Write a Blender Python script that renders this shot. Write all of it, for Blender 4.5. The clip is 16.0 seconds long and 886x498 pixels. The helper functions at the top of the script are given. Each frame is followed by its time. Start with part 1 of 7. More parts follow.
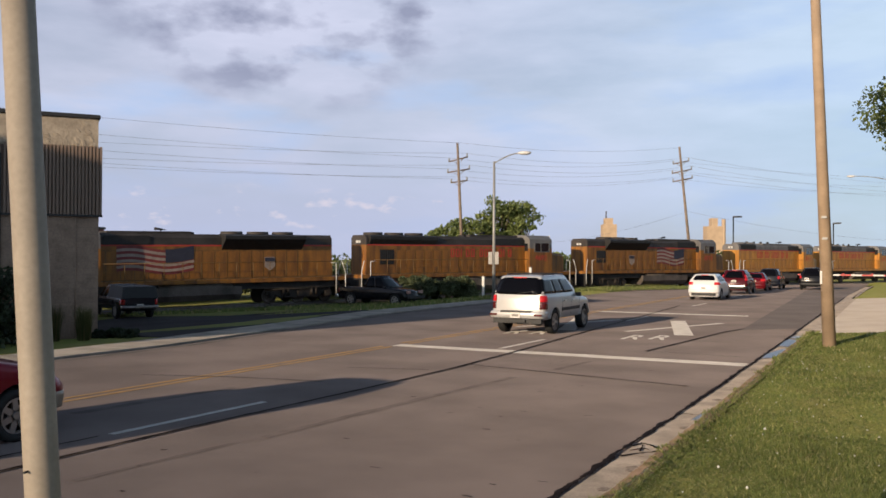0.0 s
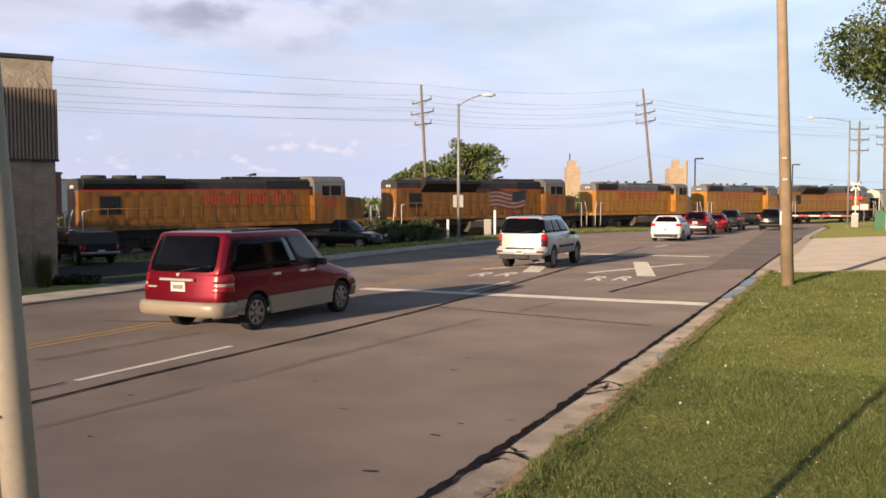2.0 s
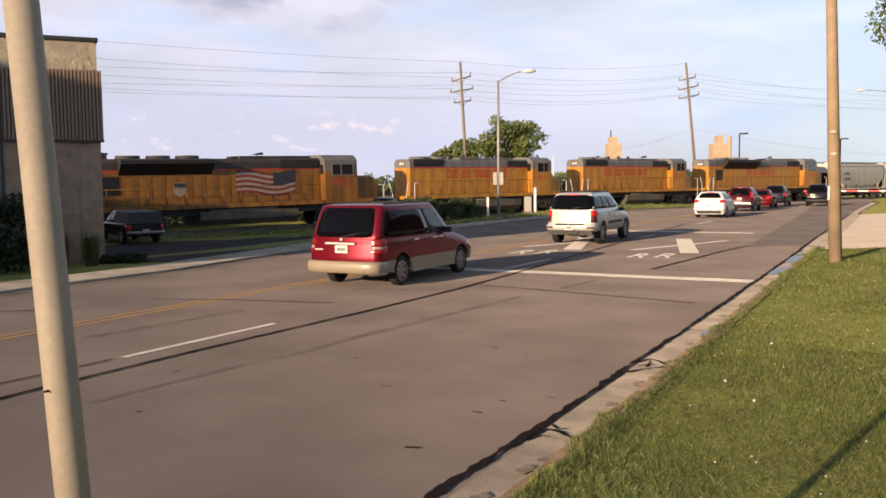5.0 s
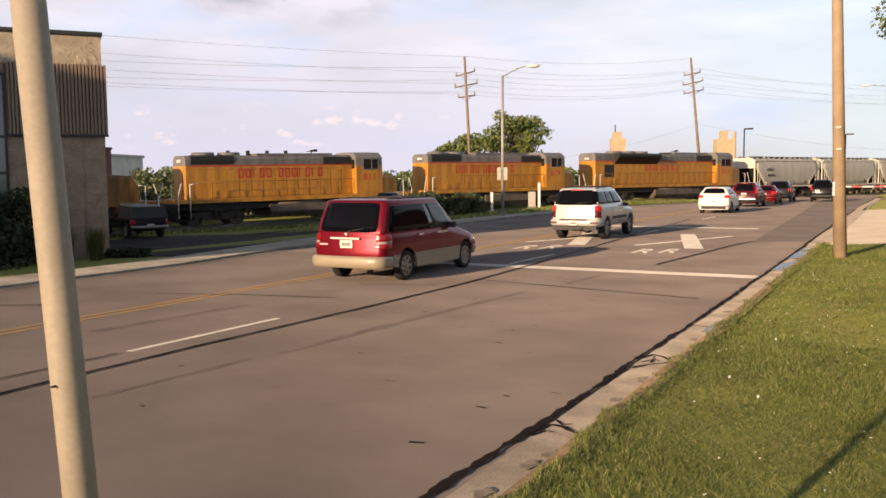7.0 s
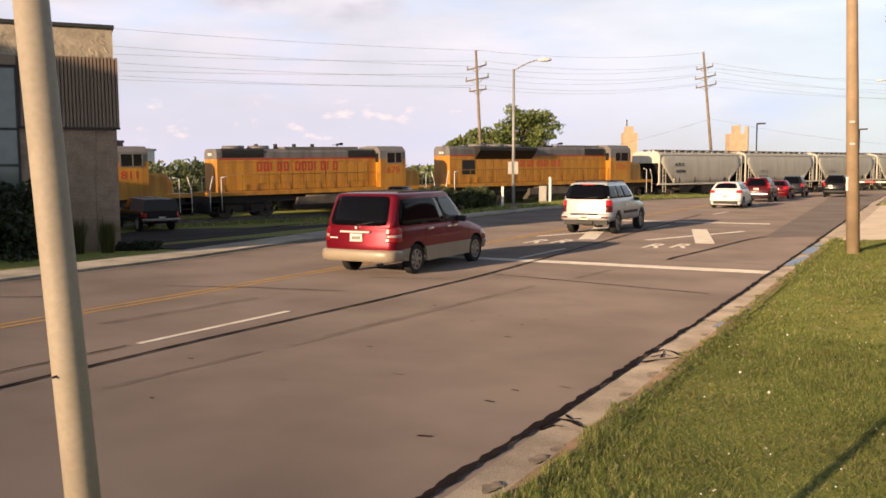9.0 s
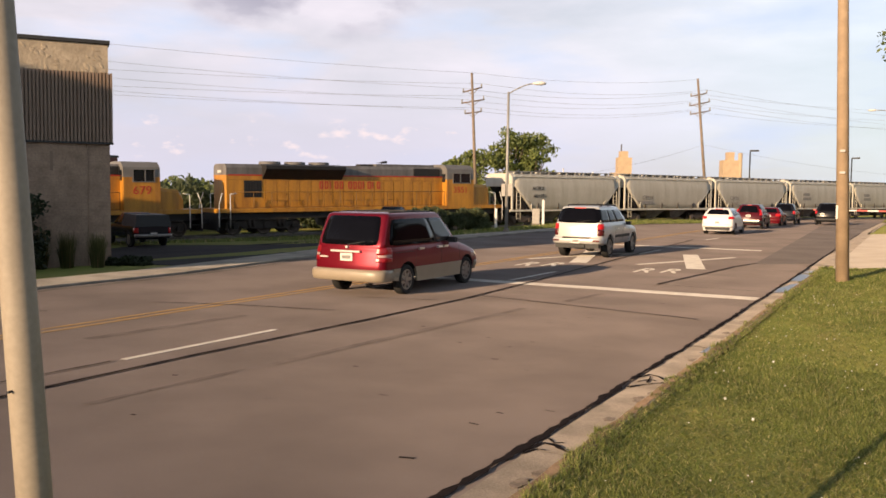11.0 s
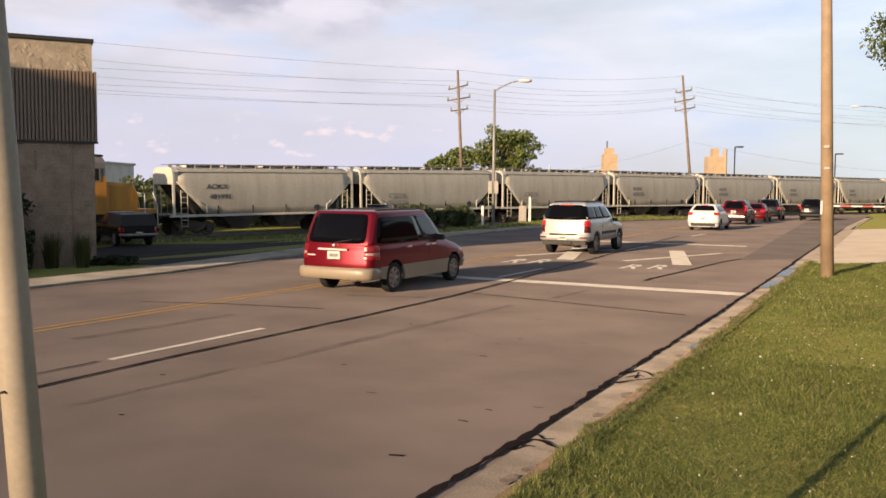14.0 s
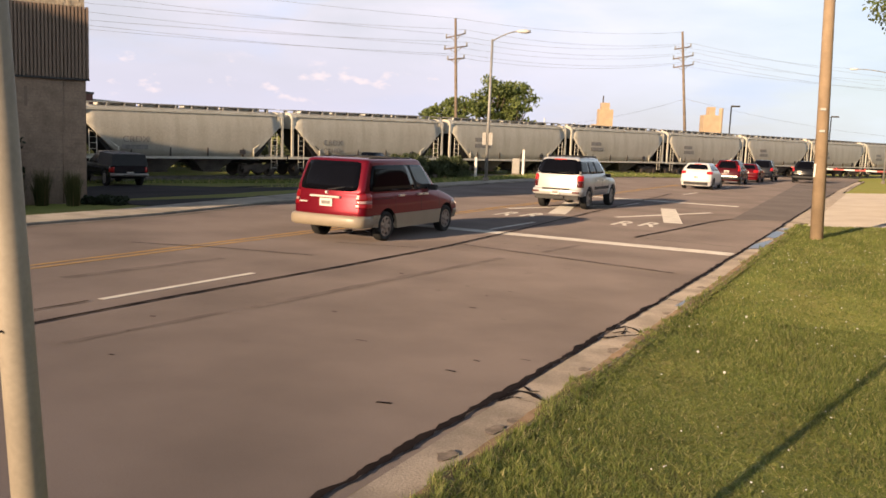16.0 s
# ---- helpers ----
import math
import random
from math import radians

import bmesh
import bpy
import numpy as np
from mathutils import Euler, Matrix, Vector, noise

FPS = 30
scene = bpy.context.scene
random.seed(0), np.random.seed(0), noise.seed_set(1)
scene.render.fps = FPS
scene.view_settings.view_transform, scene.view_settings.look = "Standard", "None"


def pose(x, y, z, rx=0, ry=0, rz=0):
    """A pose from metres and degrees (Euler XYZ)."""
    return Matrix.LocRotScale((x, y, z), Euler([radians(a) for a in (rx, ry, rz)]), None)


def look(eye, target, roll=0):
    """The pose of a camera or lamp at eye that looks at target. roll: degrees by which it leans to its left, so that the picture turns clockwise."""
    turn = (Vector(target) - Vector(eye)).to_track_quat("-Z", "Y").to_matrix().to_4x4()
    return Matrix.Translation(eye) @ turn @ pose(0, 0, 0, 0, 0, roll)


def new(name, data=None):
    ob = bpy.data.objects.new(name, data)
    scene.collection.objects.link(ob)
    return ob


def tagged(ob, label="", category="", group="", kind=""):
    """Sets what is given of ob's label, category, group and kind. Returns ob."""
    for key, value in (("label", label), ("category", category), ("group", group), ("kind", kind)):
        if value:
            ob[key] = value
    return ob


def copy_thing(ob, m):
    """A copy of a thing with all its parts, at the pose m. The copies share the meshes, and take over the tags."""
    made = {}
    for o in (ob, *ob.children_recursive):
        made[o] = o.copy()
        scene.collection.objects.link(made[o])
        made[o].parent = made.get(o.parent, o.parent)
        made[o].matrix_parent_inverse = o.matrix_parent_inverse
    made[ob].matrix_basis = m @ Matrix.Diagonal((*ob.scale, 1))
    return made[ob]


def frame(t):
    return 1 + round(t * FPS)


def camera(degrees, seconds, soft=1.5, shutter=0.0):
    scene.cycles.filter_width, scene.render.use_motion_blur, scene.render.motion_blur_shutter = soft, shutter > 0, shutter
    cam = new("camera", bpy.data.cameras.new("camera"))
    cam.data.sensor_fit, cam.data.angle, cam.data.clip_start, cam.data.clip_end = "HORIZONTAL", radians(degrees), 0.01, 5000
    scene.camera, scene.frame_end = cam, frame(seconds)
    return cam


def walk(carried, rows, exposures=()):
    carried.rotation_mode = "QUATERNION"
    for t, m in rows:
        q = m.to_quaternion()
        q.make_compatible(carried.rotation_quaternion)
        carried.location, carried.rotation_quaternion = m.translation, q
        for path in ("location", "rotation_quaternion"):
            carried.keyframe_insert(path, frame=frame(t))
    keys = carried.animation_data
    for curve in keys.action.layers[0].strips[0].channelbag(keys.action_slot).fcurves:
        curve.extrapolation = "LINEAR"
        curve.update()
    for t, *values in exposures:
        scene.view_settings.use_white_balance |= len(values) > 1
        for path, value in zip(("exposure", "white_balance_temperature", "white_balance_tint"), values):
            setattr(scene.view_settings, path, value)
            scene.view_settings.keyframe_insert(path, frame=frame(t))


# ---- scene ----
# Y runs along the road towards the level crossing, X to the right, z = 0 on the road.
cam = camera(53.96, 16.0, soft=1.6)


def eye_pose(x, y, z, yaw, pitch, roll):
    """Stand at x, y, z, turned left by yaw, up by pitch, leaning left by roll."""
    return pose(x, y, z, 0, 0, yaw) @ pose(0, 0, 0, 90 + pitch, 0, 0) @ pose(0, 0, 0, 0, 0, roll)


PATH = [
    (0.0, 0.048, -0.012, 2.345, 27.58, 0.65, 0.24),
    (0.5, 0.049, -0.027, 2.341, 27.43, 0.18, -0.22),
    (1.0, 0.042, -0.027, 2.336, 26.17, -1.53, -0.30),
    (1.5, 0.011, -0.006, 2.328, 24.91, -2.83, -0.05),
    (2.0, 0.017, -0.010, 2.335, 25.23, -3.07, -0.13),
    (2.5, 0.007, 0.002, 2.336, 26.24, -2.74, -0.10),
    (3.0, 0.008, 0.003, 2.331, 27.06, -2.42, -0.17),
    (3.5, 0.000, 0.000, 2.330, 27.31, -2.83, 0.00),
    (4.0, -0.005, 0.008, 2.326, 27.58, -3.61, -0.29),
    (4.5, -0.006, 0.016, 2.323, 27.78, -4.22, -0.49),
    (7.0, -0.010, 0.013, 2.327, 28.13, -4.83, -0.47),
    (7.5, 0.005, 0.002, 2.332, 28.14, -4.67, 0.09),
    (8.0, -0.021, 0.026, 2.322, 28.34, -4.84, 0.26),
    (8.5, -0.013, 0.027, 2.319, 28.49, -5.17, 0.30),
    (9.0, -0.013, 0.044, 2.317, 28.83, -5.21, -0.29),
    (9.5, 0.015, 0.043, 2.319, 29.23, -4.79, -0.18),
    (10.0, 0.053, 0.089, 2.318, 28.81, -4.17, 0.57),
    (12.5, 0.025, 0.074, 2.315, 27.91, -3.65, 0.48),
    (13.0, 0.023, 0.076, 2.314, 27.79, -3.75, 0.40),
    (13.5, 0.026, 0.075, 2.319, 27.78, -3.85, 0.42),
    (14.0, 0.031, 0.073, 2.315, 27.53, -3.98, 0.48),
    (14.5, 0.041, 0.070, 2.318, 27.03, -4.01, 0.61),
    (15.0, 0.040, 0.072, 2.318, 26.80, -4.36, 1.04),
    (15.5, 0.029, 0.068, 2.327, 26.12, -6.34, 1.72),
    (16.0, 0.021, 0.059, 2.325, 26.85, -7.24, 2.42),
]
EXPOSURES = [(0.0, 0.03, 6150, 10), (0.5, 0.06, 6200, 10), (1.0, 0.19, 6300, 10), (1.5, 0.32, 6400, 11), (2.5, 0.36, 6450, 12), (4.5, 0.40, 6700, 13),
             (8.0, 0.52, 7450, 15), (10.0, 0.49, 7450, 15), (12.5, 0.40, 7200, 14), (14.5, 0.40, 7200, 14), (16.0, 0.52, 7250, 14)]
walk(cam, [(r[0], eye_pose(*r[1:])) for r in PATH], EXPOSURES)

# ---- light: low evening sun behind the camera, a sky with thin cloud ----
SUN_HEADING, SUN_HEIGHT = 12.4, 12.0          # the light travels 12 degrees right of the road
world = bpy.data.worlds.new("world")
scene.world = world
world.use_nodes = True
wn, wl = world.node_tree.nodes, world.node_tree.links
wn.clear()
w_out = wn.new("ShaderNodeOutputWorld")
w_bg = wn.new("ShaderNodeBackground")
w_sky = wn.new("ShaderNodeTexSky")
w_sky.sky_type = 'NISHITA'
w_sky.sun_disc = False
w_sky.sun_elevation = radians(14.0)
w_sky.sun_rotation = radians(180 + SUN_HEADING)
w_sky.air_density, w_sky.dust_density, w_sky.ozone_density = 1.0, 1.0, 2.0
w_co = wn.new("ShaderNodeTexCoord")
w_map = wn.new("ShaderNodeMapping")
w_map.inputs["Scale"].default_value = (1.0, 1.0, 3.6)
w_noise = wn.new("ShaderNodeTexNoise")
w_noise.inputs["Scale"].default_value = 2.3
w_noise.inputs["Detail"].default_value = 7.0
w_noise.inputs["Roughness"].default_value = 0.55
w_ramp = wn.new("ShaderNodeValToRGB")
w_ramp.color_ramp.elements[0].position, w_ramp.color_ramp.elements[1].position = 0.28, 0.60
w_ramp.color_ramp.elements[0].color = (0.44, 0.44, 0.44, 1)
w_mix = wn.new("ShaderNodeMixRGB")
w_mix.inputs[2].default_value = (8.0, 8.6, 10.3, 1)
w_tone = wn.new("ShaderNodeMixRGB")             # lavender haze on one side, pale blue on the other
w_tone.inputs[1].default_value, w_tone.inputs[2].default_value = (8.2, 8.3, 9.9, 1), (7.4, 9.1, 10.8, 1)
w_side = wn.new("ShaderNodeMapRange")
w_side.interpolation_type = 'SMOOTHSTEP'
for key, value in (("From Min", -0.62), ("From Max", 0.12), ("To Min", 0.0), ("To Max", 1.0)):
    w_side.inputs[key].default_value = value
w_sx = wn.new("ShaderNodeSeparateXYZ")
wl.new(w_co.outputs["Generated"], w_sx.inputs["Vector"])
wl.new(w_sx.outputs["X"], w_side.inputs["Value"])
wl.new(w_side.outputs["Result"], w_tone.inputs["Fac"])
wl.new(w_tone.outputs["Color"], w_mix.inputs[2])
w_n2 = wn.new("ShaderNodeTexNoise")
w_n2.inputs["Scale"].default_value = 4.2
w_n2.inputs["Detail"].default_value = 6.0
w_r2 = wn.new("ShaderNodeValToRGB")
w_r2.color_ramp.elements[0].position, w_r2.color_ramp.elements[1].position = 0.50, 0.72
w_mix2 = wn.new("ShaderNodeMixRGB")
w_mix2.inputs[2].default_value = (5.6, 7.3, 10.3, 1)
wl.new(w_co.outputs["Generated"], w_map.inputs["Vector"])
wl.new(w_map.outputs["Vector"], w_noise.inputs["Vector"])
wl.new(w_map.outputs["Vector"], w_n2.inputs["Vector"])
wl.new(w_noise.outputs["Fac"], w_ramp.inputs["Fac"])
wl.new(w_n2.outputs["Fac"], w_r2.inputs["Fac"])
w_sep = wn.new("ShaderNodeSeparateXYZ")          # cloud and haze lie low, the zenith is clear
w_low = wn.new("ShaderNodeMapRange")
w_low.interpolation_type = 'SMOOTHSTEP'
for key, value in (("From Min", 0.24), ("From Max", 0.62), ("To Min", 1.0), ("To Max", 0.12)):
    w_low.inputs[key].default_value = value
w_mul = wn.new("ShaderNodeMath")
w_mul.operation = 'MULTIPLY'
w_mul2 = wn.new("ShaderNodeMath")
w_mul2.operation = 'MULTIPLY'
wl.new(w_co.outputs["Generated"], w_sep.inputs["Vector"])
wl.new(w_sep.outputs["Z"], w_low.inputs["Value"])
wl.new(w_ramp.outputs["Color"], w_mul.inputs[0])
wl.new(w_low.outputs["Result"], w_mul.inputs[1])
wl.new(w_r2.outputs["Color"], w_mul2.inputs[0])
wl.new(w_low.outputs["Result"], w_mul2.inputs[1])
wl.new(w_mul.outputs["Value"], w_mix.inputs["Fac"])
wl.new(w_sky.outputs["Color"], w_mix.inputs[1])
wl.new(w_mul2.outputs["Value"], w_mix2.inputs["Fac"])
wl.new(w_mix.outputs["Color"], w_mix2.inputs[1])
# a broad grey cloud bank high over the track's far end
w_dot = wn.new("ShaderNodeVectorMath")
w_dot.operation = 'DOT_PRODUCT'
bank = (math.cos(radians(24)) * math.sin(radians(-38)), math.cos(radians(24)) * math.cos(radians(-38)), math.sin(radians(24)))
w_dot.inputs[1].default_value = bank
w_bm = wn.new("ShaderNodeMapRange")
w_bm.interpolation_type = 'SMOOTHSTEP'
for key, value in (("From Min", 0.962), ("From Max", 0.979), ("To Min", 0.0), ("To Max", 0.9)):
    w_bm.inputs[key].default_value = value
w_n3 = wn.new("ShaderNodeTexNoise")
w_n3.inputs["Scale"].default_value, w_n3.inputs["Detail"].default_value = 13.0, 8.0
w_r3 = wn.new("ShaderNodeValToRGB")
w_r3.color_ramp.elements[0].position, w_r3.color_ramp.elements[1].position = 0.44, 0.63
w_m3 = wn.new("ShaderNodeMath")
w_m3.operation = 'MULTIPLY'
w_mix3 = wn.new("ShaderNodeMixRGB")
w_mix3.inputs[2].default_value = (3.7, 3.9, 5.3, 1)
wl.new(w_co.outputs["Generated"], w_dot.inputs[0])
wl.new(w_dot.outputs["Value"], w_bm.inputs["Value"])
w_bmap = wn.new("ShaderNodeMapping")
w_bmap.inputs["Scale"].default_value = (1.0, 1.0, 2.0)
wl.new(w_co.outputs["Generated"], w_bmap.inputs["Vector"])
wl.new(w_bmap.outputs["Vector"], w_n3.inputs["Vector"])
wl.new(w_n3.outputs["Fac"], w_r3.inputs["Fac"])
wl.new(w_r3.outputs["Color"], w_m3.inputs[0])
wl.new(w_bm.outputs["Result"], w_m3.inputs[1])
wl.new(w_m3.outputs["Value"], w_mix3.inputs["Fac"])
wl.new(w_mix2.outputs["Color"], w_mix3.inputs[1])
# small sunlit puffs of cumulus low over the town
w_pm = wn.new("ShaderNodeMapping")
w_pm.inputs["Scale"].default_value = (1.0, 1.0, 2.2)
w_n4 = wn.new("ShaderNodeTexNoise")
w_n4.inputs["Scale"].default_value, w_n4.inputs["Detail"].default_value = 30.0, 4.0
w_r4 = wn.new("ShaderNodeValToRGB")
w_r4.color_ramp.elements[0].position, w_r4.color_ramp.elements[1].position = 0.585, 0.72
w_d4 = wn.new("ShaderNodeMapRange")
w_d4.interpolation_type = 'SMOOTHSTEP'
for key, value in (("From Min", 0.022), ("From Max", 0.042), ("To Min", 0.0), ("To Max", 1.0)):
    w_d4.inputs[key].default_value = value
w_e4 = wn.new("ShaderNodeMapRange")
w_e4.interpolation_type = 'SMOOTHSTEP'
for key, value in (("From Min", 0.062), ("From Max", 0.09), ("To Min", 1.0), ("To Max", 0.0)):
    w_e4.inputs[key].default_value = value
w_m4, w_m5 = wn.new("ShaderNodeMath"), wn.new("ShaderNodeMath")
w_m4.operation = w_m5.operation = 'MULTIPLY'
w_mix4 = wn.new("ShaderNodeMixRGB")
w_mix4.inputs[2].default_value = (9.0, 8.2, 9.0, 1)
wl.new(w_co.outputs["Generated"], w_pm.inputs["Vector"])
wl.new(w_pm.outputs["Vector"], w_n4.inputs["Vector"])
wl.new(w_n4.outputs["Fac"], w_r4.inputs["Fac"])
wl.new(w_sep.outputs["Z"], w_d4.inputs["Value"])
wl.new(w_sep.outputs["Z"], w_e4.inputs["Value"])
wl.new(w_d4.outputs["Result"], w_m4.inputs[0])
wl.new(w_e4.outputs["Result"], w_m4.inputs[1])
w_f4 = wn.new("ShaderNodeMapRange")
w_f4.interpolation_type = 'SMOOTHSTEP'
for key, value in (("From Min", 0.89), ("From Max", 0.925), ("To Min", 0.0), ("To Max", 1.0)):
    w_f4.inputs[key].default_value = value
w_m6 = wn.new("ShaderNodeMath")
w_m6.operation = 'MULTIPLY'
wl.new(w_dot.outputs["Value"], w_f4.inputs["Value"])
wl.new(w_f4.outputs["Result"], w_m6.inputs[0])
wl.new(w_m4.outputs["Value"], w_m6.inputs[1])
wl.new(w_m6.outputs["Value"], w_m5.inputs[0])
wl.new(w_r4.outputs["Color"], w_m5.inputs[1])
wl.new(w_m5.outputs["Value"], w_mix4.inputs["Fac"])
# dusky lavender haze low over the town
w_hz = wn.new("ShaderNodeMapRange")
w_hz.interpolation_type = 'SMOOTHSTEP'
for key, value in (("From Min", 0.03), ("From Max", 0.17), ("To Min", 0.75), ("To Max", 0.0)):
    w_hz.inputs[key].default_value = value
w_hs = wn.new("ShaderNodeMath")
w_hs.operation = 'SUBTRACT'
w_hs.inputs[0].default_value = 1.0
w_hm = wn.new("ShaderNodeMath")
w_hm.operation = 'MULTIPLY'
w_mix5 = wn.new("ShaderNodeMixRGB")
w_mix5.inputs[2].default_value = (6.0, 6.4, 8.5, 1)
wl.new(w_sep.outputs["Z"], w_hz.inputs["Value"])
wl.new(w_side.outputs["Result"], w_hs.inputs[1])
wl.new(w_hz.outputs["Result"], w_hm.inputs[0])
wl.new(w_hs.outputs["Value"], w_hm.inputs[1])
wl.new(w_hm.outputs["Value"], w_mix5.inputs["Fac"])
wl.new(w_mix3.outputs["Color"], w_mix5.inputs[1])
wl.new(w_mix5.outputs["Color"], w_mix4.inputs[1])
wl.new(w_mix4.outputs["Color"], w_bg.inputs["Color"])
wl.new(w_bg.outputs["Background"], w_out.inputs["Surface"])
w_bg.inputs["Strength"].default_value = 0.08

sun = new("sun", bpy.data.lights.new("sun", 'SUN'))
sun.data.energy, sun.data.angle, sun.data.color = 5.0, radians(0.6), (1.0, 0.77, 0.52)
sh, se = radians(SUN_HEADING), radians(SUN_HEIGHT)
sun.matrix_world = look((0, 0, 60), (60 * math.sin(sh) * math.cos(se), 60 * math.cos(sh) * math.cos(se), 60 - 60 * math.sin(se)))


# ---- materials ----
def mat(name, color, rough=0.6, metal=0.0, vary=0.25, scale=3.0, fine=40.0, bump=0.0, coat=0.0, glow=0.0, second=None, rand=0.0, spec=0.5, streak=False, matte=0.0):
    """A surface with stains at one scale, grain at another, and fine relief."""
    m = bpy.data.materials.new(name)
    m.use_nodes = True
    n, l = m.node_tree.nodes, m.node_tree.links
    b = n["Principled BSDF"]
    b.inputs["Roughness"].default_value, b.inputs["Metallic"].default_value = rough, metal
    b.inputs["Coat Weight"].default_value = coat
    b.inputs["Specular IOR Level"].default_value = spec
    b.inputs["Diffuse Roughness"].default_value = matte
    co = n.new("ShaderNodeTexCoord")
    big, small = n.new("ShaderNodeTexNoise"), n.new("ShaderNodeTexNoise")
    big.inputs["Scale"].default_value, big.inputs["Detail"].default_value = scale, 5.0
    small.inputs["Scale"].default_value, small.inputs["Detail"].default_value = fine, 3.0
    for t in (big, small):
        l.new(co.outputs["Object"], t.inputs["Vector"])
    if streak:                  # stains run down the surface
        mp = n.new("ShaderNodeMapping")
        mp.inputs["Scale"].default_value = (1.0, 1.0, 0.14)
        l.new(co.outputs["Object"], mp.inputs["Vector"])
        l.new(mp.outputs["Vector"], big.inputs["Vector"])
    mix = n.new("ShaderNodeMixRGB")
    mix.blend_type = 'MIX'
    dark = second or tuple(c * (1 - vary) for c in color)
    mix.inputs[1].default_value, mix.inputs[2].default_value = (*dark, 1), (*color, 1)
    ramp = n.new("ShaderNodeValToRGB")
    ramp.color_ramp.elements[0].position, ramp.color_ramp.elements[1].position = 0.35, 0.62
    l.new(big.outputs["Fac"], ramp.inputs["Fac"])
    l.new(ramp.outputs["Color"], mix.inputs["Fac"])
    grain = n.new("ShaderNodeMixRGB")
    grain.blend_type = 'OVERLAY'
    grain.inputs["Fac"].default_value = min(1.0, vary)
    l.new(mix.outputs["Color"], grain.inputs[1])
    l.new(small.outputs["Fac"], grain.inputs[2])
    last = grain.outputs["Color"]
    if rand:
        info, hsv = n.new("ShaderNodeObjectInfo"), n.new("ShaderNodeHueSaturation")
        span = n.new("ShaderNodeMapRange")
        span.inputs["To Min"].default_value, span.inputs["To Max"].default_value = 1 - rand, 1 + rand
        l.new(info.outputs["Random"], span.inputs["Value"])
        l.new(span.outputs["Result"], hsv.inputs["Value"])
        l.new(last, hsv.inputs["Color"])
        last = hsv.outputs["Color"]
    l.new(last, b.inputs["Base Color"])
    if bump:
        bp = n.new("ShaderNodeBump")
        bp.inputs["Strength"].default_value, bp.inputs["Distance"].default_value = bump, 0.02
        l.new(small.outputs["Fac"], bp.inputs["Height"])
        l.new(bp.outputs["Normal"], b.inputs["Normal"])
    if glow:
        b.inputs["Emission Color"].default_value, b.inputs["Emission Strength"].default_value = (*color, 1), glow
    return m


M_ROAD = mat("asphalt_concrete", (0.167, 0.137, 0.127), 0.95, vary=0.26, scale=0.45, fine=95, bump=0.22, spec=0.12, matte=1.0)
M_PATCH = mat("dark_asphalt", (0.112, 0.096, 0.092), 0.95, vary=0.2, scale=0.5, fine=60, bump=0.25, spec=0.15, matte=1.0)
M_LOT = mat("lot_asphalt", (0.032, 0.029, 0.031), 0.95, vary=0.35, scale=0.4, fine=50, bump=0.3, spec=0.12)
M_CONC = mat("concrete", (0.30, 0.255, 0.215), 0.95, vary=0.38, scale=1.6, fine=50, bump=0.25, spec=0.2, matte=1.0)
M_KERB_OLD = mat("sooty_kerb_concrete", (0.128, 0.108, 0.098), 0.95, vary=0.45, scale=1.1, fine=30, bump=0.3, spec=0.2, matte=1.0)
M_SLAB = mat("driveway_concrete", (0.37, 0.325, 0.28), 0.9, vary=0.15, scale=0.7, fine=50, bump=0.15, spec=0.2, matte=1.0)
M_PAVE = mat("weathered_paving", (0.31, 0.275, 0.235), 0.95, vary=0.38, scale=1.0, fine=40, bump=0.2, spec=0.2, matte=1.0)
M_GRASS_G = mat("lawn_soil", (0.14, 0.158, 0.04), 0.95, vary=0.35, scale=0.8, fine=25, bump=0.6, second=(0.18, 0.165, 0.055), spec=0.1, matte=1.0)
M_TAR = mat("tar_joint", (0.026, 0.017, 0.014), 0.9, vary=0.3, scale=4, spec=0.08)
M_PAINT = mat("road_paint", (0.46, 0.43, 0.395), 0.85, vary=0.24, scale=2.5, fine=70, spec=0.2, matte=1.0)
M_YELLOW_LINE = mat("yellow_road_paint", (0.30, 0.18, 0.068), 0.9, vary=0.35, scale=1.6, fine=40, second=(0.235, 0.16, 0.092), spec=0.15, matte=1.0)
M_YEL = mat("loco_yellow", (0.55, 0.25, 0.03), 0.45, vary=0.38, scale=2.2, fine=30, second=(0.36, 0.155, 0.025), streak=True)
M_GREY = mat("loco_grey", (0.17, 0.16, 0.155), 0.6, vary=0.35, scale=2.0, fine=25, streak=True)
M_DARK = mat("black_grime", (0.022, 0.019, 0.018), 0.75, vary=0.4, scale=2.0, fine=20)
M_BROWN = mat("grimy_steel", (0.10, 0.078, 0.062), 0.8, vary=0.45, scale=1.6, fine=18)
M_RED = mat("loco_red", (0.50, 0.045, 0.022), 0.5, vary=0.2, scale=2.0)
M_RAILWHITE = mat("white_handrail_paint", (0.72, 0.70, 0.66), 0.5, vary=0.2, scale=6)
M_GLASS_D = mat("dark_glass", (0.015, 0.017, 0.020), 0.06, vary=0.1, coat=0.6)
M_HOP = mat("hopper_grey_paint", (0.47, 0.44, 0.375), 0.55, vary=0.22, scale=2.0, fine=14, second=(0.40, 0.365, 0.30), streak=True)
# hopper grey made a third lighter: sunlight painted into ends, roof and trim
M_HOP_SUNLIT = mat("hopper_sunlit_cream", (0.62, 0.58, 0.49), 0.5, vary=0.15, scale=1.5)
M_INK = mat("black_stencil_paint", (0.045, 0.042, 0.045), 0.6, vary=0.3, scale=5)
M_FADED = mat("faded_stencil_paint", (0.27, 0.25, 0.23), 0.6, vary=0.3, scale=5)
M_STEEL = mat("worn_rail_steel", (0.30, 0.27, 0.25), 0.4, metal=0.8, vary=0.3, scale=4)
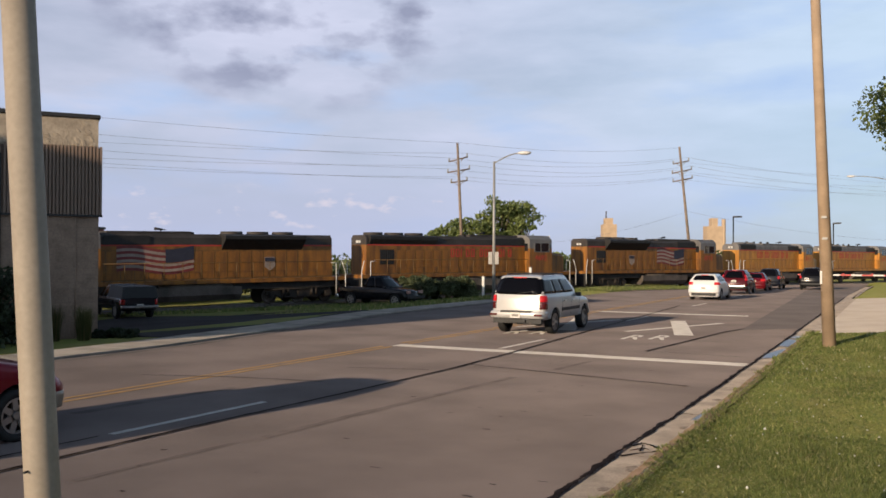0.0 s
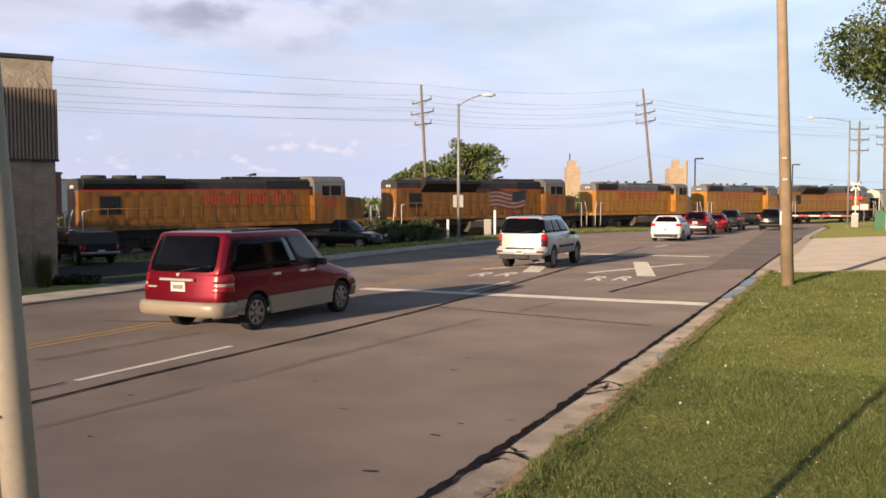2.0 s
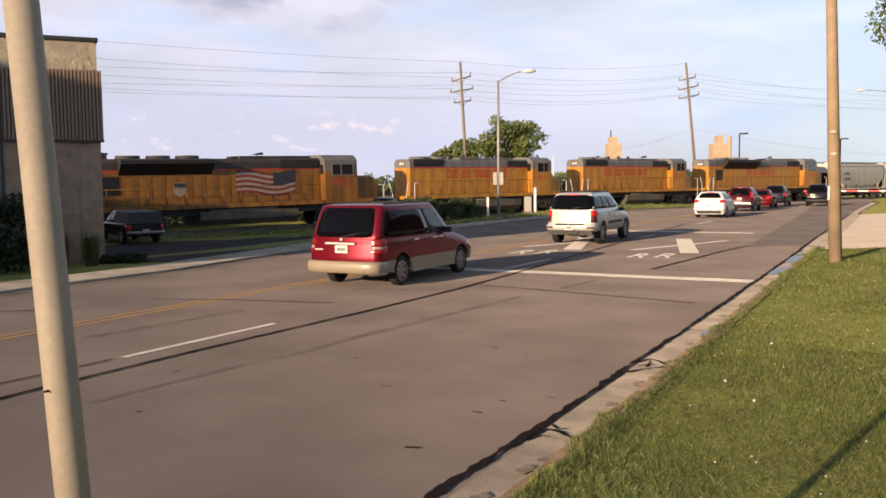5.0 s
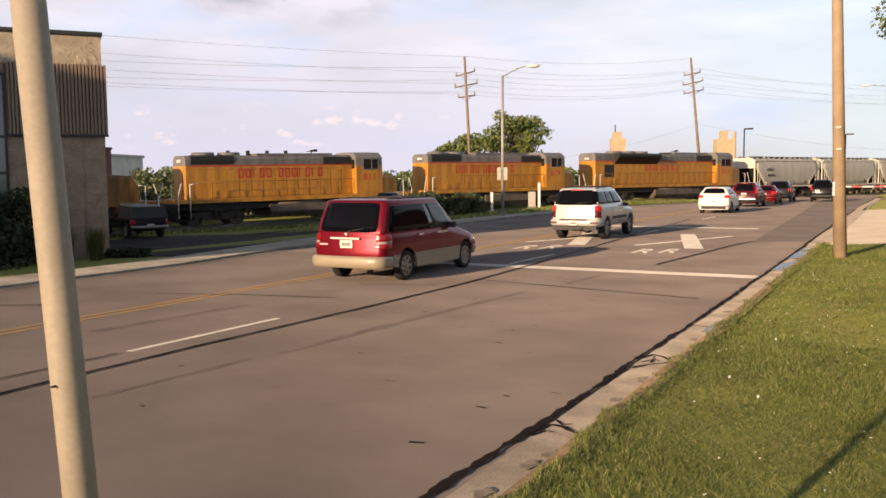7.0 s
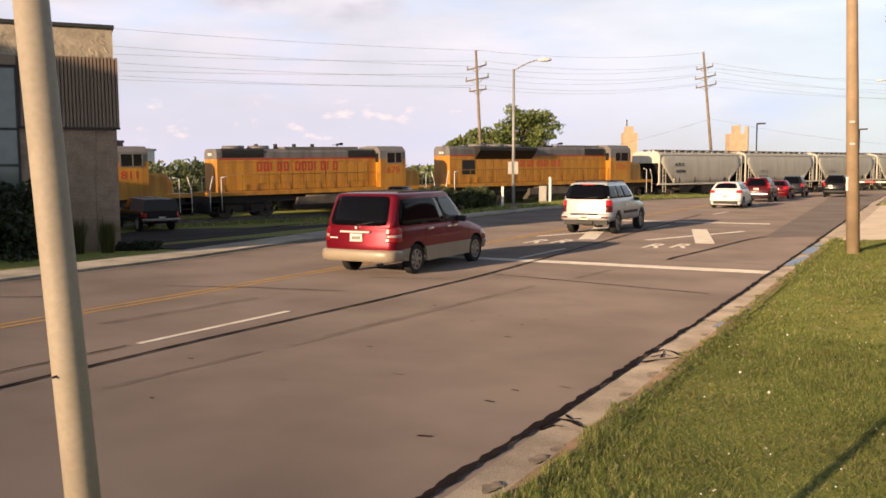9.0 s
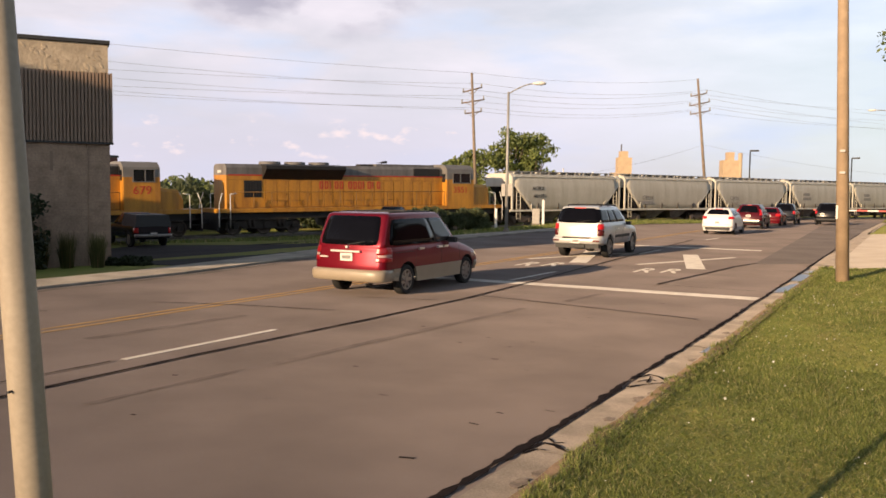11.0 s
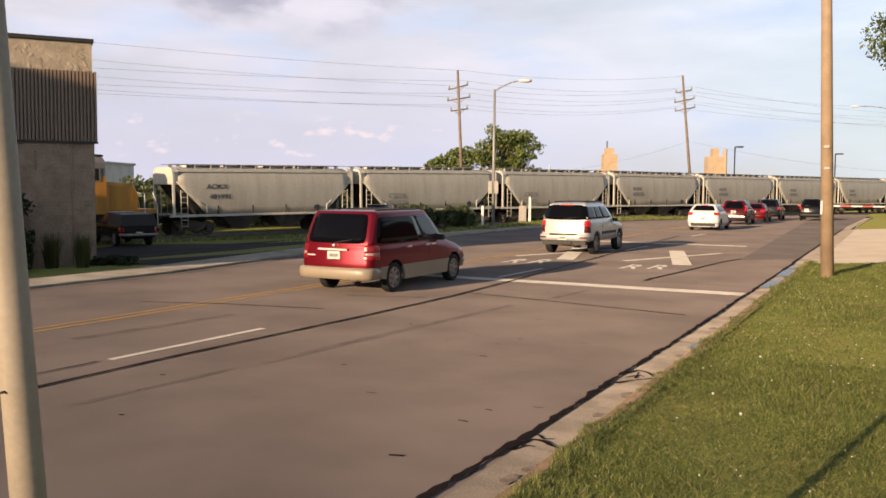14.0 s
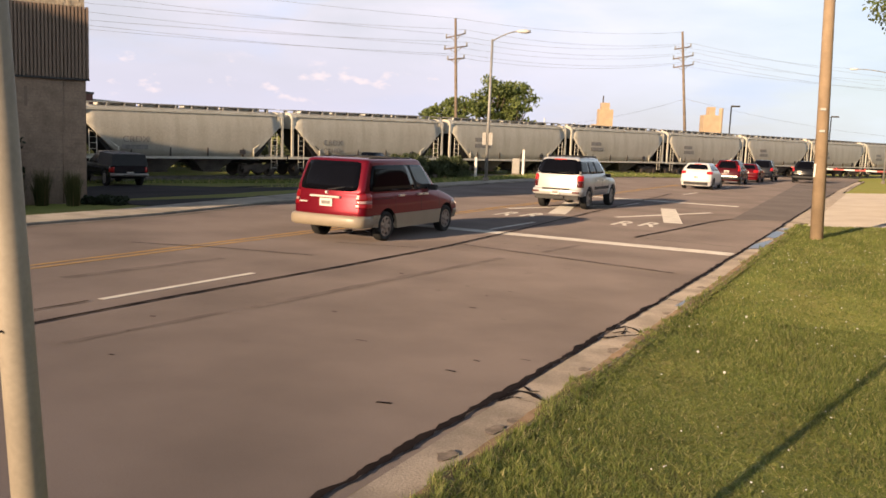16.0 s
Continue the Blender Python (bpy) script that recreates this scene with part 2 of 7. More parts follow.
M_BALLAST = mat("ballast", (0.19, 0.17, 0.15), 0.95, vary=0.5, scale=2.5, fine=9, bump=1.0)
M_GALV = mat("galvanised_steel", (0.36, 0.35, 0.33), 0.55, metal=0.3, vary=0.2, scale=3)
M_WOOD = mat("weathered_pole_wood", (0.25, 0.19, 0.14), 0.85, vary=0.3, scale=2.0, fine=24, bump=0.4)
M_TANPOLE = mat("tan_painted_pole", (0.40, 0.285, 0.185), 0.8, vary=0.24, scale=2.0, fine=40, bump=0.15)
M_POST = mat("grey_painted_post", (0.335, 0.285, 0.225), 0.62, vary=0.16, scale=5, fine=70, spec=0.3)
M_STUCCO = mat("stucco", (0.40, 0.33, 0.25), 0.9, vary=0.3, scale=2.2, fine=12, bump=0.8)
M_RIB = mat("brown_ribbed_metal", (0.215, 0.15, 0.11), 0.6, vary=0.15, scale=1.5)
M_BLOCK = mat("painted_block", (0.33, 0.243, 0.182), 0.9, vary=0.3, scale=2.4, fine=16, bump=0.4, spec=0.2)
M_BARK = mat("bark", (0.13, 0.095, 0.07), 0.9, vary=0.4, scale=4, bump=0.6)
M_BLACK_RUBBER = mat("tyre_rubber", (0.018, 0.018, 0.018), 0.8, vary=0.2, scale=9)


# ---- shaping helpers ----
def bm_new():
    return bmesh.new()


def box(bm, x0, y0, z0, x1, y1, z1):
    v = [bm.verts.new(p) for p in ((x0, y0, z0), (x1, y0, z0), (x1, y1, z0), (x0, y1, z0), (x0, y0, z1), (x1, y0, z1), (x1, y1, z1), (x0, y1, z1))]
    for f in ((3, 2, 1, 0), (4, 5, 6, 7), (0, 1, 5, 4), (1, 2, 6, 5), (2, 3, 7, 6), (3, 0, 4, 7)):
        bm.faces.new([v[i] for i in f])
    return bm


def tube(bm, a, b, r, r2=None, seg=8):
    """A straight round bar from a to b."""
    a, b = Vector(a), Vector(b)
    way = (b - a)
    q = way.to_track_quat('Z', 'Y').to_matrix()
    r2 = r if r2 is None else r2
    ring = [[bm.verts.new(c + q @ Vector((rr * math.cos(2 * math.pi * i / seg), rr * math.sin(2 * math.pi * i / seg), 0))) for i in range(seg)] for c, rr in ((a, r), (b, r2))]
    for i in range(seg):
        f = bm.faces.new((ring[0][i], ring[0][(i + 1) % seg], ring[1][(i + 1) % seg], ring[1][i]))
        f.smooth = True
    bm.faces.new(ring[0][::-1])
    bm.faces.new(ring[1])
    return bm


def prism(bm, pts, axis, a, b, scale_b=1.0):
    """A polygon in the plane across an axis ('x': pts are y, z; 'y': x, z; 'z': x, y), drawn out from a to b."""
    def at(p, h):
        return {'x': (h, p[0], p[1]), 'y': (p[0], h, p[1]), 'z': (p[0], p[1], h)}[axis]
    lo = [bm.verts.new(at(p, a)) for p in pts]
    hi = [bm.verts.new(at(p, b)) for p in pts]
    n = len(pts)
    for i in range(n):
        bm.faces.new((lo[i], lo[(i + 1) % n], hi[(i + 1) % n], hi[i]))
    bm.faces.new(lo[::-1])
    bm.faces.new(hi)
    return bm


def loft(bm, rings, caps=True, smooth=True):
    """Skin over rings that have the same number of points."""
    vs = [[bm.verts.new(p) for p in ring] for ring in rings]
    n = len(vs[0])
    for a, b in zip(vs, vs[1:]):
        for i in range(n):
            f = bm.faces.new((a[i], a[(i + 1) % n], b[(i + 1) % n], b[i]))
            f.smooth = smooth
    if caps:
        bm.faces.new(vs[0][::-1])
        bm.faces.new(vs[-1])
    return bm


def soften(bm, width, seg=2, angle=35):
    edges = [e for e in bm.edges if len(e.link_faces) == 2 and e.calc_face_angle(0) > radians(angle)]
    bmesh.ops.bevel(bm, geom=edges, offset=width, segments=seg, profile=0.6, affect='EDGES', clamp_overlap=True)
    return bm


def crisp(bm, angle=34):
    """Smooth shading that keeps the sharp edges."""
    for f in bm.faces:
        f.smooth = True
    for e in bm.edges:
        flat = any(len(f.verts) > 8 for f in e.link_faces)
        e.smooth = len(e.link_faces) == 2 and not flat and e.calc_face_angle(0) < radians(angle)
    return bm


def mesh_from(name, bm, material):
    bmesh.ops.recalc_face_normals(bm, faces=bm.faces)
    me = bpy.data.meshes.new(name)
    bm.to_mesh(me)
    bm.free()
    me.materials.append(material)
    return me


def part(name, bm, material, parent, label="", at=None):
    """One mesh object under a thing or a part."""
    ob = new(name, mesh_from(name, bm, material))
    ob.parent = parent
    if at is not None:
        ob.matrix_basis = at
    return tagged(ob, label)


def alike(name, me, parent, at):
    """One more part on the same mesh."""
    ob = new(name, me)
    ob.parent = parent
    ob.matrix_basis = at
    return ob


def thing(name, m, label, category, group=""):
    ob = new(name)
    ob.matrix_basis = m
    return tagged(ob, label, category, group)


def single(name, bm, material, label, category, kind="", group="", m=None):
    ob = new(name, mesh_from(name, bm, material))
    if m is not None:
        ob.matrix_basis = m
    return tagged(ob, label, category, group, kind)


def writing(name, text, size, material, parent, at, depth=0.006, wide=1.0, bold=0.0):
    """Letters of the built-in font as a thin mesh; at puts the text's middle with x to its right and y up."""
    cu = bpy.data.curves.new("letters", 'FONT')
    cu.body, cu.size, cu.extrude, cu.align_x, cu.align_y = text, size, depth, 'CENTER', 'CENTER'
    cu.offset = bold
    tmp = bpy.data.objects.new("letters", cu)
    scene.collection.objects.link(tmp)
    me = bpy.data.meshes.new_from_object(tmp.evaluated_get(bpy.context.evaluated_depsgraph_get()))
    bpy.data.objects.remove(tmp)
    me.transform(Matrix.Diagonal((wide, 1, 1, 1)))
    me.materials.clear()
    me.materials.append(material)
    ob = new(name, me)
    ob.parent, ob.matrix_basis = parent, at
    return ob


def step(a, b, v):
    t = min(1.0, max(0.0, (v - a) / (b - a)))
    return t * t * (3 - 2 * t)


# ---- ground ----
RAIL_Z = -0.38
TRACK_AT, TRACK_TURN = Vector((-47.0, 20.6)), 66.3      # foot of the track line and its heading
TD = Vector((math.cos(radians(TRACK_TURN)), math.sin(radians(TRACK_TURN))))


def grade(s):
    """Rise of the rails at s metres along the track, and their slope there."""
    if s < 42:
        return 0.0125 * (s - 42), 0.0125
    return (0.005 * (s - 42), 0.005) if s < 62 else (0.1, 0.0)




def kerb_left(y):
    return float(np.interp(y, (-60, 17, 25, 32, 44, 50, 120), (-17.0, -17.0, -18.0, -19.1, -19.1, -18.6, -18.4)))


def level(x, y):
    """Height of the land: the road dips a little to the crossing, the lot beside it lies lower, the verge rises."""
    dip = min(-0.36 * step(58, 108, y), -0.55 * step(20.5, 28, -x))
    if x > -2.35 and y > -40:
        lip = 0.0 if 29.4 < y < 59.4 else 0.09
        dip = dip + (lip + 0.05 * min(6, x + 2.35)) * (1 - step(75, 110, y))
    if x < -22:                 # the trackside sinks with the rails
        rel = Vector((x, y)) - TRACK_AT
        s, off = max(-20.0, rel.dot(TD)), abs(TD.x * rel.y - TD.y * rel.x)
        dip += min(0.0, grade(s)[0]) * (1 - step(4.0, 7.5, off))
    return dip


def strip(name, material, label, category, edges, z_up, kind="structure", thick=0.0):
    """A sheet laid on the land. edges: rows of (y, x0, x1, ...), cut at each x."""
    bm = bm_new()
    rows = [[bm.verts.new((x, r[0], level(x, r[0]) + z_up)) for x in r[1:]] for r in edges]
    for a, b in zip(rows, rows[1:]):
        for i in range(len(a) - 1):
            bm.faces.new((a[i], a[i + 1], b[i + 1], b[i]))
    return single(name, bm, material, label, category, kind)


def land():
    xs = [-1500, -700, -350, -200, -120, -80, -60] + [-50 + 2 * i for i in range(14)] + [-21.5, -20, -19, -17, -12, -8, -3.2, -2.46, -2.35, -2.2, -1.5, 0, 2, 4, 7, 11, 20, 40, 80, 160, 400, 900, 1500]
    ys = [-1500, -600, -200, -100, -60, -40] + [-30 + 5 * i for i in range(12)] + [29.3, 29.5, 31, 35, 40, 45, 50, 55, 59.2, 59.5, 62, 66] + [70 + 5 * i for i in range(12)] + [135, 150, 180, 230, 320, 500, 900, 1700]
    bm = bm_new()
    g = []
    for y in ys:
        row = []
        for x in xs:
            z = level(x, y) - 0.012
            if kerb_left(y) - 1.2 < x < -2.36 and y < 118:
                z -= 0.25
            row.append(bm.verts.new((x, y, z)))
        g.append(row)
    for a, b in zip(g, g[1:]):
        for i in range(len(a) - 1):
            bm.faces.new((a[i], a[i + 1], b[i + 1], b[i])).smooth = True
    single("ground", bm, M_GRASS_G, "mown grass verge and rough ground reaching to the horizon", "ground", "structure")


land()
ROAD_Y = [-60, -20, 0, 10, 17, 20, 25, 32, 38, 44, 50, 54] + [58 + 4 * i for i in range(15)]
strip("road", M_ROAD, "worn grey asphalt road leading to a level crossing", "road",
      [(y, kerb_left(y) if y < 52 else kerb_left(y) - min(6, (y - 50) * 0.9), -14, -8.6, -5, -2.9) for y in ROAD_Y], 0.0)


def slab(name, material, label, category, pts, z_up, thick=0.05, kind="structure"):
    """A flat piece with real edges that follows the land at its corners."""
    bm = bm_new()
    top = [bm.verts.new((x, y, level(x, y) + z_up)) for x, y in pts]
    low = [bm.verts.new((x, y, level(x, y) + z_up - thick)) for x, y in pts]
    n = len(pts)
    bm.faces.new(top)
    for i in range(n):
        bm.faces.new((top[i], top[(i + 1) % n], low[(i + 1) % n], low[i]))
    return single(name, bm, material, label, category, kind)


def ribbon(bm, pts, width, z_up, rough=0.0, seed=1):
    """An uneven flat band along points on the land."""
    rnd = random.Random(seed)
    last = None
    drift, wob = 0.0, [0.0, 0.0]
    dense = []
    for (x0, y0), (x1, y1) in zip(pts, pts[1:]):
        n = max(1, int(math.hypot(x1 - x0, y1 - y0) / (0.2 if rough < 0.8 else 0.06))) if rough else 1
        dense += [(x0 + (x1 - x0) * i / n, y0 + (y1 - y0) * i / n) for i in range(n)]
    dense.append(pts[-1])
    for i, (x, y) in enumerate(dense):
        a = dense[max(0, i - 1)]
        b = dense[min(len(dense) - 1, i + 1)]
        d = Vector((b[0] - a[0], b[1] - a[1])).normalized()
        keep = 0.0 if rough < 0.8 else 0.7
        wob = [keep * q + (1 - 0.6 * keep) * rough * rnd.uniform(-1, 1) for q in wob]
        w = width * 0.5
        drift = 0.85 * drift + rough * width * 0.09 * rnd.uniform(-1, 1)
        o = drift
        pair = [bm.verts.new((x - d.y * (s * w * max(0.15, 1 + k) + o), y + d.x * (s * w * max(0.15, 1 + k) + o), level(x, y) + z_up)) for s, k in zip((1, -1), wob)]
        if last:
            bm.faces.new((last[0], last[1], pair[1], pair[0]))
        last = pair
    return bm


def kerb_run(name, xs_of, ys, width, height, label):
    bm = bm_new()
    rings = []
    for y in ys:
        x = xs_of(y)
        z = level(x - 0.01, y) if x < -10 else level(-2.5, y)
        rings.append([(x, y, z - 0.2), (x + 0.02 * (1 if width > 0 else -1), y, z + height - 0.03), (x + 0.2 * width, y, z + height), (x + width, y, z + height), (x + width, y, z - 0.2)])
    loft(bm, rings, smooth=False)
    return single(name, bm, M_PAVE if width < 0 else M_CONC, label, "kerb", "structure")


def ground_works():
    ys = [-40, -20, -5, 3, 8, 13, 17, 20, 22, 25, 28, 31.5, 36, 41, 44, 48, 52]
    kerb_run("kerb_left", lambda y: kerb_left(y), ys, -0.22, 0.06, "worn low concrete kerb beside the road")
    bm = ribbon(bm_new(), [(kerb_left(y) + 0.2, y) for y in ys], 0.4, 0.005, 0.25, 71)
    single("gutter_strip", bm, M_KERB_OLD, "dirty worn gutter along the road edge", "gutter", "structure")
    kerb_run("kerb_right", lambda y: -2.47, [-40, -10, 0, 5, 10, 15, 20, 25, 29.4], 0.15, 0.11, "concrete kerb at the grass verge")
    kerb_run("kerb_far", lambda y: -2.3, [59.5, 66, 74, 82, 90, 98], 0.15, 0.12, "concrete kerb beyond the driveway")
    # pavement behind the left kerb, in slabs
    paving = new("pavement")
    tagged(paving, "strip of worn concrete paving behind the kerb", "pavement", kind="structure")
    y = -8.0
    while y < 50:
        a, b = y, y + 1.9
        bm = bm_new()
        pts = [(kerb_left(a) - 1.55, a), (kerb_left(a) - 0.225, a), (kerb_left(b) - 0.225, b), (kerb_left(b) - 1.55, b)]
        top = [bm.verts.new((px, py, 0.05)) for px, py in pts]
        low = [bm.verts.new((px, py, -0.2)) for px, py in pts]
        bm.faces.new(top)
        for i in range(4):
            bm.faces.new((top[i], top[(i + 1) % 4], low[(i + 1) % 4], low[i]))
        part("slab", bm, M_PAVE, paving)
        y += 1.92
    # gutter in cast lengths
    gutter = tagged(new("gutter"), "cracked concrete gutter along the verge kerb", "gutter", kind="structure")
    y = -8.0
    rnd = random.Random(5)
    while y < 96:
        ln = 3.05
        bm = bm_new()
        xr = -2.475 if y < 29 or y > 59 else -2.2
        pts = [(-2.895, y), (xr, y), (xr, y + ln - 0.025), (-2.895, y + ln - 0.025)]
        dz = [rnd.uniform(-0.006, 0.006) for _ in pts]
        top = [bm.verts.new((px, py, level(-2.6, py) + 0.006 + d)) for (px, py), d in zip(pts, dz)]
        low = [bm.verts.new((px, py, level(-2.6, py) - 0.2)) for px, py in pts]
        bm.faces.new(top)
        for i in range(4):
            bm.faces.new((top[i], top[(i + 1) % 4], low[(i + 1) % 4], low[i]))
        part("gutter_slab", bm, M_CONC, gutter)
        y += ln
    # driveway and verge path
    drive = tagged(new("driveway"), "pale concrete driveway crossing the verge", "driveway", kind="structure")
    for i in range(6):
        for j in range(4):
            x0, x1 = -2.2 + 4.2 * j, -2.2 + 4.2 * (j + 1) - 0.02
            y0, y1 = 29.5 + 4.98 * i, 29.5 + 4.98 * (i + 1) - 0.02
            bm = bm_new()
            pts = [(x0, y0), (x1, y0), (x1, y1), (x0, y1)]
            def hz(px, py):
                return max(level(px, py) + 0.01, 0.012) if px > -2 else 0.012 + level(-2.6, py)
            top = [bm.verts.new((px, py, hz(px, py))) for px, py in pts]
            low = [bm.verts.new((px, py, -0.2)) for px, py in pts]
            bm.faces.new(top)
            for k in range(4):
                bm.faces.new((top[k], top[(k + 1) % 4], low[(k + 1) % 4], low[k]))
            part("slab", bm, M_SLAB, drive)
    # lot and paint
    slab("parking_lot", M_LOT, "dark asphalt parking lot beside the road", "parking lot",
         [(-18.95, 19.0), (-19.65, 25), (-20.75, 32), (-21.6, 34), (-29, 34), (-29, 46), (-27.5, 52), (-33, 52), (-41, 34), (-41, 16), (-29, 16), (-21.0, 18.4)], 0.012)
    slab("asphalt_patch", M_PATCH, "darker resurfaced lane of asphalt", "road", [(-4.6, 30.5), (-2.93, 32.2), (-2.93, 57.5), (-5.6, 57.5)], 0.005, 0.02)
    slab("asphalt_patch", M_PATCH, "darker resurfaced lane of asphalt", "road", [(-5.6, 57.5), (-2.93, 57.5), (-2.93, 70), (-6.2, 70)], 0.012, 0.02)
    slab("asphalt_patch", M_PATCH, "darker resurfaced lane of asphalt", "road", [(-6.2, 70), (-2.93, 70), (-2.93, 98), (-7.2, 98)], 0.03, 0.03)
    marks = [
        ("stop_line", [(-12.0, 20.1), (-2.95, 20.1), (-2.95, 20.68), (-12.0, 20.62)], M_PAINT, "white stop line painted across the lanes"),
        ("stop_line", [(-12.0, 37.9), (-5.5, 37.9), (-5.5, 38.45), (-12.0, 38.45)], M_PAINT, "white stop line painted across the lanes")]
    for k, y0 in enumerate((-4.0, 8.2, 20.9, 32.9, 45.1, 57.3)):
        marks.append(("lane_dash", [(-9.25, y0), (-9.13, y0), (-9.05, y0 + 3.05), (-9.17, y0 + 3.05)], M_PAINT, "thin white lane dash on asphalt"))
    for dx in (0.0, 0.26):
        marks.append(("centre_line", [(-12.42 + dx, -20), (-12.31 + dx, -20), (-12.11 + dx, 19.9), (-12.22 + dx, 19.9)], M_YELLOW_LINE, "faded double yellow centre line"))
        marks.append(("centre_line", [(-12.22 + dx, 20.9), (-12.11 + dx, 20.9), (-12.0 + dx, 57), (-12.11 + dx, 57)], M_YELLOW_LINE, "faded double yellow centre line"))
    for cx in (-6.72, -10.55):
        marks.append(("crossing_marking", [(cx - 1.2, 28.05), (cx - 1.0, 27.9), (cx + 1.1, 33.25), (cx + 0.9, 33.4)], M_PAINT, "white painted cross stroke on the lane"))
        marks.append(("crossing_marking", [(cx + 0.62, 27.3), (cx + 1.18, 27.45), (cx - 0.42, 33.8), (cx - 0.95, 33.6)], M_PAINT, "broad white painted cross stroke"))
    for name, pts, material, label in marks:
        slab(name, material, label, "road marking", pts, 0.006 if "broad" not in label else 0.009, 0.004)
    for cx, y0 in ((-7.0, 25.9), (-6.28, 26.2), (-10.8, 25.9), (-10.05, 26.2)):
        r = writing("road_letter", "R", 1.0, M_PAINT, None, pose(cx, y0, 0.006, 0, 0, 0), depth=0.003, wide=1.0, bold=0.012)
        r.matrix_basis = pose(cx, y0, 0.006) @ Matrix.Diagonal((0.88, 2.1, 1, 1))
        tagged(r, "elongated white letter painted on the lane", "road marking", "railroad letters", "structure")
    # tar joints and cracks
    for i, (pts, w, rough) in enumerate((
            ([(-8.62, -6), (-8.62, 6.3), (-8.6, 9.0), (-8.44, 13.0), (-8.38, 16.6), (-8.55, 21), (-8.8, 25.1), (-9.2, 33), (-9.8, 45)], 0.065, 0.3),
            ([(-2.98, -4), (-3.03, 4), (-3.0, 6), (-2.95, 7.6), (-2.96, 10), (-2.9, 13), (-2.88, 17), (-2.86, 24), (-2.9, 36), (-2.9, 60)], 0.072, 0.9),
            ([(-8.3, 17.35), (-5.6, 16.8), (-3.4, 16.35)], 0.05, 0.5),
            ([(-5.65, 22.1), (-5.3, 25.5), (-4.97, 29.0), (-4.6, 31)], 0.07, 0.4), ([(-5.65, 22.1), (-4.2, 22.0), (-3.2, 21.9)], 0.03, 0.5),
            ([(-9.3, 5.5), (-9.2, 8.0)], 0.035, 0.5), ([(-13.3, 12.6), (-11.6, 13.2), (-9.6, 13.6)], 0.04, 0.5),
            ([(-15.9, 9.5), (-13.9, 10.6)], 0.04, 0.5), ([(-10.4, 15.6), (-8.7, 16.1)], 0.035, 0.5),
            ([(-2.94, 7.1), (-2.86, 7.45), (-2.72, 7.42), (-2.62, 7.34), (-2.48, 7.28)], 0.06, 0.9), ([(-2.9, 7.05), (-2.84, 7.25), (-2.76, 7.24)], 0.035, 0.9), ([(-2.88, 7.62), (-2.78, 7.5), (-2.7, 7.56)], 0.03, 0.9),
            ([(-2.88, 10.13), (-2.74, 10.38), (-2.58, 10.55), (-2.48, 10.71)], 0.05, 0.9), ([(-2.9, 10.75), (-2.84, 11.0), (-2.71, 10.93), (-2.58, 10.74), (-2.48, 10.69)], 0.035, 0.9), ([(-2.86, 10.5), (-2.76, 10.72), (-2.66, 10.66)], 0.025, 0.9), ([(-2.8, 10.9), (-2.74, 10.5)], 0.02, 0.9),
            ([(-2.9, 13.43), (-2.61, 13.36), (-2.48, 13.61)], 0.035, 0.9), ([(-2.9, 16.4), (-2.73, 16.46), (-2.48, 16.52)], 0.03, 0.9), ([(-2.9, 19.3), (-2.48, 19.5)], 0.03, 0.9))):
        single("tar_joint", ribbon(bm_new(), pts, w, 0.016 if i != 1 else 0.02, rough, 11 + i), M_TAR, "dark tarred crack in the road surface", "crack", "structure")
    for i, (pts, w) in enumerate((([(-7.3, 9.0), (-7.0, 13.0), (-6.7, 16.0)], 0.22), ([(-7.6, 6.3), (-7.4, 8.6)], 0.15), ([(-6.4, 17.5), (-6.2, 19.3)], 0.2), ([(-10.9, 9), (-10.6, 12.2)], 0.3))):
        single("road_stain", ribbon(bm_new(), pts, w * 0.7, 0.0045, 0.28, 51 + i), M_STAIN, "faint dark rubber streak on the asphalt", "stain", "structure")
    rnd = random.Random(8)
    for i in range(26):
        x, y = rnd.uniform(-8, -3.2), rnd.uniform(6, 19)
        single("road_chip", ribbon(bm_new(), [(x, y), (x + rnd.uniform(0.04, 0.14), y + rnd.uniform(-0.03, 0.05))], rnd.uniform(0.015, 0.04), 0.006, 0.8, i), M_TAR, "small dark chip in the road surface", "chip", "structure", "road chips")
    for pts in ([(-2.8, 21.8), (-2.6, 22.1), (-2.5, 23.3), (-2.52, 24.6), (-2.66, 24.2), (-2.84, 22.9)], [(-2.84, 25.2), (-2.6, 25.1), (-2.5, 25.9), (-2.52, 27.2), (-2.78, 27.5), (-2.86, 26.3)], [(-2.8, 28.0), (-2.52, 27.9), (-2.55, 28.8), (-2.76, 28.7)]):
        slab("puddle", M_WATER, "shallow puddle lying in the concrete gutter", "puddle", pts, 0.02, 0.004, "structure")
    for i, (x, y, r) in enumerate(((-2.62, 6.35, 0.09), (-2.57, 6.65, 0.07), (-2.57, 9.62, 0.1), (-2.53, 9.95, 0.06), (-2.68, 5.6, 0.08), (-2.6, 8.6, 0.06), (-2.56, 12.3, 0.09), (-2.62, 15.0, 0.08))):
        rs = random.Random(300 + i)
        pts = [(min(-2.48, x + r * rs.uniform(0.5, 1.1) * math.cos(a * 0.5236)), y + 1.7 * r * rs.uniform(0.5, 1.1) * math.sin(a * 0.5236)) for a in range(12)]
        slab("damp_stain", M_DAMP, "dark damp stain on the concrete gutter", "stain", pts, 0.0155, 0.004)
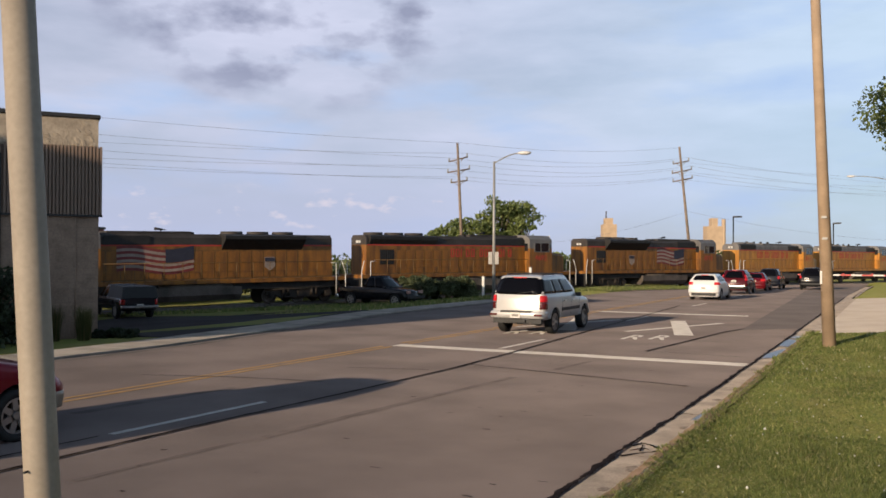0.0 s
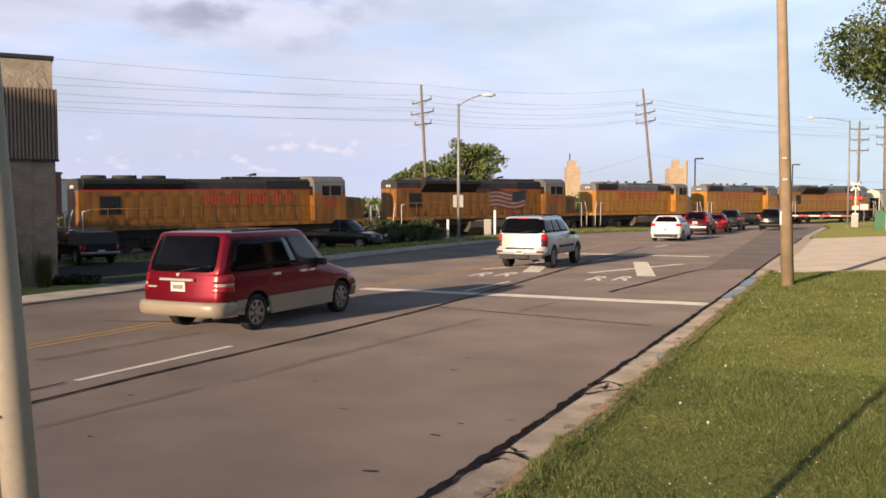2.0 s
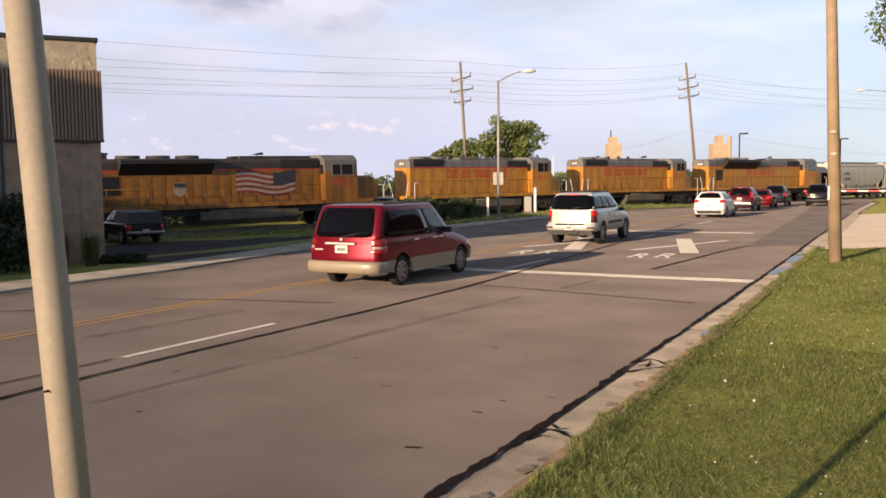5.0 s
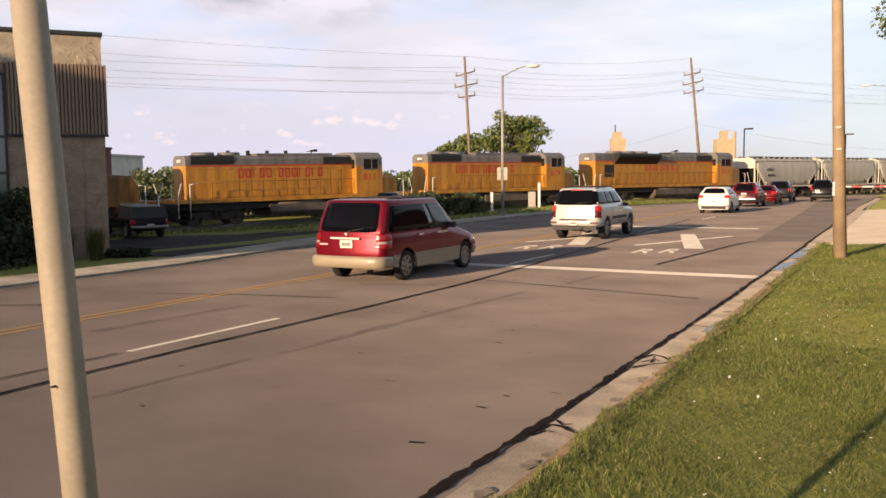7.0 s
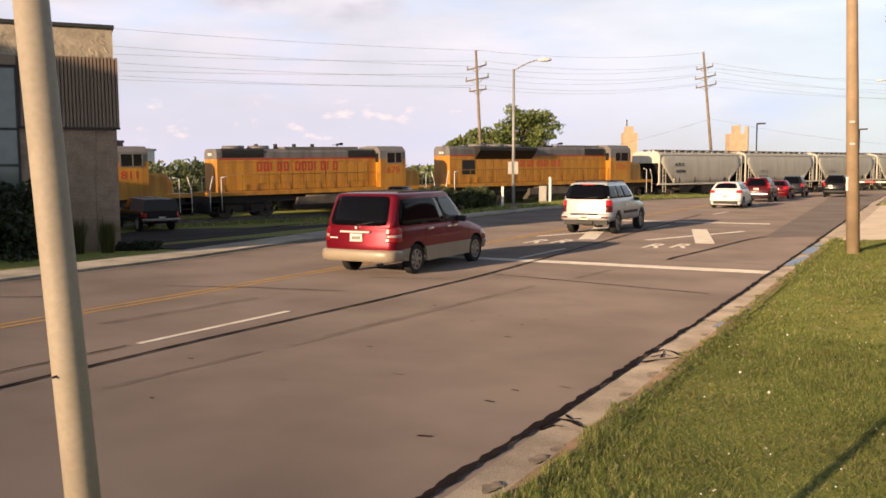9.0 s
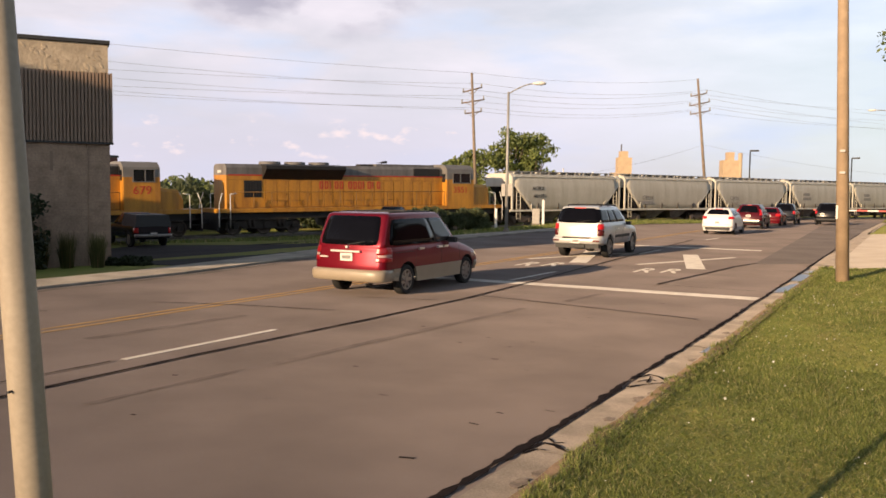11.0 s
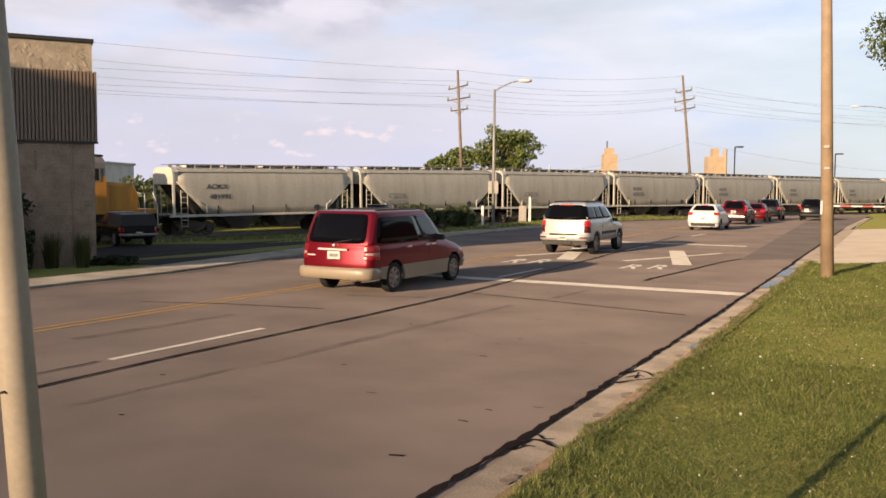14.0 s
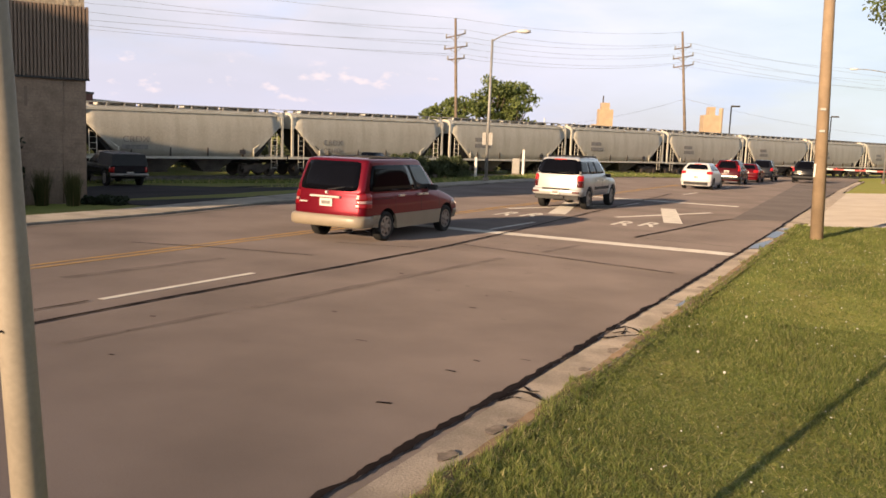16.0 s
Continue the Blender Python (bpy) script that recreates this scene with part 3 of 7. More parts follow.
    for k, (a, b) in enumerate(((-2.385, 0.09),)):
        single("gutter_dirt", ribbon(bm_new(), [(a, 2.0), (a, 8), (a + 0.01, 14), (a, 21), (a, 29)], b, 0.116, 0.3, 90 + k), M_DIRT, "brown soil and dry clippings along the kerb", "soil", "structure")
    single("verge_soil", ribbon(bm_new(), [(-2.285, -2 + 2 * i) for i in range(16)], 0.09, 0.013, 0.1, 95), M_DIRT, "turf edge packed against the kerb", "soil", "structure")
    slab("puddle", M_WATER, "small puddle lying in the concrete gutter", "puddle", [(-2.62, 12.9), (-2.48, 13.0), (-2.48, 13.8), (-2.58, 13.6)], 0.02, 0.004, "structure")


M_STAIN = mat("rubber_stain", (0.135, 0.111, 0.103), 0.95, vary=0.3, scale=2.0, spec=0.1, matte=1.0)
M_DIRT = mat("kerb_soil", (0.225, 0.155, 0.105), 0.95, vary=0.4, scale=3, fine=40, spec=0.1, matte=1.0)
M_DAMP = mat("damp_concrete", (0.185, 0.152, 0.13), 0.85, vary=0.4, scale=9, fine=40, spec=0.15, matte=1.0)
M_WATER = mat("shallow_water", (0.12, 0.13, 0.145), 0.3, vary=0.1, scale=2.0)
ground_works()


def lawn():
    """Grass blades and clover heads on the verge, thick near the path and thinning out."""
    rs = np.random.RandomState(3)
    n1, n2 = 230000, 190000
    y = np.concatenate([4.2 + 7.5 * rs.rand(n1) ** 1.25, 11 + 18.3 * rs.rand(n2) ** 1.3])
    x = -2.40 + 0.05 * np.sin(y * 2.3) + 0.04 * np.sin(y * 7.1) + np.concatenate([3.9 * rs.rand(n1), 7.5 * rs.rand(n2)])
    # tuft pattern
    keep = (np.sin(x * 5.1 + np.sin(y * 3.3) * 2) + np.sin(y * 4.7 + np.sin(x * 2.9) * 2) + 2.2 * rs.rand(len(x))) > -1.5
    x, y = x[keep], y[keep]
    n = len(x)
    z = 0.09 + 0.05 * np.minimum(6, np.maximum(0, x + 2.35)) - 0.014 + 0.024 * np.clip((-2.1 - x) / 0.12, 0, 1)
    big = 1 + np.clip((y - 8) / 20, 0, 1)
    clump = 0.5 + 0.25 * (np.sin(x * 23 + 3 * np.sin(y * 9)) + np.sin(y * 19 + 3 * np.sin(x * 11)))
    h = (0.018 + 0.036 * rs.rand(n) ** 2) * big ** 0.5 * (0.55 + 0.9 * clump) * (0.85 + 0.3 * np.sin(x * 1.7 + y * 0.9))
    h *= 1 + 0.5 * np.clip((-2.2 - x) / 0.15, 0, 1)           # left longer along the kerb
    a = rs.rand(n) * 6.283
    w = (0.0022 + 0.0028 * rs.rand(n)) * big ** 1.5
    lean = 0.03 * rs.randn(n, 2)
    v = np.empty((n, 3, 3))
    v[:, 0] = np.stack([x - w * np.cos(a), y - w * np.sin(a), z], 1)
    v[:, 1] = np.stack([x + w * np.cos(a), y + w * np.sin(a), z], 1)
    v[:, 2] = np.stack([x + lean[:, 0], y + lean[:, 1], z + h], 1)
    me = bpy.data.meshes.new("grass")
    me.from_pydata(v.reshape(-1, 3).tolist(), [], np.arange(3 * n).reshape(-1, 3).tolist())
    me.materials.append(M_BLADE)
    tagged(new("grass", me), "short mown grass with dry blond tips on the verge", "grass", kind="stuff")
    bm = bm_new()
    for i in range(150):
        cx, cy = rs.rand() * 4.4 - 2.0, 5.5 + 16 * rs.rand() ** 1.2
        s = 0.003 + 0.0045 * rs.rand() ** 2 + 0.0004 * cy
        cz = 0.09 + 0.05 * min(6, cx + 2.35) + 0.05
        bmesh.ops.create_icosphere(bm, subdivisions=1, radius=s, matrix=Matrix.Translation((cx, cy, cz)) @ Matrix.Diagonal((1, 1, 0.7, 1)))
    single("clover_flowers", bm, M_RAILWHITE, "small white clover heads scattered over the lawn", "flower", "stuff")
    # a dandelion clock on its stalk
    for (cx, cy, hh) in ((-1.35, 10.9, 0.2), (-1.6, 9.3, 0.07), (-1.2, 8.5, 0.07)):
        zz = 0.09 + 0.05 * (cx + 2.35)
        d = thing("dandelion", pose(cx, cy, zz), "dandelion seed head standing in the grass", "flower", "dandelions")
        part("stalk", tube(bm_new(), (0, 0, -0.02), (0.004, 0, hh), 0.003), M_BLADE, d)
        bm = bm_new()
        bmesh.ops.create_icosphere(bm, subdivisions=2, radius=0.014, matrix=Matrix.Translation((0.004, 0, hh + 0.012)))
        part("seed_head", bm, M_RAILWHITE, d, "white fluffy seed head")


def leaf_material(name, a, b, dry=None):
    """Leaves or blades: each piece has its own shade."""
    m = bpy.data.materials.new(name)
    m.use_nodes = True
    n, l = m.node_tree.nodes, m.node_tree.links
    p = n["Principled BSDF"]
    p.inputs["Roughness"].default_value = 0.6
    geo, ramp = n.new("ShaderNodeNewGeometry"), n.new("ShaderNodeValToRGB")
    e = ramp.color_ramp.elements
    e[0].color, e[1].color = (*a, 1), (*b, 1)
    if dry:
        e[1].position = 0.85
        q = e.new(1.0)
        q.color = (*dry, 1)
    big = n.new("ShaderNodeTexNoise")
    co = n.new("ShaderNodeTexCoord")
    big.inputs["Scale"].default_value = 0.9
    big.inputs["Detail"].default_value = 4
    l.new(co.outputs["Object"], big.inputs["Vector"])
    mul = n.new("ShaderNodeMixRGB")
    mul.blend_type = 'OVERLAY'
    mul.inputs["Fac"].default_value = 0.75 if dry else 0.55
    if dry:                     # small patches as well as broad ones
        big.inputs["Scale"].default_value, big.inputs["Detail"].default_value, big.inputs["Roughness"].default_value = 1.1, 9, 0.72
    l.new(geo.outputs["Random Per Island"], ramp.inputs["Fac"])
    l.new(ramp.outputs["Color"], mul.inputs[1])
    l.new(big.outputs["Fac"], mul.inputs[2])
    tr = n.new("ShaderNodeBsdfTranslucent")
    mixs = n.new("ShaderNodeMixShader")
    mixs.inputs["Fac"].default_value = 0.3
    l.new(mul.outputs["Color"], p.inputs["Base Color"])
    l.new(mul.outputs["Color"], tr.inputs["Color"])
    l.new(p.outputs["BSDF"], mixs.inputs[1])
    l.new(tr.outputs["BSDF"], mixs.inputs[2])
    l.new(mixs.outputs["Shader"], n["Material Output"].inputs["Surface"])
    return m


M_BLADE = leaf_material("grass_blades", (0.08, 0.125, 0.025), (0.25, 0.268, 0.07), (0.54, 0.45, 0.23))
M_LEAVES = leaf_material("leaves", (0.085, 0.12, 0.032), (0.25, 0.29, 0.09))
M_LEAVES_DARK = leaf_material("evergreen_leaves", (0.012, 0.022, 0.009), (0.036, 0.052, 0.02))
M_LEAVES_SUN = leaf_material("shade_tree_leaves", (0.06, 0.095, 0.022), (0.19, 0.22, 0.07))
lawn()


# ---- track and train ----
def on_track(s, side=0.0, z=0.0):
    """A pose on the track: s metres along, side metres to its left."""
    p = TRACK_AT + TD * s
    up, slope = grade(s)
    return pose(p.x - TD.y * side, p.y + TD.x * side, RAIL_Z + up + z, 0, -math.degrees(math.atan(slope)), TRACK_TURN)


def track():
    for a, b in ((-60, 42), (42, 62), (62, 88), (112, 420)):
        m = (a + b) / 2
        bed = bm_new()
        prism(bed, [(-3.1, -0.62), (3.1, -0.62), (1.9, -0.16), (-1.9, -0.16)], 'x', a - m, b - m)
        single("ballast_bed", bed, M_BALLAST, "grey crushed stone bed under the track", "ballast", "structure", m=on_track(m))
    for a, b in ((-60, 42), (42, 62), (62, 420)):
        m = (a + b) / 2
        for side in (-0.72, 0.72):
            bm = bm_new()
            prism(bm, [(-0.07, -0.17), (0.07, -0.17), (0.02, -0.13), (0.037, -0.02), (0.03, 0), (-0.03, 0), (-0.037, -0.02), (-0.02, -0.13)], 'x', a - m, b - m)
            single("rail", bm, M_STEEL, "worn steel rail of the main track", "rail", "structure", "rails", on_track(m, side))
    tie = mesh_from("sleeper", soften(box(bm_new(), -0.115, -1.3, -0.30, 0.115, 1.3, -0.14), 0.015, 1), M_WOOD)
    track_ob = tagged(new("sleepers"), "row of dark wooden sleepers under the rails", "sleeper", kind="structure")
    for i in range(150):
        alike("sleeper", tie, track_ob, on_track(8 + i * 0.55))


def wheel_mesh(r, t):
    bm = bm_new()
    prof = [(0, 0.05), (0.12, 0.05), (0.14, 0.02), (r - 0.14, 0.0), (r - 0.10, 0.06), (r, 0.06), (r, -t + 0.06), (0, -t + 0.06)]
    n = 20
    rings = [[(p * math.cos(2 * math.pi * i / n), -q, p * math.sin(2 * math.pi * i / n)) for p, q in prof[1:-1]] for i in range(n)]
    vs = [[bm.verts.new(p) for p in ring] for ring in rings]
    for i in range(n):
        a, b = vs[i], vs[(i + 1) % n]
        for k in range(len(a) - 1):
            bm.faces.new((a[k], a[k + 1], b[k + 1], b[k]))
    bm.faces.new([v[0] for v in vs])
    bm.faces.new([v[-1] for v in vs])
    return mesh_from("wheel", bm, M_BROWN)


W_LOCO, W_CAR = wheel_mesh(0.52, 0.14), wheel_mesh(0.43, 0.13)


def truck_bm(half, axles, heavy):
    """Side frames of a bogie with journal boxes, springs and a bolster."""
    bm = bm_new()
    for s in (-1, 1):
        y = s * 1.02
        zc = 0.62 if heavy else 0.52
        pts = [(-half - 0.35, zc - 0.02), (-half - 0.3, zc + 0.18), (-half + 0.4, zc + 0.26), (half - 0.4, zc + 0.26), (half + 0.3, zc + 0.18), (half + 0.35, zc - 0.02),
               (half - 0.35, zc - 0.05), (half - 0.6, zc - 0.24), (-half + 0.6, zc - 0.24), (-half + 0.35, zc - 0.05)]
        prism(bm, pts, 'y', y - 0.09, y + 0.09)
        for ax in axles:
            box(bm, ax - 0.17, y + s * 0.09 - 0.05, zc - 0.22, ax + 0.17, y + s * 0.09 + 0.09, zc + 0.14)
        if heavy:
            for ax in [(a + b) / 2 for a, b in zip(axles, axles[1:])]:
                for k in (-0.16, 0.16):
                    tube(bm, (ax + k, y + s * 0.14, zc - 0.1), (ax + k, y + s * 0.14, zc + 0.36), 0.1, seg=8)
                box(bm, ax - 0.45, y + s * 0.11, zc + 0.36, ax + 0.45, y + s * 0.2, zc + 0.46)
            tube(bm, (-half, y + s * 0.2, zc + 0.3), (half, y + s * 0.2, zc + 0.3), 0.035)
        else:
            for k in (-0.18, 0.0, 0.18):
                tube(bm, (k, y + s * 0.02, zc - 0.16), (k, y + s * 0.02, zc + 0.2), 0.08)
    box(bm, -0.3, -1.0, 0.45, 0.3, 1.0, 0.85)
    return bm


TRUCKS = {}


def truck(root, x, kind):
    if kind not in TRUCKS:
        axles, heavy = {"six": ((-2.05, 0, 2.05), True), "four": ((-1.37, 1.37), True), "car": ((-0.89, 0.89), False)}[kind]
        TRUCKS[kind] = (mesh_from("truck_frame", truck_bm(axles[-1], axles, heavy), M_BROWN if not heavy else M_UNDER), axles, heavy)
    me, axles, heavy = TRUCKS[kind]
    t = alike("truck", me, root, pose(x, 0, 0))
    for ax in axles:
        for s in (-1, 1):
            r = 0.52 if heavy else 0.43
            alike("wheel", W_LOCO if heavy else W_CAR, t, pose(ax, s * 0.78, r, 0, 0, 0 if s < 0 else 180))


M_SOOT = mat("sooty_roof", (0.052, 0.043, 0.037), 0.7, vary=0.4, scale=1.0, fine=20)
M_YEL_OLD = mat("grimy_loco_yellow", (0.31, 0.125, 0.013), 0.55, vary=0.5, scale=2.0, fine=24, second=(0.13, 0.052, 0.012), streak=True)
M_STAN = mat("grimy_handrail", (0.16, 0.085, 0.02), 0.6, vary=0.3, scale=4)
M_SEAM = mat("shaded_yellow_seam", (0.36, 0.16, 0.022), 0.6, vary=0.3, scale=4)
M_UNDER = mat("dusty_underframe", (0.042, 0.032, 0.025), 0.85, vary=0.5, scale=1.3, fine=15)
M_TANK = mat("fuel_tank_paint", (0.125, 0.10, 0.08), 0.75, vary=0.5, scale=0.9, fine=14)
M_STRIPES_W = mat("flag_white_paint", (0.34, 0.27, 0.22), 0.6, vary=0.25, scale=3)
M_STRIPES_R = mat("flag_red_paint", (0.20, 0.035, 0.03), 0.6, vary=0.25, scale=3)
M_BLUE = mat("flag_blue_paint", (0.03, 0.03, 0.05), 0.6, vary=0.25, scale=3)
M_LIGHTGREY = mat("loco_cab_grey", (0.18, 0.17, 0.16), 0.5, vary=0.2, scale=1.5)
M_GRILLE = mat("radiator_black", (0.018, 0.016, 0.015), 0.65, vary=0.35, scale=3, fine=12)


def letter_blocks(root, x, z, size, count, gap_after, y, material):
    """A painted company name as plain upright blocks in its colour."""
    w = size * 0.62
    for i in range(count):
        bm = bm_new()
        x0 = x + i * size * 0.80 + (size * 0.6 if i >= gap_after else 0)
        x1, k = x0 + size * (0.17 if i in (2, 8, 10) else 0.58), size * 0.16
        if x1 - x0 < 2.5 * k:
            box(bm, x0, y - 0.006, z, x1, y + 0.002, z + size)
        else:                   # a hollow block
            for a, b, c, d in ((x0, z, x0 + k, z + size), (x1 - k, z, x1, z + size), (x0 + k, z, x1 - k, z + k), (x0 + k, z + size - k, x1 - k, z + size)):
                box(bm, a, y - 0.006, b, c, y + 0.002, d)
        part("letter_block", bm, material, root)


def handrail(root, x0, x1, y, z0, z1, n, material):
    """A row of stanchions with a long rail, each a part."""
    post = mesh_from("stanchion", tube(bm_new(), (0, 0, z0), (0, 0, z1), 0.022, seg=6), material)
    for i in range(n):
        alike("stanchion", post, root, pose(x0 + (x1 - x0) * i / (n - 1), y, 0))
    part("handrail", tube(bm_new(), (x0, y, z1), (x1, y, z1), 0.022, seg=6), material, root)


def grab(root, pts, r=0.028):
    bm = bm_new()
    for a, b in zip(pts, pts[1:]):
        tube(bm, a, b, r, seg=6)
    part("grab_rail", bm, M_RAILWHITE, root, "white painted grab rail")


def locomotive(length, style, number, flag=False, name_x=0.0, name_size=0.72, faded=False, label="", turned=False):
    """A diesel locomotive; the cab is at +x, the long hood's end at -x, z = 0 on the rail."""
    root = thing("locomotive", on_track(0), label, "locomotive", "locomotives of the train")
    h = length / 2 - 0.55
    six = style != "gp"
    top = 4.42 if six else 4.28
    old = style in ("sd70m", "ace")
    yel, roof = (M_YEL_OLD, M_SOOT) if old else (M_YEL, M_GREY)
    split = 3.74 if six else 3.66
    # frame, deck, tank, couplers
    bm = bm_new()
    box(bm, -h, -1.5, 1.42, h, 1.5, 1.66)
    part("deck", soften(bm, 0.02, 1), yel, root, "yellow side sill")
    bm = bm_new()
    box(bm, -h + 0.3, -1.2, 1.0, h - 0.3, 1.2, 1.42)
    part("underframe", bm, M_DARK, root)
    tank = 3.6 if six else 2.9
    bm = bm_new()
    prism(bm, [(-1.45, 1.2), (-1.45, 0.72), (-1.15, 0.38), (1.15, 0.38), (1.45, 0.72), (1.45, 1.2)], 'x', -tank + 0.4, tank - 0.2)
    part("fuel_tank", soften(bm, 0.06, 2), M_TANK, root)
    bm = bm_new()
    for k in (-1, 1):
        tube(bm, (-tank + 1.0, k * 1.25, 1.22), (tank - 1.6, k * 1.25, 1.22), 0.16, seg=10)
    part("air_reservoir", bm, M_TANK, root)
    for s in (-1, 1):
        bm = bm_new()
        box(bm, min(s * h, s * (h + 0.6)), -0.17, 0.74, max(s * h, s * (h + 0.6)), 0.17, 1.02)
        part("coupler", soften(bm, 0.05, 1), M_DARK, root)
        bm = bm_new()
        prism(bm, [(-1.45, 0.35), (1.45, 0.35), (1.45, 1.42), (-1.45, 1.42)], 'x', s * h - 0.06, s * h + 0.06)
        part("pilot", bm, M_DARK, root)
        for t in (-1, 1):
            st = part("steps", _steps(), M_DARK, root, at=pose(s * (h - 0.35), t * 1.36, 0))
            grab(root, [(s * (h - 0.02), t * 1.5, 0.55), (s * (h - 0.02), t * 1.5, 1.9), (s * (h - 0.25), t * 1.45, 2.65)])
            grab(root, [(s * (h - 0.75), t * 1.5, 0.55), (s * (h - 0.75), t * 1.5, 2.55), (s * (h - 1.15), t * 1.48, 2.6)])
    # trucks
    tx = h - (3.3 if six else 2.6)
    for s in (-1, 1):
        truck(root, s * tx, "six" if six else "four")
    # long hood
    cab0, cab1 = h - (5.4 if six else 4.6), h - (2.9 if six else 2.5)
    nose1 = h - 0.95
    x0 = -h + 0.75
    bm = bm_new()
    box(bm, x0, -0.95, 1.66, cab0, 0.95, split)
    part("long_hood", soften(bm, 0.03, 1), yel, root, "yellow engine hood with access doors")
    bm = bm_new()
    prism(bm, [(-0.95, split), (0.95, split), (0.95, top - 0.22), (0.72, top), (-0.72, top), (-0.95, top - 0.22)], 'x', x0, cab0)
    part("hood_roof", bm, roof, root, "grey hood roof")
    for s in (-1, 1):
        bm = bm_new()
        box(bm, x0 + 0.1, s * 0.955 - 0.006, split - 0.06, cab0, s * 0.955 + 0.006, split + 0.03)
        part("stripe", bm, M_RED, root)
    # doors along the hood
    n = int((cab0 - x0 - 3.0) / 0.82)
    door = mesh_from("hood_door", soften(box(bm_new(), 0.03, -0.018, 1.78, 0.77, 0.0, 3.35), 0.012, 1), yel)
    latch = mesh_from("latch", box(bm_new(), 0.63, -0.03, 2.45, 0.67, -0.018, 2.58), M_STAN)
    for i in range(n):
        for s in (-1, 1):
            d = alike("hood_door", door, root, pose(x0 + 2.6 + i * 0.82 if s < 0 else x0 + 2.6 + (i + 1) * 0.82, s * 0.95, 0, 0, 0, 0 if s < 0 else 180))
            if i % 2 and s < 0:
                alike("latch", latch, d, pose(0, 0, 0))
    seams = bm_new()
    for i in range(n + 1):
        for s in (-1, 1):
            xk = x0 + 2.6 + i * 0.82
            box(seams, xk - 0.022, s * 0.95 - 0.008, 1.72, xk + 0.022, s * 0.95 + 0.008, 3.42)
    for s in (-1, 1):
        box(seams, x0 + 0.1, s * 0.95 - 0.007, 3.42, cab0, s * 0.95 + 0.007, 3.45)
        box(seams, x0 + 0.1, s * 0.95 - 0.007, 1.66, cab0, s * 0.95 + 0.007, 1.74)
    part("panel_seams", seams, M_SEAM if not old else M_STAN, root)
    # radiators, fans, blister
    if style == "sd70m":
        pieces, fans = [(x0 + 0.25, x0 + 6.2, 1.15)], [x0 + 1.2, x0 + 3.0, x0 + 4.8]
        dark = [(cab0 - 3.4, cab0 - 0.25)]
    elif style == "ace":
        pieces, fans = [(x0 + 2.3, x0 + 7.9, 1.55)], [x0 + 3.2, x0 + 5.0, x0 + 6.8]
        dark = [(cab0 - 3.0, cab0 - 0.3)]
    elif style == "sd90":
        pieces, fans = [(x0 + 2.4, x0 + 8.2, 1.55)], [x0 + 3.4, x0 + 5.2, x0 + 7.0]
        dark = [(cab0 - 2.6, cab0 - 0.3)]
    else:
        pieces, fans = [(x0 + 0.35, x0 + 3.1, 0.99)], [x0 + 1.5, x0 + 3.2]
        dark = [(cab0 - 2.2, cab0 - 0.1)]
    for a, b, wide in pieces:
        for s in (-1, 1):
            bm = bm_new()
            lo = split - (0.28 if wide > 1.2 else 0.0)
            prism(bm, [(s * 0.94, lo), (s * wide, top - 0.30), (s * wide, top - 0.08), (s * 0.7, top + 0.02)], 'x', a, b)
            part("radiator", soften(bm, 0.02, 1), M_GRILLE, root, "black radiator grille")
    for a, b in dark:
        for s in (-1, 1):
            bm = bm_new()
            box(bm, a, min(s * 0.93, s * 1.0), split + 0.04, b, max(s * 0.93, s * 1.0), top - 0.12)
            part("air_intake", soften(bm, 0.02, 1), M_GRILLE, root)
    if style == "gp":
        bm = bm_new()
        box(bm, -3.0, -0.8, top - 0.05, 2.5, 0.8, top + 0.12)
        part("brake_blister", soften(bm, 0.08, 2), roof, root)
        for k in range(4):
            part("exhaust_stack", tube(bm_new(), (-4.5 + k * 1.35, 0.2, top), (-4.5 + k * 1.35, 0.2, top + 0.32), 0.13), M_DARK, root)
    else:
        bm = bm_new()
        box(bm, cab0 - 5.6, -0.7, top - 0.05, cab0 - 0.6, 0.7, top + 0.16)
        part("brake_blister", soften(bm, 0.08, 2), roof, root)
        part("exhaust_stack", box(bm_new(), -0.6, -0.3, top, 0.5, 0.3, top + 0.14), M_DARK, root)
    for fx in fans:
        bm = tube(bm_new(), (fx, 0, top - 0.05), (fx, 0, top + 0.2), 0.72, 0.68, seg=20)
        part("fan", bm, roof, root, "round roof fan")
    bm = bm_new()
    for dx, ln in ((0.0, 0.5), (0.1, 0.38), (0.2, 0.3)):
        tube(bm, (1.2 + dx, -0.1 + dx, top + 0.3), (1.2 + dx + ln, -0.1 + dx, top + 0.32), 0.04, 0.09)
    tube(bm, (1.35, 0, top - 0.02), (1.35, 0, top + 0.3), 0.04)
    box(bm, 1.1, -0.2, top + 0.24, 1.6, 0.2, top + 0.28)
    part("horn", bm, M_DARK, root)
    # end of the hood
    bm = bm_new()
    box(bm, x0 - 0.02, -0.5, 1.7, x0 + 0.02, 0.5, 3.3)
    part("end_door", bm, yel, root)
    for k in (-0.3, 0.3):
        part("end_lamp", tube(bm_new(), (x0 - 0.06, k * 0.5, 3.95), (x0 + 0.02, k * 0.5, 3.95), 0.1, seg=10), M_RAILWHITE, root)
    if six:
        bm = bm_new()
        box(bm, x0 + 1.15, -0.975, 2.35, x0 + 2.35, -0.95, 3.4)
        for k in range(6):
            box(bm, x0 + 1.2 + k * 0.19, -0.995, 2.4, x0 + 1.28 + k * 0.19, -0.97, 3.35)
        part("side_grille", bm, M_GRILLE, root)
    # cab
    w = 1.52
    ct = top + (0.22 if six else 0.18)
    bm = bm_new()
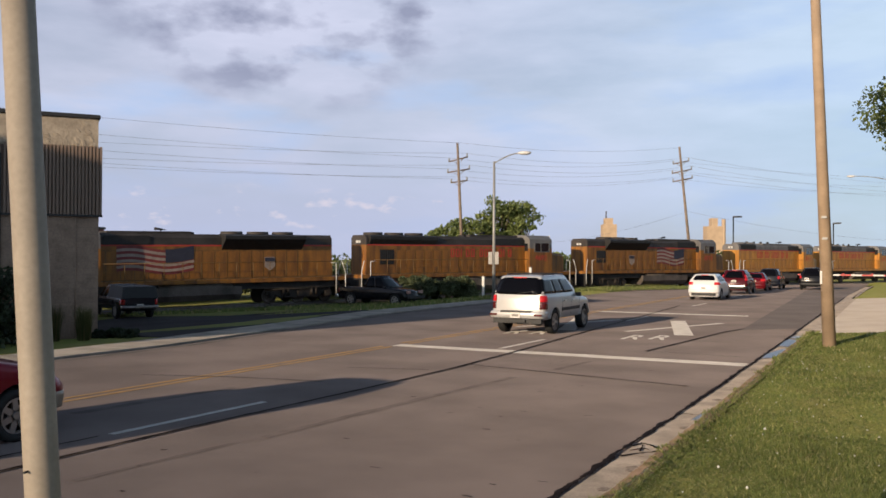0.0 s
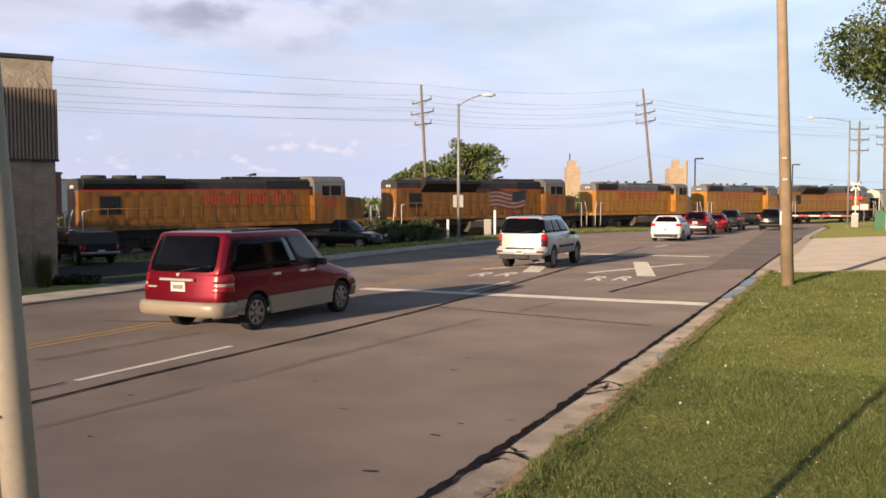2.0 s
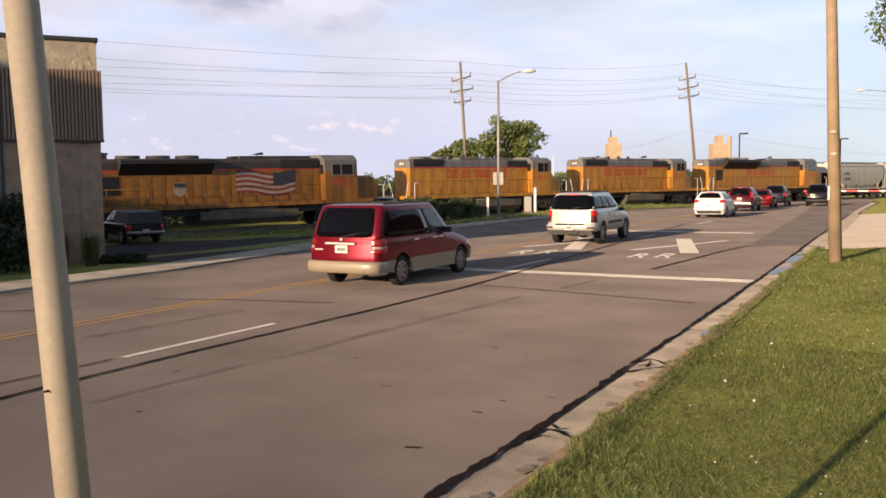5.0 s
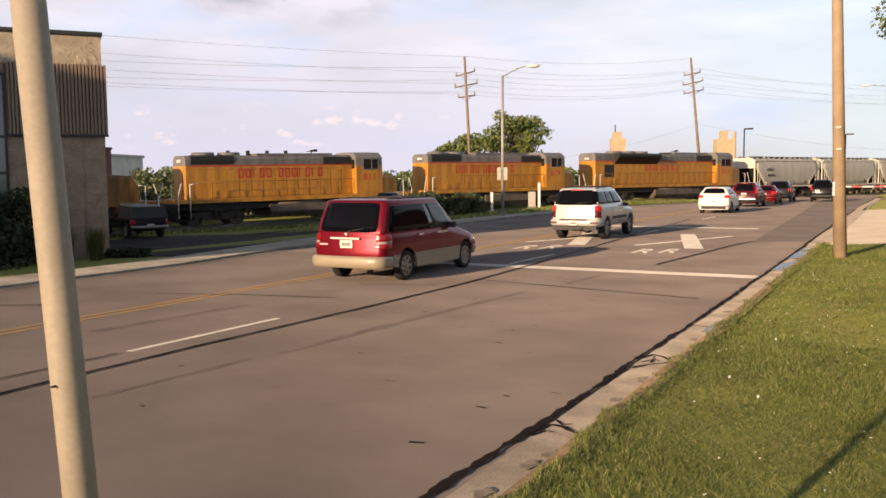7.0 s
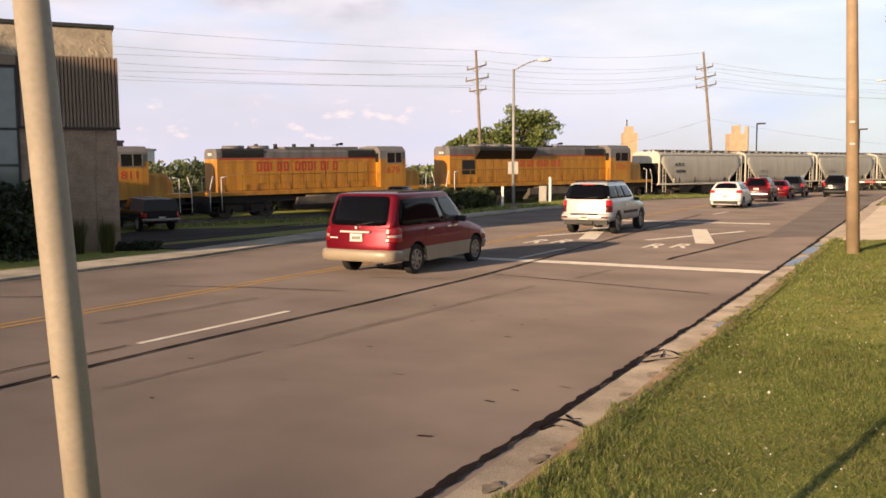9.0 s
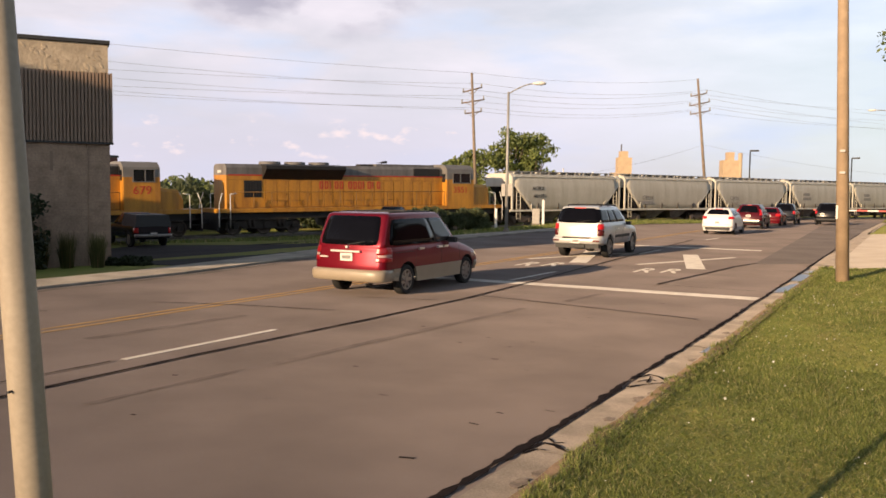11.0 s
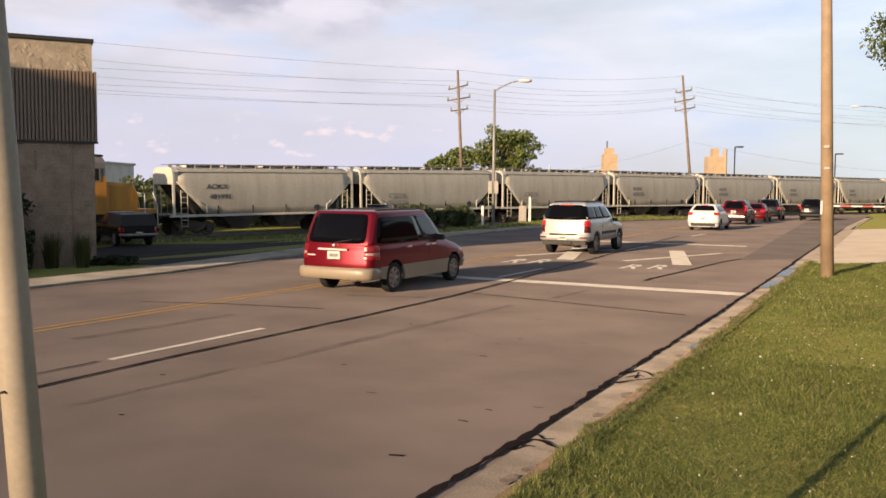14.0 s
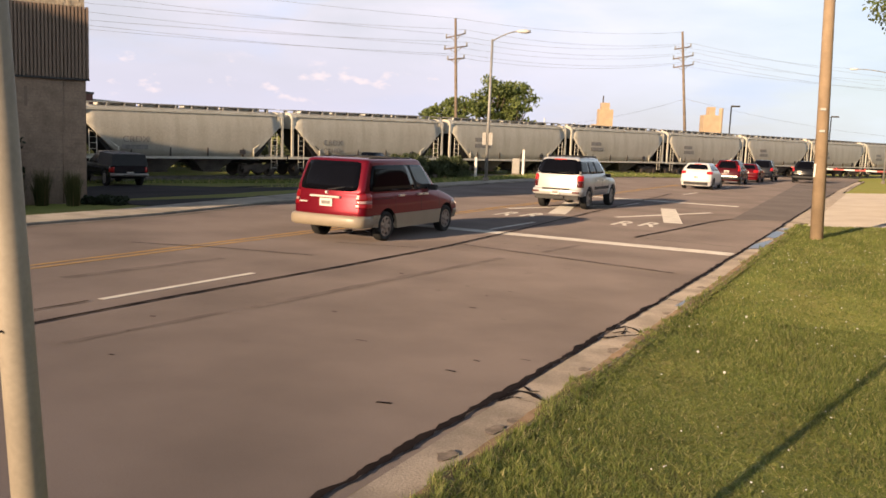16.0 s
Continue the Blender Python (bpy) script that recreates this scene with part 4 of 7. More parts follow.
    box(bm, cab0, -w, 1.66, cab1, w, 3.55)
    part("cab", soften(bm, 0.05, 2), yel, root, "yellow crew cab")
    bm = bm_new()
    prism(bm, [(-w, 3.55), (w, 3.55), (w * 0.98, ct - 0.35), (w * 0.72, ct - 0.05), (0, ct), (-w * 0.72, ct - 0.05), (-w * 0.98, ct - 0.35)], 'x', cab0, cab1)
    part("cab_roof", bm, (M_LIGHTGREY if not old or style == "sd70m" else M_GREY), root, "grey cab roof")
    for s in (-1, 1):
        win = part("cab_window", soften(box(bm_new(), cab0 + 0.55, min(s * (w - 0.02), s * (w + 0.02)), 3.3, cab1 - 0.35, max(s * (w - 0.02), s * (w + 0.02)), 3.98), 0.02, 1), M_GLASS_D, root, "dark cab side window")
        fr = bm_new()
        for a, b in (((cab0 + 0.5, 3.26), (cab1 - 0.3, 3.31)), ((cab0 + 0.5, 3.97), (cab1 - 0.3, 4.02)), ((cab0 + 0.5, 3.3), (cab0 + 0.57, 4.0)), ((cab1 - 0.37, 3.3), (cab1 - 0.3, 4.0)), ((cab0 + 1.2, 3.3), (cab0 + 1.26, 4.0))):
            box(fr, a[0], min(s * w, s * (w + 0.035)), a[1], b[0], max(s * w, s * (w + 0.035)), b[1])
        part("window_frame", fr, M_LIGHTGREY, win)
    for k in (-0.75, 0.75):
        part("rear_window", box(bm_new(), cab0 - 0.02, k * 1.5 - 0.18, 3.35, cab0 + 0.01, k * 1.5 + 0.18, 3.95), M_GLASS_D, root)
    nz = 3.25 if six else 2.95
    bm = bm_new()
    ring = lambda x, wd, z: [(x, -wd, 1.66), (x, wd, 1.66), (x, wd, z - 0.2), (x, wd - 0.2, z), (x, -wd + 0.2, z), (x, -wd, z - 0.2)]
    loft(bm, [ring(cab1, w - 0.12, nz), ring(nose1 - 0.35, w - 0.3, nz - 0.12), ring(nose1, w - 0.55, nz - 0.55)], smooth=False)
    part("nose", bm, yel, root, "yellow low nose")
    # handrails
    handrail(root, x0 + 0.3, cab0 - 0.2, -1.46, 1.66, 2.68, 14 if six else 11, M_STAN)
    handrail(root, x0 + 0.3, cab0 - 0.2, 1.46, 1.66, 2.68, 14 if six else 11, M_STAN)
    # painted number, name, flag
    if number:
        writing("number", number, 0.62 if six else 0.66, M_RED, root, pose((cab0 + cab1) / 2, -w - 0.008, 2.78, 90, 0, 0), wide=1.1)
    if flag:
        fx, fz, fw, fh = (-4.3, 2.15, 4.6, 1.45) if turned else (-0.6, 2.15, 4.1, 1.45)
        flip = pose(0, 0, 0, 0, 0, 180 if turned else 0)
        sx = 9.6 if turned else 0.0
        for i in range(9):
            bm = bm_new()
            prev = None
            for k in range(17):
                u = k / 16
                zz = fz + fh * (i / 9) + 0.14 * math.sin(u * 6.3 + 0.6)
                pr = [bm.verts.new((fx + fw * u, -0.978, zz)), bm.verts.new((fx + fw * u, -0.978, zz + fh / 9))]
                if prev:
                    bm.faces.new((prev[0], pr[0], pr[1], prev[1]))
                prev = pr
            part("flag_stripe", bm, M_STRIPES_R if i % 2 == 0 else M_STRIPES_W, root, at=flip)
        bm = bm_new()
        prev = None
        for k in range(9):
            u = k / 8
            zz = fz + fh * 0.47 + 0.14 * math.sin((0.62 + 0.38 * u) * 6.3 + 0.6)
            pr = [bm.verts.new((fx + fw * (0.62 + 0.38 * u), -0.984, zz)), bm.verts.new((fx + fw * (0.62 + 0.38 * u), -0.984, zz + fh * 0.56))]
            if prev:
                bm.faces.new((prev[0], pr[0], pr[1], prev[1]))
            prev = pr
        part("flag_canton", bm, M_BLUE, root, at=flip)
        bm = bm_new()
        prism(bm, [(sx - 4.6, 3.0), (sx - 3.85, 3.0), (sx - 3.85, 2.4), (sx - 4.22, 2.12), (sx - 4.6, 2.4)], 'y', -0.982, -0.972)
        part("shield", bm, M_STRIPES_W, root, "painted shield emblem", at=flip)
        part("shield_top", box(bm_new(), sx - 4.58, -0.988, 2.72, sx - 3.87, -0.98, 2.96), M_BLUE, root, at=flip)
    else:
        letter_blocks(root, name_x, 2.88, name_size, 12, 5, -0.975, M_RED)
    return root


def _steps():
    bm = bm_new()
    for i in range(4):
        box(bm, -0.32, -0.12, 0.38 + i * 0.34, 0.32, 0.12, 0.42 + i * 0.34)
    for k in (-0.33, 0.31):
        box(bm, k, -0.1, 0.36, k + 0.03, 0.1, 1.5)
    return bm


def hopper():
    """A covered hopper car with bowed sides, sloped ends and two discharge bays."""
    root = thing("hopper_car", on_track(0), "grey covered hopper car with cream end frames", "railcar", "hopper cars of the train")
    e = 6.15
    zs = [(1.22, 1.46), (1.7, 1.56), (2.4, 1.61), (3.1, 1.61), (3.7, 1.55), (4.08, 1.42), (4.22, 1.38), (4.36, 1.05), (4.44, 0.0)]

    def ring(x):
        zb = 1.22 if abs(x) <= 4.25 else 1.22 + (abs(x) - 4.25) / (e - 4.25) * 2.05
        left = [(x, -float(np.interp(max(z, zb), [q[0] for q in zs], [q[1] for q in zs])), max(z, zb)) for z, y in zs]
        right = [(x, -p[1], p[2]) for p in left[:-1]][::-1]
        return left + right
    bm = loft(bm_new(), [ring(x) for x in (-e, -5.6, -5.0, -4.6, -4.25, -2, 0, 2, 4.25, 4.6, 5.0, 5.6, e)])
    part("body", bm, M_HOP, root, "bowed grey steel body")
    for s in (-1, 1):
        bm = bm_new()
        prism(bm, [(-6.75, 1.08), (6.75, 1.08), (6.75, 1.24), (-6.75, 1.24)], 'y', min(s * 1.5, s * 1.62), max(s * 1.5, s * 1.62))
        part("side_sill", soften(bm, 0.015, 1), M_HOP_SUNLIT, root, "cream side sill")
        bm = bm_new()
        prism(bm, [(-e, 4.10), (e, 4.10), (e, 4.24), (-e, 4.24)], 'y', min(s * 1.36, s * 1.5), max(s * 1.36, s * 1.5))
        part("roof_rail", soften(bm, 0.015, 1), M_HOP_SUNLIT, root)
        for x in (-3.6, -1.2, 1.2, 3.6):
            part("rib", box(bm_new(), x - 0.04, min(s * 1.48, s * 1.58), 1.24, x + 0.04, max(s * 1.48, s * 1.58), 1.82), M_BROWN, root)
    # ends: rounded cap, posts, diagonal, ladder, platform
    for s in (-1, 1):
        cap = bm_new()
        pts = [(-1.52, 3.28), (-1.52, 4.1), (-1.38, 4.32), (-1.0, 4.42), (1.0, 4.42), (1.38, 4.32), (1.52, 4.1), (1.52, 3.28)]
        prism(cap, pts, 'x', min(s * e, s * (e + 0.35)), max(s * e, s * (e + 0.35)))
        part("end_cap", soften(cap, 0.04, 1), M_HOP_SUNLIT, root, "end cap in cream, lightened as if sunlit")
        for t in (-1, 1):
            part("corner_post", soften(box(bm_new(), min(s * (e + 0.22), s * (e + 0.36)), min(t * 1.44, t * 1.56), 1.2, max(s * (e + 0.22), s * (e + 0.36)), max(t * 1.44, t * 1.56), 4.1), 0.015, 1), M_HOP_SUNLIT, root, "cream corner post")
            bm = bm_new()
            tube(bm, (s * 4.35, t * 1.56, 1.75), (s * (e + 0.2), t * 1.5, 3.5), 0.05, seg=6)
            tube(bm, (s * 4.35, t * 1.56, 1.24), (s * 4.35, t * 1.56, 1.85), 0.05, seg=6)
            part("end_brace", bm, M_HOP_SUNLIT, root)
            bm = bm_new()
            for k in (0.0, 0.42):
                tube(bm, (s * (e - 0.55 + k), t * 1.58, 0.5), (s * (e - 0.55 + k), t * 1.58, 2.9), 0.028, seg=6)
            for r in range(7):
                tube(bm, (s * (e - 0.55), t * 1.58, 0.6 + r * 0.36), (s * (e - 0.13), t * 1.58, 0.6 + r * 0.36), 0.02, seg=6)
            part("ladder", bm, M_HOP_SUNLIT, root, "cream steel ladder")
        part("end_platform", box(bm_new(), min(s * 5.2, s * 6.7), -1.45, 1.05, max(s * 5.2, s * 6.7), 1.45, 1.12), M_DARK, root)
        part("slope_sheet", prism(bm_new(), [(s * 4.3, 1.2), (s * 4.7, 1.2), (s * 6.2, 3.25), (s * 6.05, 3.25)], 'y', -1.42, 1.42), M_DARK, root)
        part("coupler", soften(box(bm_new(), min(s * 6.2, s * 6.83), -0.15, 0.75, max(s * 6.2, s * 6.83), 0.15, 1.02), 0.04, 1), M_DARK, root)
        part("brake_wheel", tube(bm_new(), (s * 6.6, 0.5, 2.2), (s * 6.63, 0.5, 2.2), 0.28, seg=14), M_BROWN, root) if s < 0 else None
        truck(root, s * 4.95, "car")
    # discharge bays
    for x in (-1.75, 1.75):
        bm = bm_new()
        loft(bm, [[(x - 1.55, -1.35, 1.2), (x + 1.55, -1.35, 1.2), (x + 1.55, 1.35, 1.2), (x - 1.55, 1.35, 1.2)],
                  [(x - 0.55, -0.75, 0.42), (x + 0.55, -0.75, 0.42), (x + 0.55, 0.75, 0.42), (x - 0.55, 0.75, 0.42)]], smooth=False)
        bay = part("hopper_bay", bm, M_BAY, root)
        part("outlet_gate", box(bm_new(), x - 0.62, -0.95, 0.33, x + 0.62, 0.95, 0.42), M_BROWN, bay)
    part("centre_sill", box(bm_new(), -6.2, -0.28, 0.86, 6.2, 0.28, 1.18), M_DARK, root)
    # roof hatch and running boards
    for t in (-0.62, 0.62):
        bm = bm_new()
        box(bm, -e - 0.2, t - 0.2, 4.60, e + 0.2, t + 0.2, 4.64)
        for i in range(12):
            x = -e + 0.4 + i * (2 * e - 0.8) / 11
            box(bm, x - 0.04, t - 0.2, 4.30, x + 0.04, t + 0.2, 4.60)
        part("running_board", bm, M_GALV, root)
    for i in range(4):
        part("hatch", soften(box(bm_new(), -5.1 + i * 2.65, -0.38, 4.42, -2.85 + i * 2.65, 0.38, 4.58), 0.03, 1), M_HOP_SUNLIT, root)
    part("placard", box(bm_new(), 3.35, -1.6, 1.42, 3.75, -1.575, 1.72), M_INK, root)
    # a low car: all above the sill is drawn in to its true height
    for ob in root.children:
        if ob.name.startswith("truck"):
            ob.location.x *= 0.96
        for v in ob.data.vertices if ob.type == 'MESH' and not ob.name.startswith("truck") else ():
            v.co.x *= 0.96
            if v.co.z > 1.0:
                v.co.z = 1.07 + (v.co.z - 1.0) * 0.885
    return root


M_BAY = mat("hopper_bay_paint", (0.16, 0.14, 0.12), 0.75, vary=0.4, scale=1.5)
track()
SPEED = 8.42
TRAIN = []            # (thing, place along the track at 0 s, turn)
for length, style, number, flag, at_s, nx, size, faded, label in (
        (22.6, "ace", "", True, 20.9, 0, 0, False, "yellow and grey diesel locomotive with a painted flag"),
        (22.5, "sd70m", "4692", False, 43.6, -2.4, 0.62, False, "yellow and grey diesel locomotive with three roof fans"),
        (22.8, "ace", "8713", True, 66.4, 0, 0, False, "grimy yellow diesel locomotive with a waving flag painted on"),
        (18.1, "gp", "811", False, 86.9, -4.4, 0.60, False, "short yellow four-axle diesel locomotive with a low nose"),
        (17.9, "gp", "679", False, 104.9, -5.05, 0.58, True, "short yellow four-axle diesel locomotive, grimy roof"),
        (24.0, "sd90", "3551", False, 125.8, -4.2, 0.48, True, "long yellow diesel locomotive with wide black radiators")):
    TRAIN.append((locomotive(length, style, number, flag, nx, size, faded, label, not number), at_s, 0 if number else 180))
CAR = 13.1
first = hopper()
cars = [first] + [copy_thing(first, on_track(0)) for _ in range(10)]
for i, c in enumerate(cars):
    TRAIN.append((c, 137.85 + CAR * (i + 0.5), 0))
    if i == 0:
        writing("reporting_mark", "AOKX", 0.44, M_INK, c, pose(-3.5, -1.636, 2.93, 90, 0, 0), wide=1.1)
        writing("reporting_mark", "481991", 0.44, M_INK, c, pose(-3.3, -1.636, 2.32, 90, 0, 0), wide=1.1)
    elif i in (1, 2):
        writing("reporting_mark", "CRDX", 0.5, M_FADED, c, pose(-3.2, -1.632, 2.22, 90, 0, 0), wide=1.1)
        part("car_number", box(bm_new(), -4.0, -1.622, 1.66, -2.5, -1.6, 1.92), M_FADED, c, "faded stencilled number") if i == 1 else writing("car_number", "23180", 0.45, M_FADED, c, pose(-3.25, -1.622, 1.70, 90, 0, 0), wide=1.1)
    else:
        bm = bm_new()
        for r, wd in ((2.55, 1.25), (2.1, 1.6)):
            box(bm, -3.8, -1.63, r, -3.8 + wd, -1.605, r + 0.3)
        part("car_number", bm, M_FADED, c, "faded stencilled lettering")
    tagged(c, ("grey covered hopper car with black stencilled reporting marks", "pale grey covered hopper car, faded lettering", "dusty grey covered hopper car with cream ladders")[0 if i == 0 else 1 + i % 2])


# ---- road vehicles: y = 0 at the rear bumper, the nose towards +y, z = 0 on the road ----
M_RIM = mat("alloy_rim", (0.36, 0.345, 0.33), 0.35, metal=0.7, vary=0.1, scale=6)
M_CHROME = mat("chrome_trim", (0.80, 0.78, 0.75), 0.32, metal=0.75, vary=0.05)
M_TAIL = mat("red_tail_lens", (0.42, 0.012, 0.012), 0.2, vary=0.1, coat=0.5)
M_BRAKE = mat("lit_brake_lens", (0.55, 0.010, 0.014), 0.3, vary=0.4, scale=9, glow=0.22)
M_CLEAR = mat("clear_lamp_lens", (0.46, 0.28, 0.26), 0.15, vary=0.15, coat=0.5)
M_DULLRED = mat("dull_red_lens", (0.10, 0.010, 0.010), 0.25, vary=0.3, scale=10, coat=0.4)
M_SIGNAL = mat("lit_signal_lens", (0.6, 0.02, 0.02), 0.3, vary=0.1, glow=1.6)
M_PLATE = mat("plate_white", (0.68, 0.64, 0.60), 0.5, vary=0.15, scale=20)
M_TRIM = mat("black_plastic", (0.02, 0.02, 0.021), 0.6, vary=0.2, scale=6)
M_WINE = mat("red_car_paint", (0.17, 0.004, 0.015), 0.32, metal=0.4, vary=0.08, scale=0.8, coat=0.3, spec=0.25)
M_VANLAMP = mat("red_van_lens", (0.26, 0.004, 0.008), 0.3, vary=0.4, scale=11, coat=0.2, glow=0.16)
M_CHAMP = mat("champagne_cladding", (0.32, 0.26, 0.19), 0.4, vary=0.08, scale=2, coat=0.3)
M_WHITE = mat("white_car_paint", (0.74, 0.72, 0.70), 0.3, vary=0.06, scale=1, coat=0.6)
M_PEARL = mat("silver_white_paint", (0.56, 0.545, 0.53), 0.3, metal=0.15, vary=0.06, scale=1, coat=0.6)
M_BLACKP = mat("black_car_paint", (0.010, 0.010, 0.012), 0.2, vary=0.1, scale=1, coat=0.1, spec=0.25)
M_NAVY = mat("dark_blue_paint", (0.012, 0.013, 0.019), 0.22, vary=0.1, scale=1, coat=0.1, spec=0.25)
M_DEEPWINE = mat("deep_red_paint", (0.075, 0.004, 0.008), 0.25, vary=0.1, scale=1, coat=0.2, spec=0.25)
M_RUBY = mat("bright_red_paint", (0.13, 0.005, 0.010), 0.25, vary=0.08, scale=1, coat=0.15, spec=0.25)
M_TINT = mat("tinted_glass", (0.004, 0.004, 0.006), 0.05, vary=0.08, spec=0.12)
M_TINT2 = mat("clear_side_glass", (0.045, 0.05, 0.052), 0.08, vary=0.08, spec=0.3)


def car_wheel(root, r, width, spokes=6, rim=None):
    """Wheel with tyre, dish, spokes and hub; the outer face looks to +x."""
    tyre = bm_new()
    n = 28
    prof = [(r * 0.66, width * 0.42), (r * 0.9, width * 0.5), (r * 0.985, width * 0.4), (r, 0.0), (r * 0.985, -width * 0.4), (r * 0.9, -width * 0.5), (r * 0.66, -width * 0.42)]
    vs = [[tyre.verts.new((q, p * math.cos(2 * math.pi * i / n), p * math.sin(2 * math.pi * i / n))) for p, q in prof] for i in range(n)]
    for i in range(n):
        for k in range(len(prof)):
            f = tyre.faces.new((vs[i][k], vs[i][(k + 1) % len(prof)], vs[(i + 1) % n][(k + 1) % len(prof)], vs[(i + 1) % n][k]))
            f.smooth = True
    tyre_me = mesh_from("tyre", tyre, M_BLACK_RUBBER)
    bm = bm_new()
    tube(bm, (-0.02, 0, 0), (0.0, 0, 0), r * 0.66, seg=24)
    dish = mesh_from("brake_disc", bm, M_TRIM)
    bm = bm_new()
    for i in range(spokes):
        a = 2 * math.pi * i / spokes
        c, s = math.cos(a), math.sin(a)
        wd = r * 0.14
        q = [(0.03, r * 0.1, -wd), (0.03, r * 0.62, -wd * 0.75), (0.03, r * 0.62, wd * 0.75), (0.03, r * 0.1, wd)]
        lo = [bm.verts.new((width * 0.2, y * c - z * s, y * s + z * c)) for _, y, z in q]
        hi = [bm.verts.new((width * 0.2 + 0.035, y * c - z * s, y * s + z * c)) for _, y, z in q]
        bm.faces.new(hi)
        bm.faces.new(lo[::-1])
        for k in range(4):
            bm.faces.new((lo[k], lo[(k + 1) % 4], hi[(k + 1) % 4], hi[k]))
    tube(bm, (width * 0.2, 0, 0), (width * 0.2 + 0.05, 0, 0), r * 0.16, seg=14)
    ring = [[], []]
    for rr, k in ((r * 0.60, 0), (r * 0.68, 1)):
        ring[k] = [[bm.verts.new((x, rr * math.cos(2 * math.pi * i / 28), rr * math.sin(2 * math.pi * i / 28))) for i in range(28)] for x in (width * 0.12, width * 0.44)]
    for i in range(28):
        j = (i + 1) % 28
        bm.faces.new((ring[0][0][i], ring[0][0][j], ring[0][1][j], ring[0][1][i]))
        bm.faces.new((ring[0][1][i], ring[0][1][j], ring[1][1][j], ring[1][1][i]))
        bm.faces.new((ring[1][0][i], ring[1][0][j], ring[1][1][j], ring[1][1][i]))
    rim_me = mesh_from("rim", bm, rim or M_RIM)
    return tyre_me, dish, rim_me


def arch(yc, zc, r, z0, n=10):
    """Points over a wheel opening, from back to front, ending on z0."""
    a0 = math.asin(max(-1, min(1, (z0 - zc) / r)))
    return [(yc - r * math.cos(a), zc + r * math.sin(a)) for a in [a0 + (math.pi - 2 * a0) * i / n for i in range(n + 1)]]


class Form:
    """The skin of a car as level slices: how far it reaches back, forward and out at each height."""

    def __init__(self, outline, half, sill, gh, rounding):
        k = max(range(len(outline) - 1), key=lambda i: outline[i + 1][0] - outline[i][0])
        self.rear, self.front = outline[:k + 1], outline[k + 1:][::-1]
        (self.b0, self.b1), (self.t0, self.t1), self.zb, self.zt, self.tw = gh
        self.half, self.sill, self.rounding = half, sill, rounding
        self.ze = self.zt - 0.09

    def back(self, z):
        if z <= self.zb:
            f = lambda q: float(np.interp(q, [p[1] for p in self.rear], [p[0] for p in self.rear]))
            return sum(f(min(z + d, self.zb)) for d in (-0.06, -0.03, 0, 0.03, 0.06)) / 5
        u = (z - self.zb) / (self.zt - self.zb)
        return self.b0 + (self.t0 - self.b0) * u ** 1.15

    def fore(self, z):
        if z <= self.zb:
            f = lambda q: float(np.interp(q, [p[1] for p in self.front], [p[0] for p in self.front]))
            return sum(f(min(z + d, self.zb)) for d in (-0.05, -0.025, 0, 0.025, 0.05)) / 5
        u = (z - self.zb) / (self.zt - self.zb)
        return self.b1 + (self.t1 - self.b1) * u ** 1.12

    def wide(self, z):
        h, s = self.half, self.sill
        if z <= self.zb:
            return float(np.interp(z, (s, s + 0.08, s + 0.22, (s + self.zb) / 2 + 0.08, self.zb - 0.05, self.zb), (h - 0.07, h - 0.03, h - 0.006, h, h - 0.02, h - 0.045)))
        u = (z - self.zb) / (self.ze - self.zb)
        return h - 0.045 + (self.tw - h + 0.045) * u ** 1.25

    def bends(self, z):
        """Corner radius and bow of the tail, then of the nose."""
        q = self.rounding
        u = step(self.zb - 0.12, self.zb + 0.12, z)
        return (0.17 + (0.09 * q - 0.17) * u, 0.06 - 0.01 * u, 0.32 - 0.18 * u, 0.20 - 0.06 * u)

    def out(self, y, z):
        """Half-width of the skin at y, z."""
        w, (rr, br, rf, bf) = self.wide(z), self.bends(z)
        yb, yf = self.back(z), self.fore(z)
        w -= 0.05 * step(yf - 1.3, yf, y) + 0.02 * (1 - step(yb, yb + 0.9, y))
        for d, r in ((y - yb - br, rr), (yf - bf - y, rf)):
            if d < r:
                d = max(0.0, d)
                w -= r - math.sqrt(max(0.0, r * r - (r - d) ** 2))
        return w

    def tail_y(self, x, z):
        rr, br = self.bends(z)[:2]
        flat = self.wide(z) - 0.02 - rr
        return self.back(z) + br * min(1.0, abs(x) / flat) ** 2

    def ring(self, z, inset=0.0):
        rr, br, rf, bf = self.bends(z)
        yb, yf = self.back(z) + br, self.fore(z) - bf
        ys = [yb + rr * (1 - math.cos(radians(15 * i))) for i in range(6)]
        ye = [yf - rf * (1 - math.cos(radians(15 * i))) for i in range(6)][::-1]
        a, b = yb + rr, yf - rf
        ys += [a + (b - a) * i / 13 for i in range(14)] + ye
        side = [(self.out(y, z), y) for y in ys]
        xe, xf = side[0][0], side[-1][0]
        nose = [(xf * k, yf + bf * (1 - k * k)) for k in (0.75, 0.5, 0.25, 0, -0.25, -0.5, -0.75)]
        tail = [(xe * k, yb - br * (1 - k * k)) for k in (-0.75, -0.5, -0.25, 0, 0.25, 0.5, 0.75)]
        pts = side + nose + [(-x, y) for x, y in side[::-1]] + tail
        if inset:
            cy, ln = (yb + yf) / 2, (yf - yb) / 2 + 0.1
            pts = [(x * (1 - inset / self.tw), cy + (y - cy) * (1 - 1.15 * inset / ln)) for x, y in pts]
        return [(x, y) for x, y in pts]

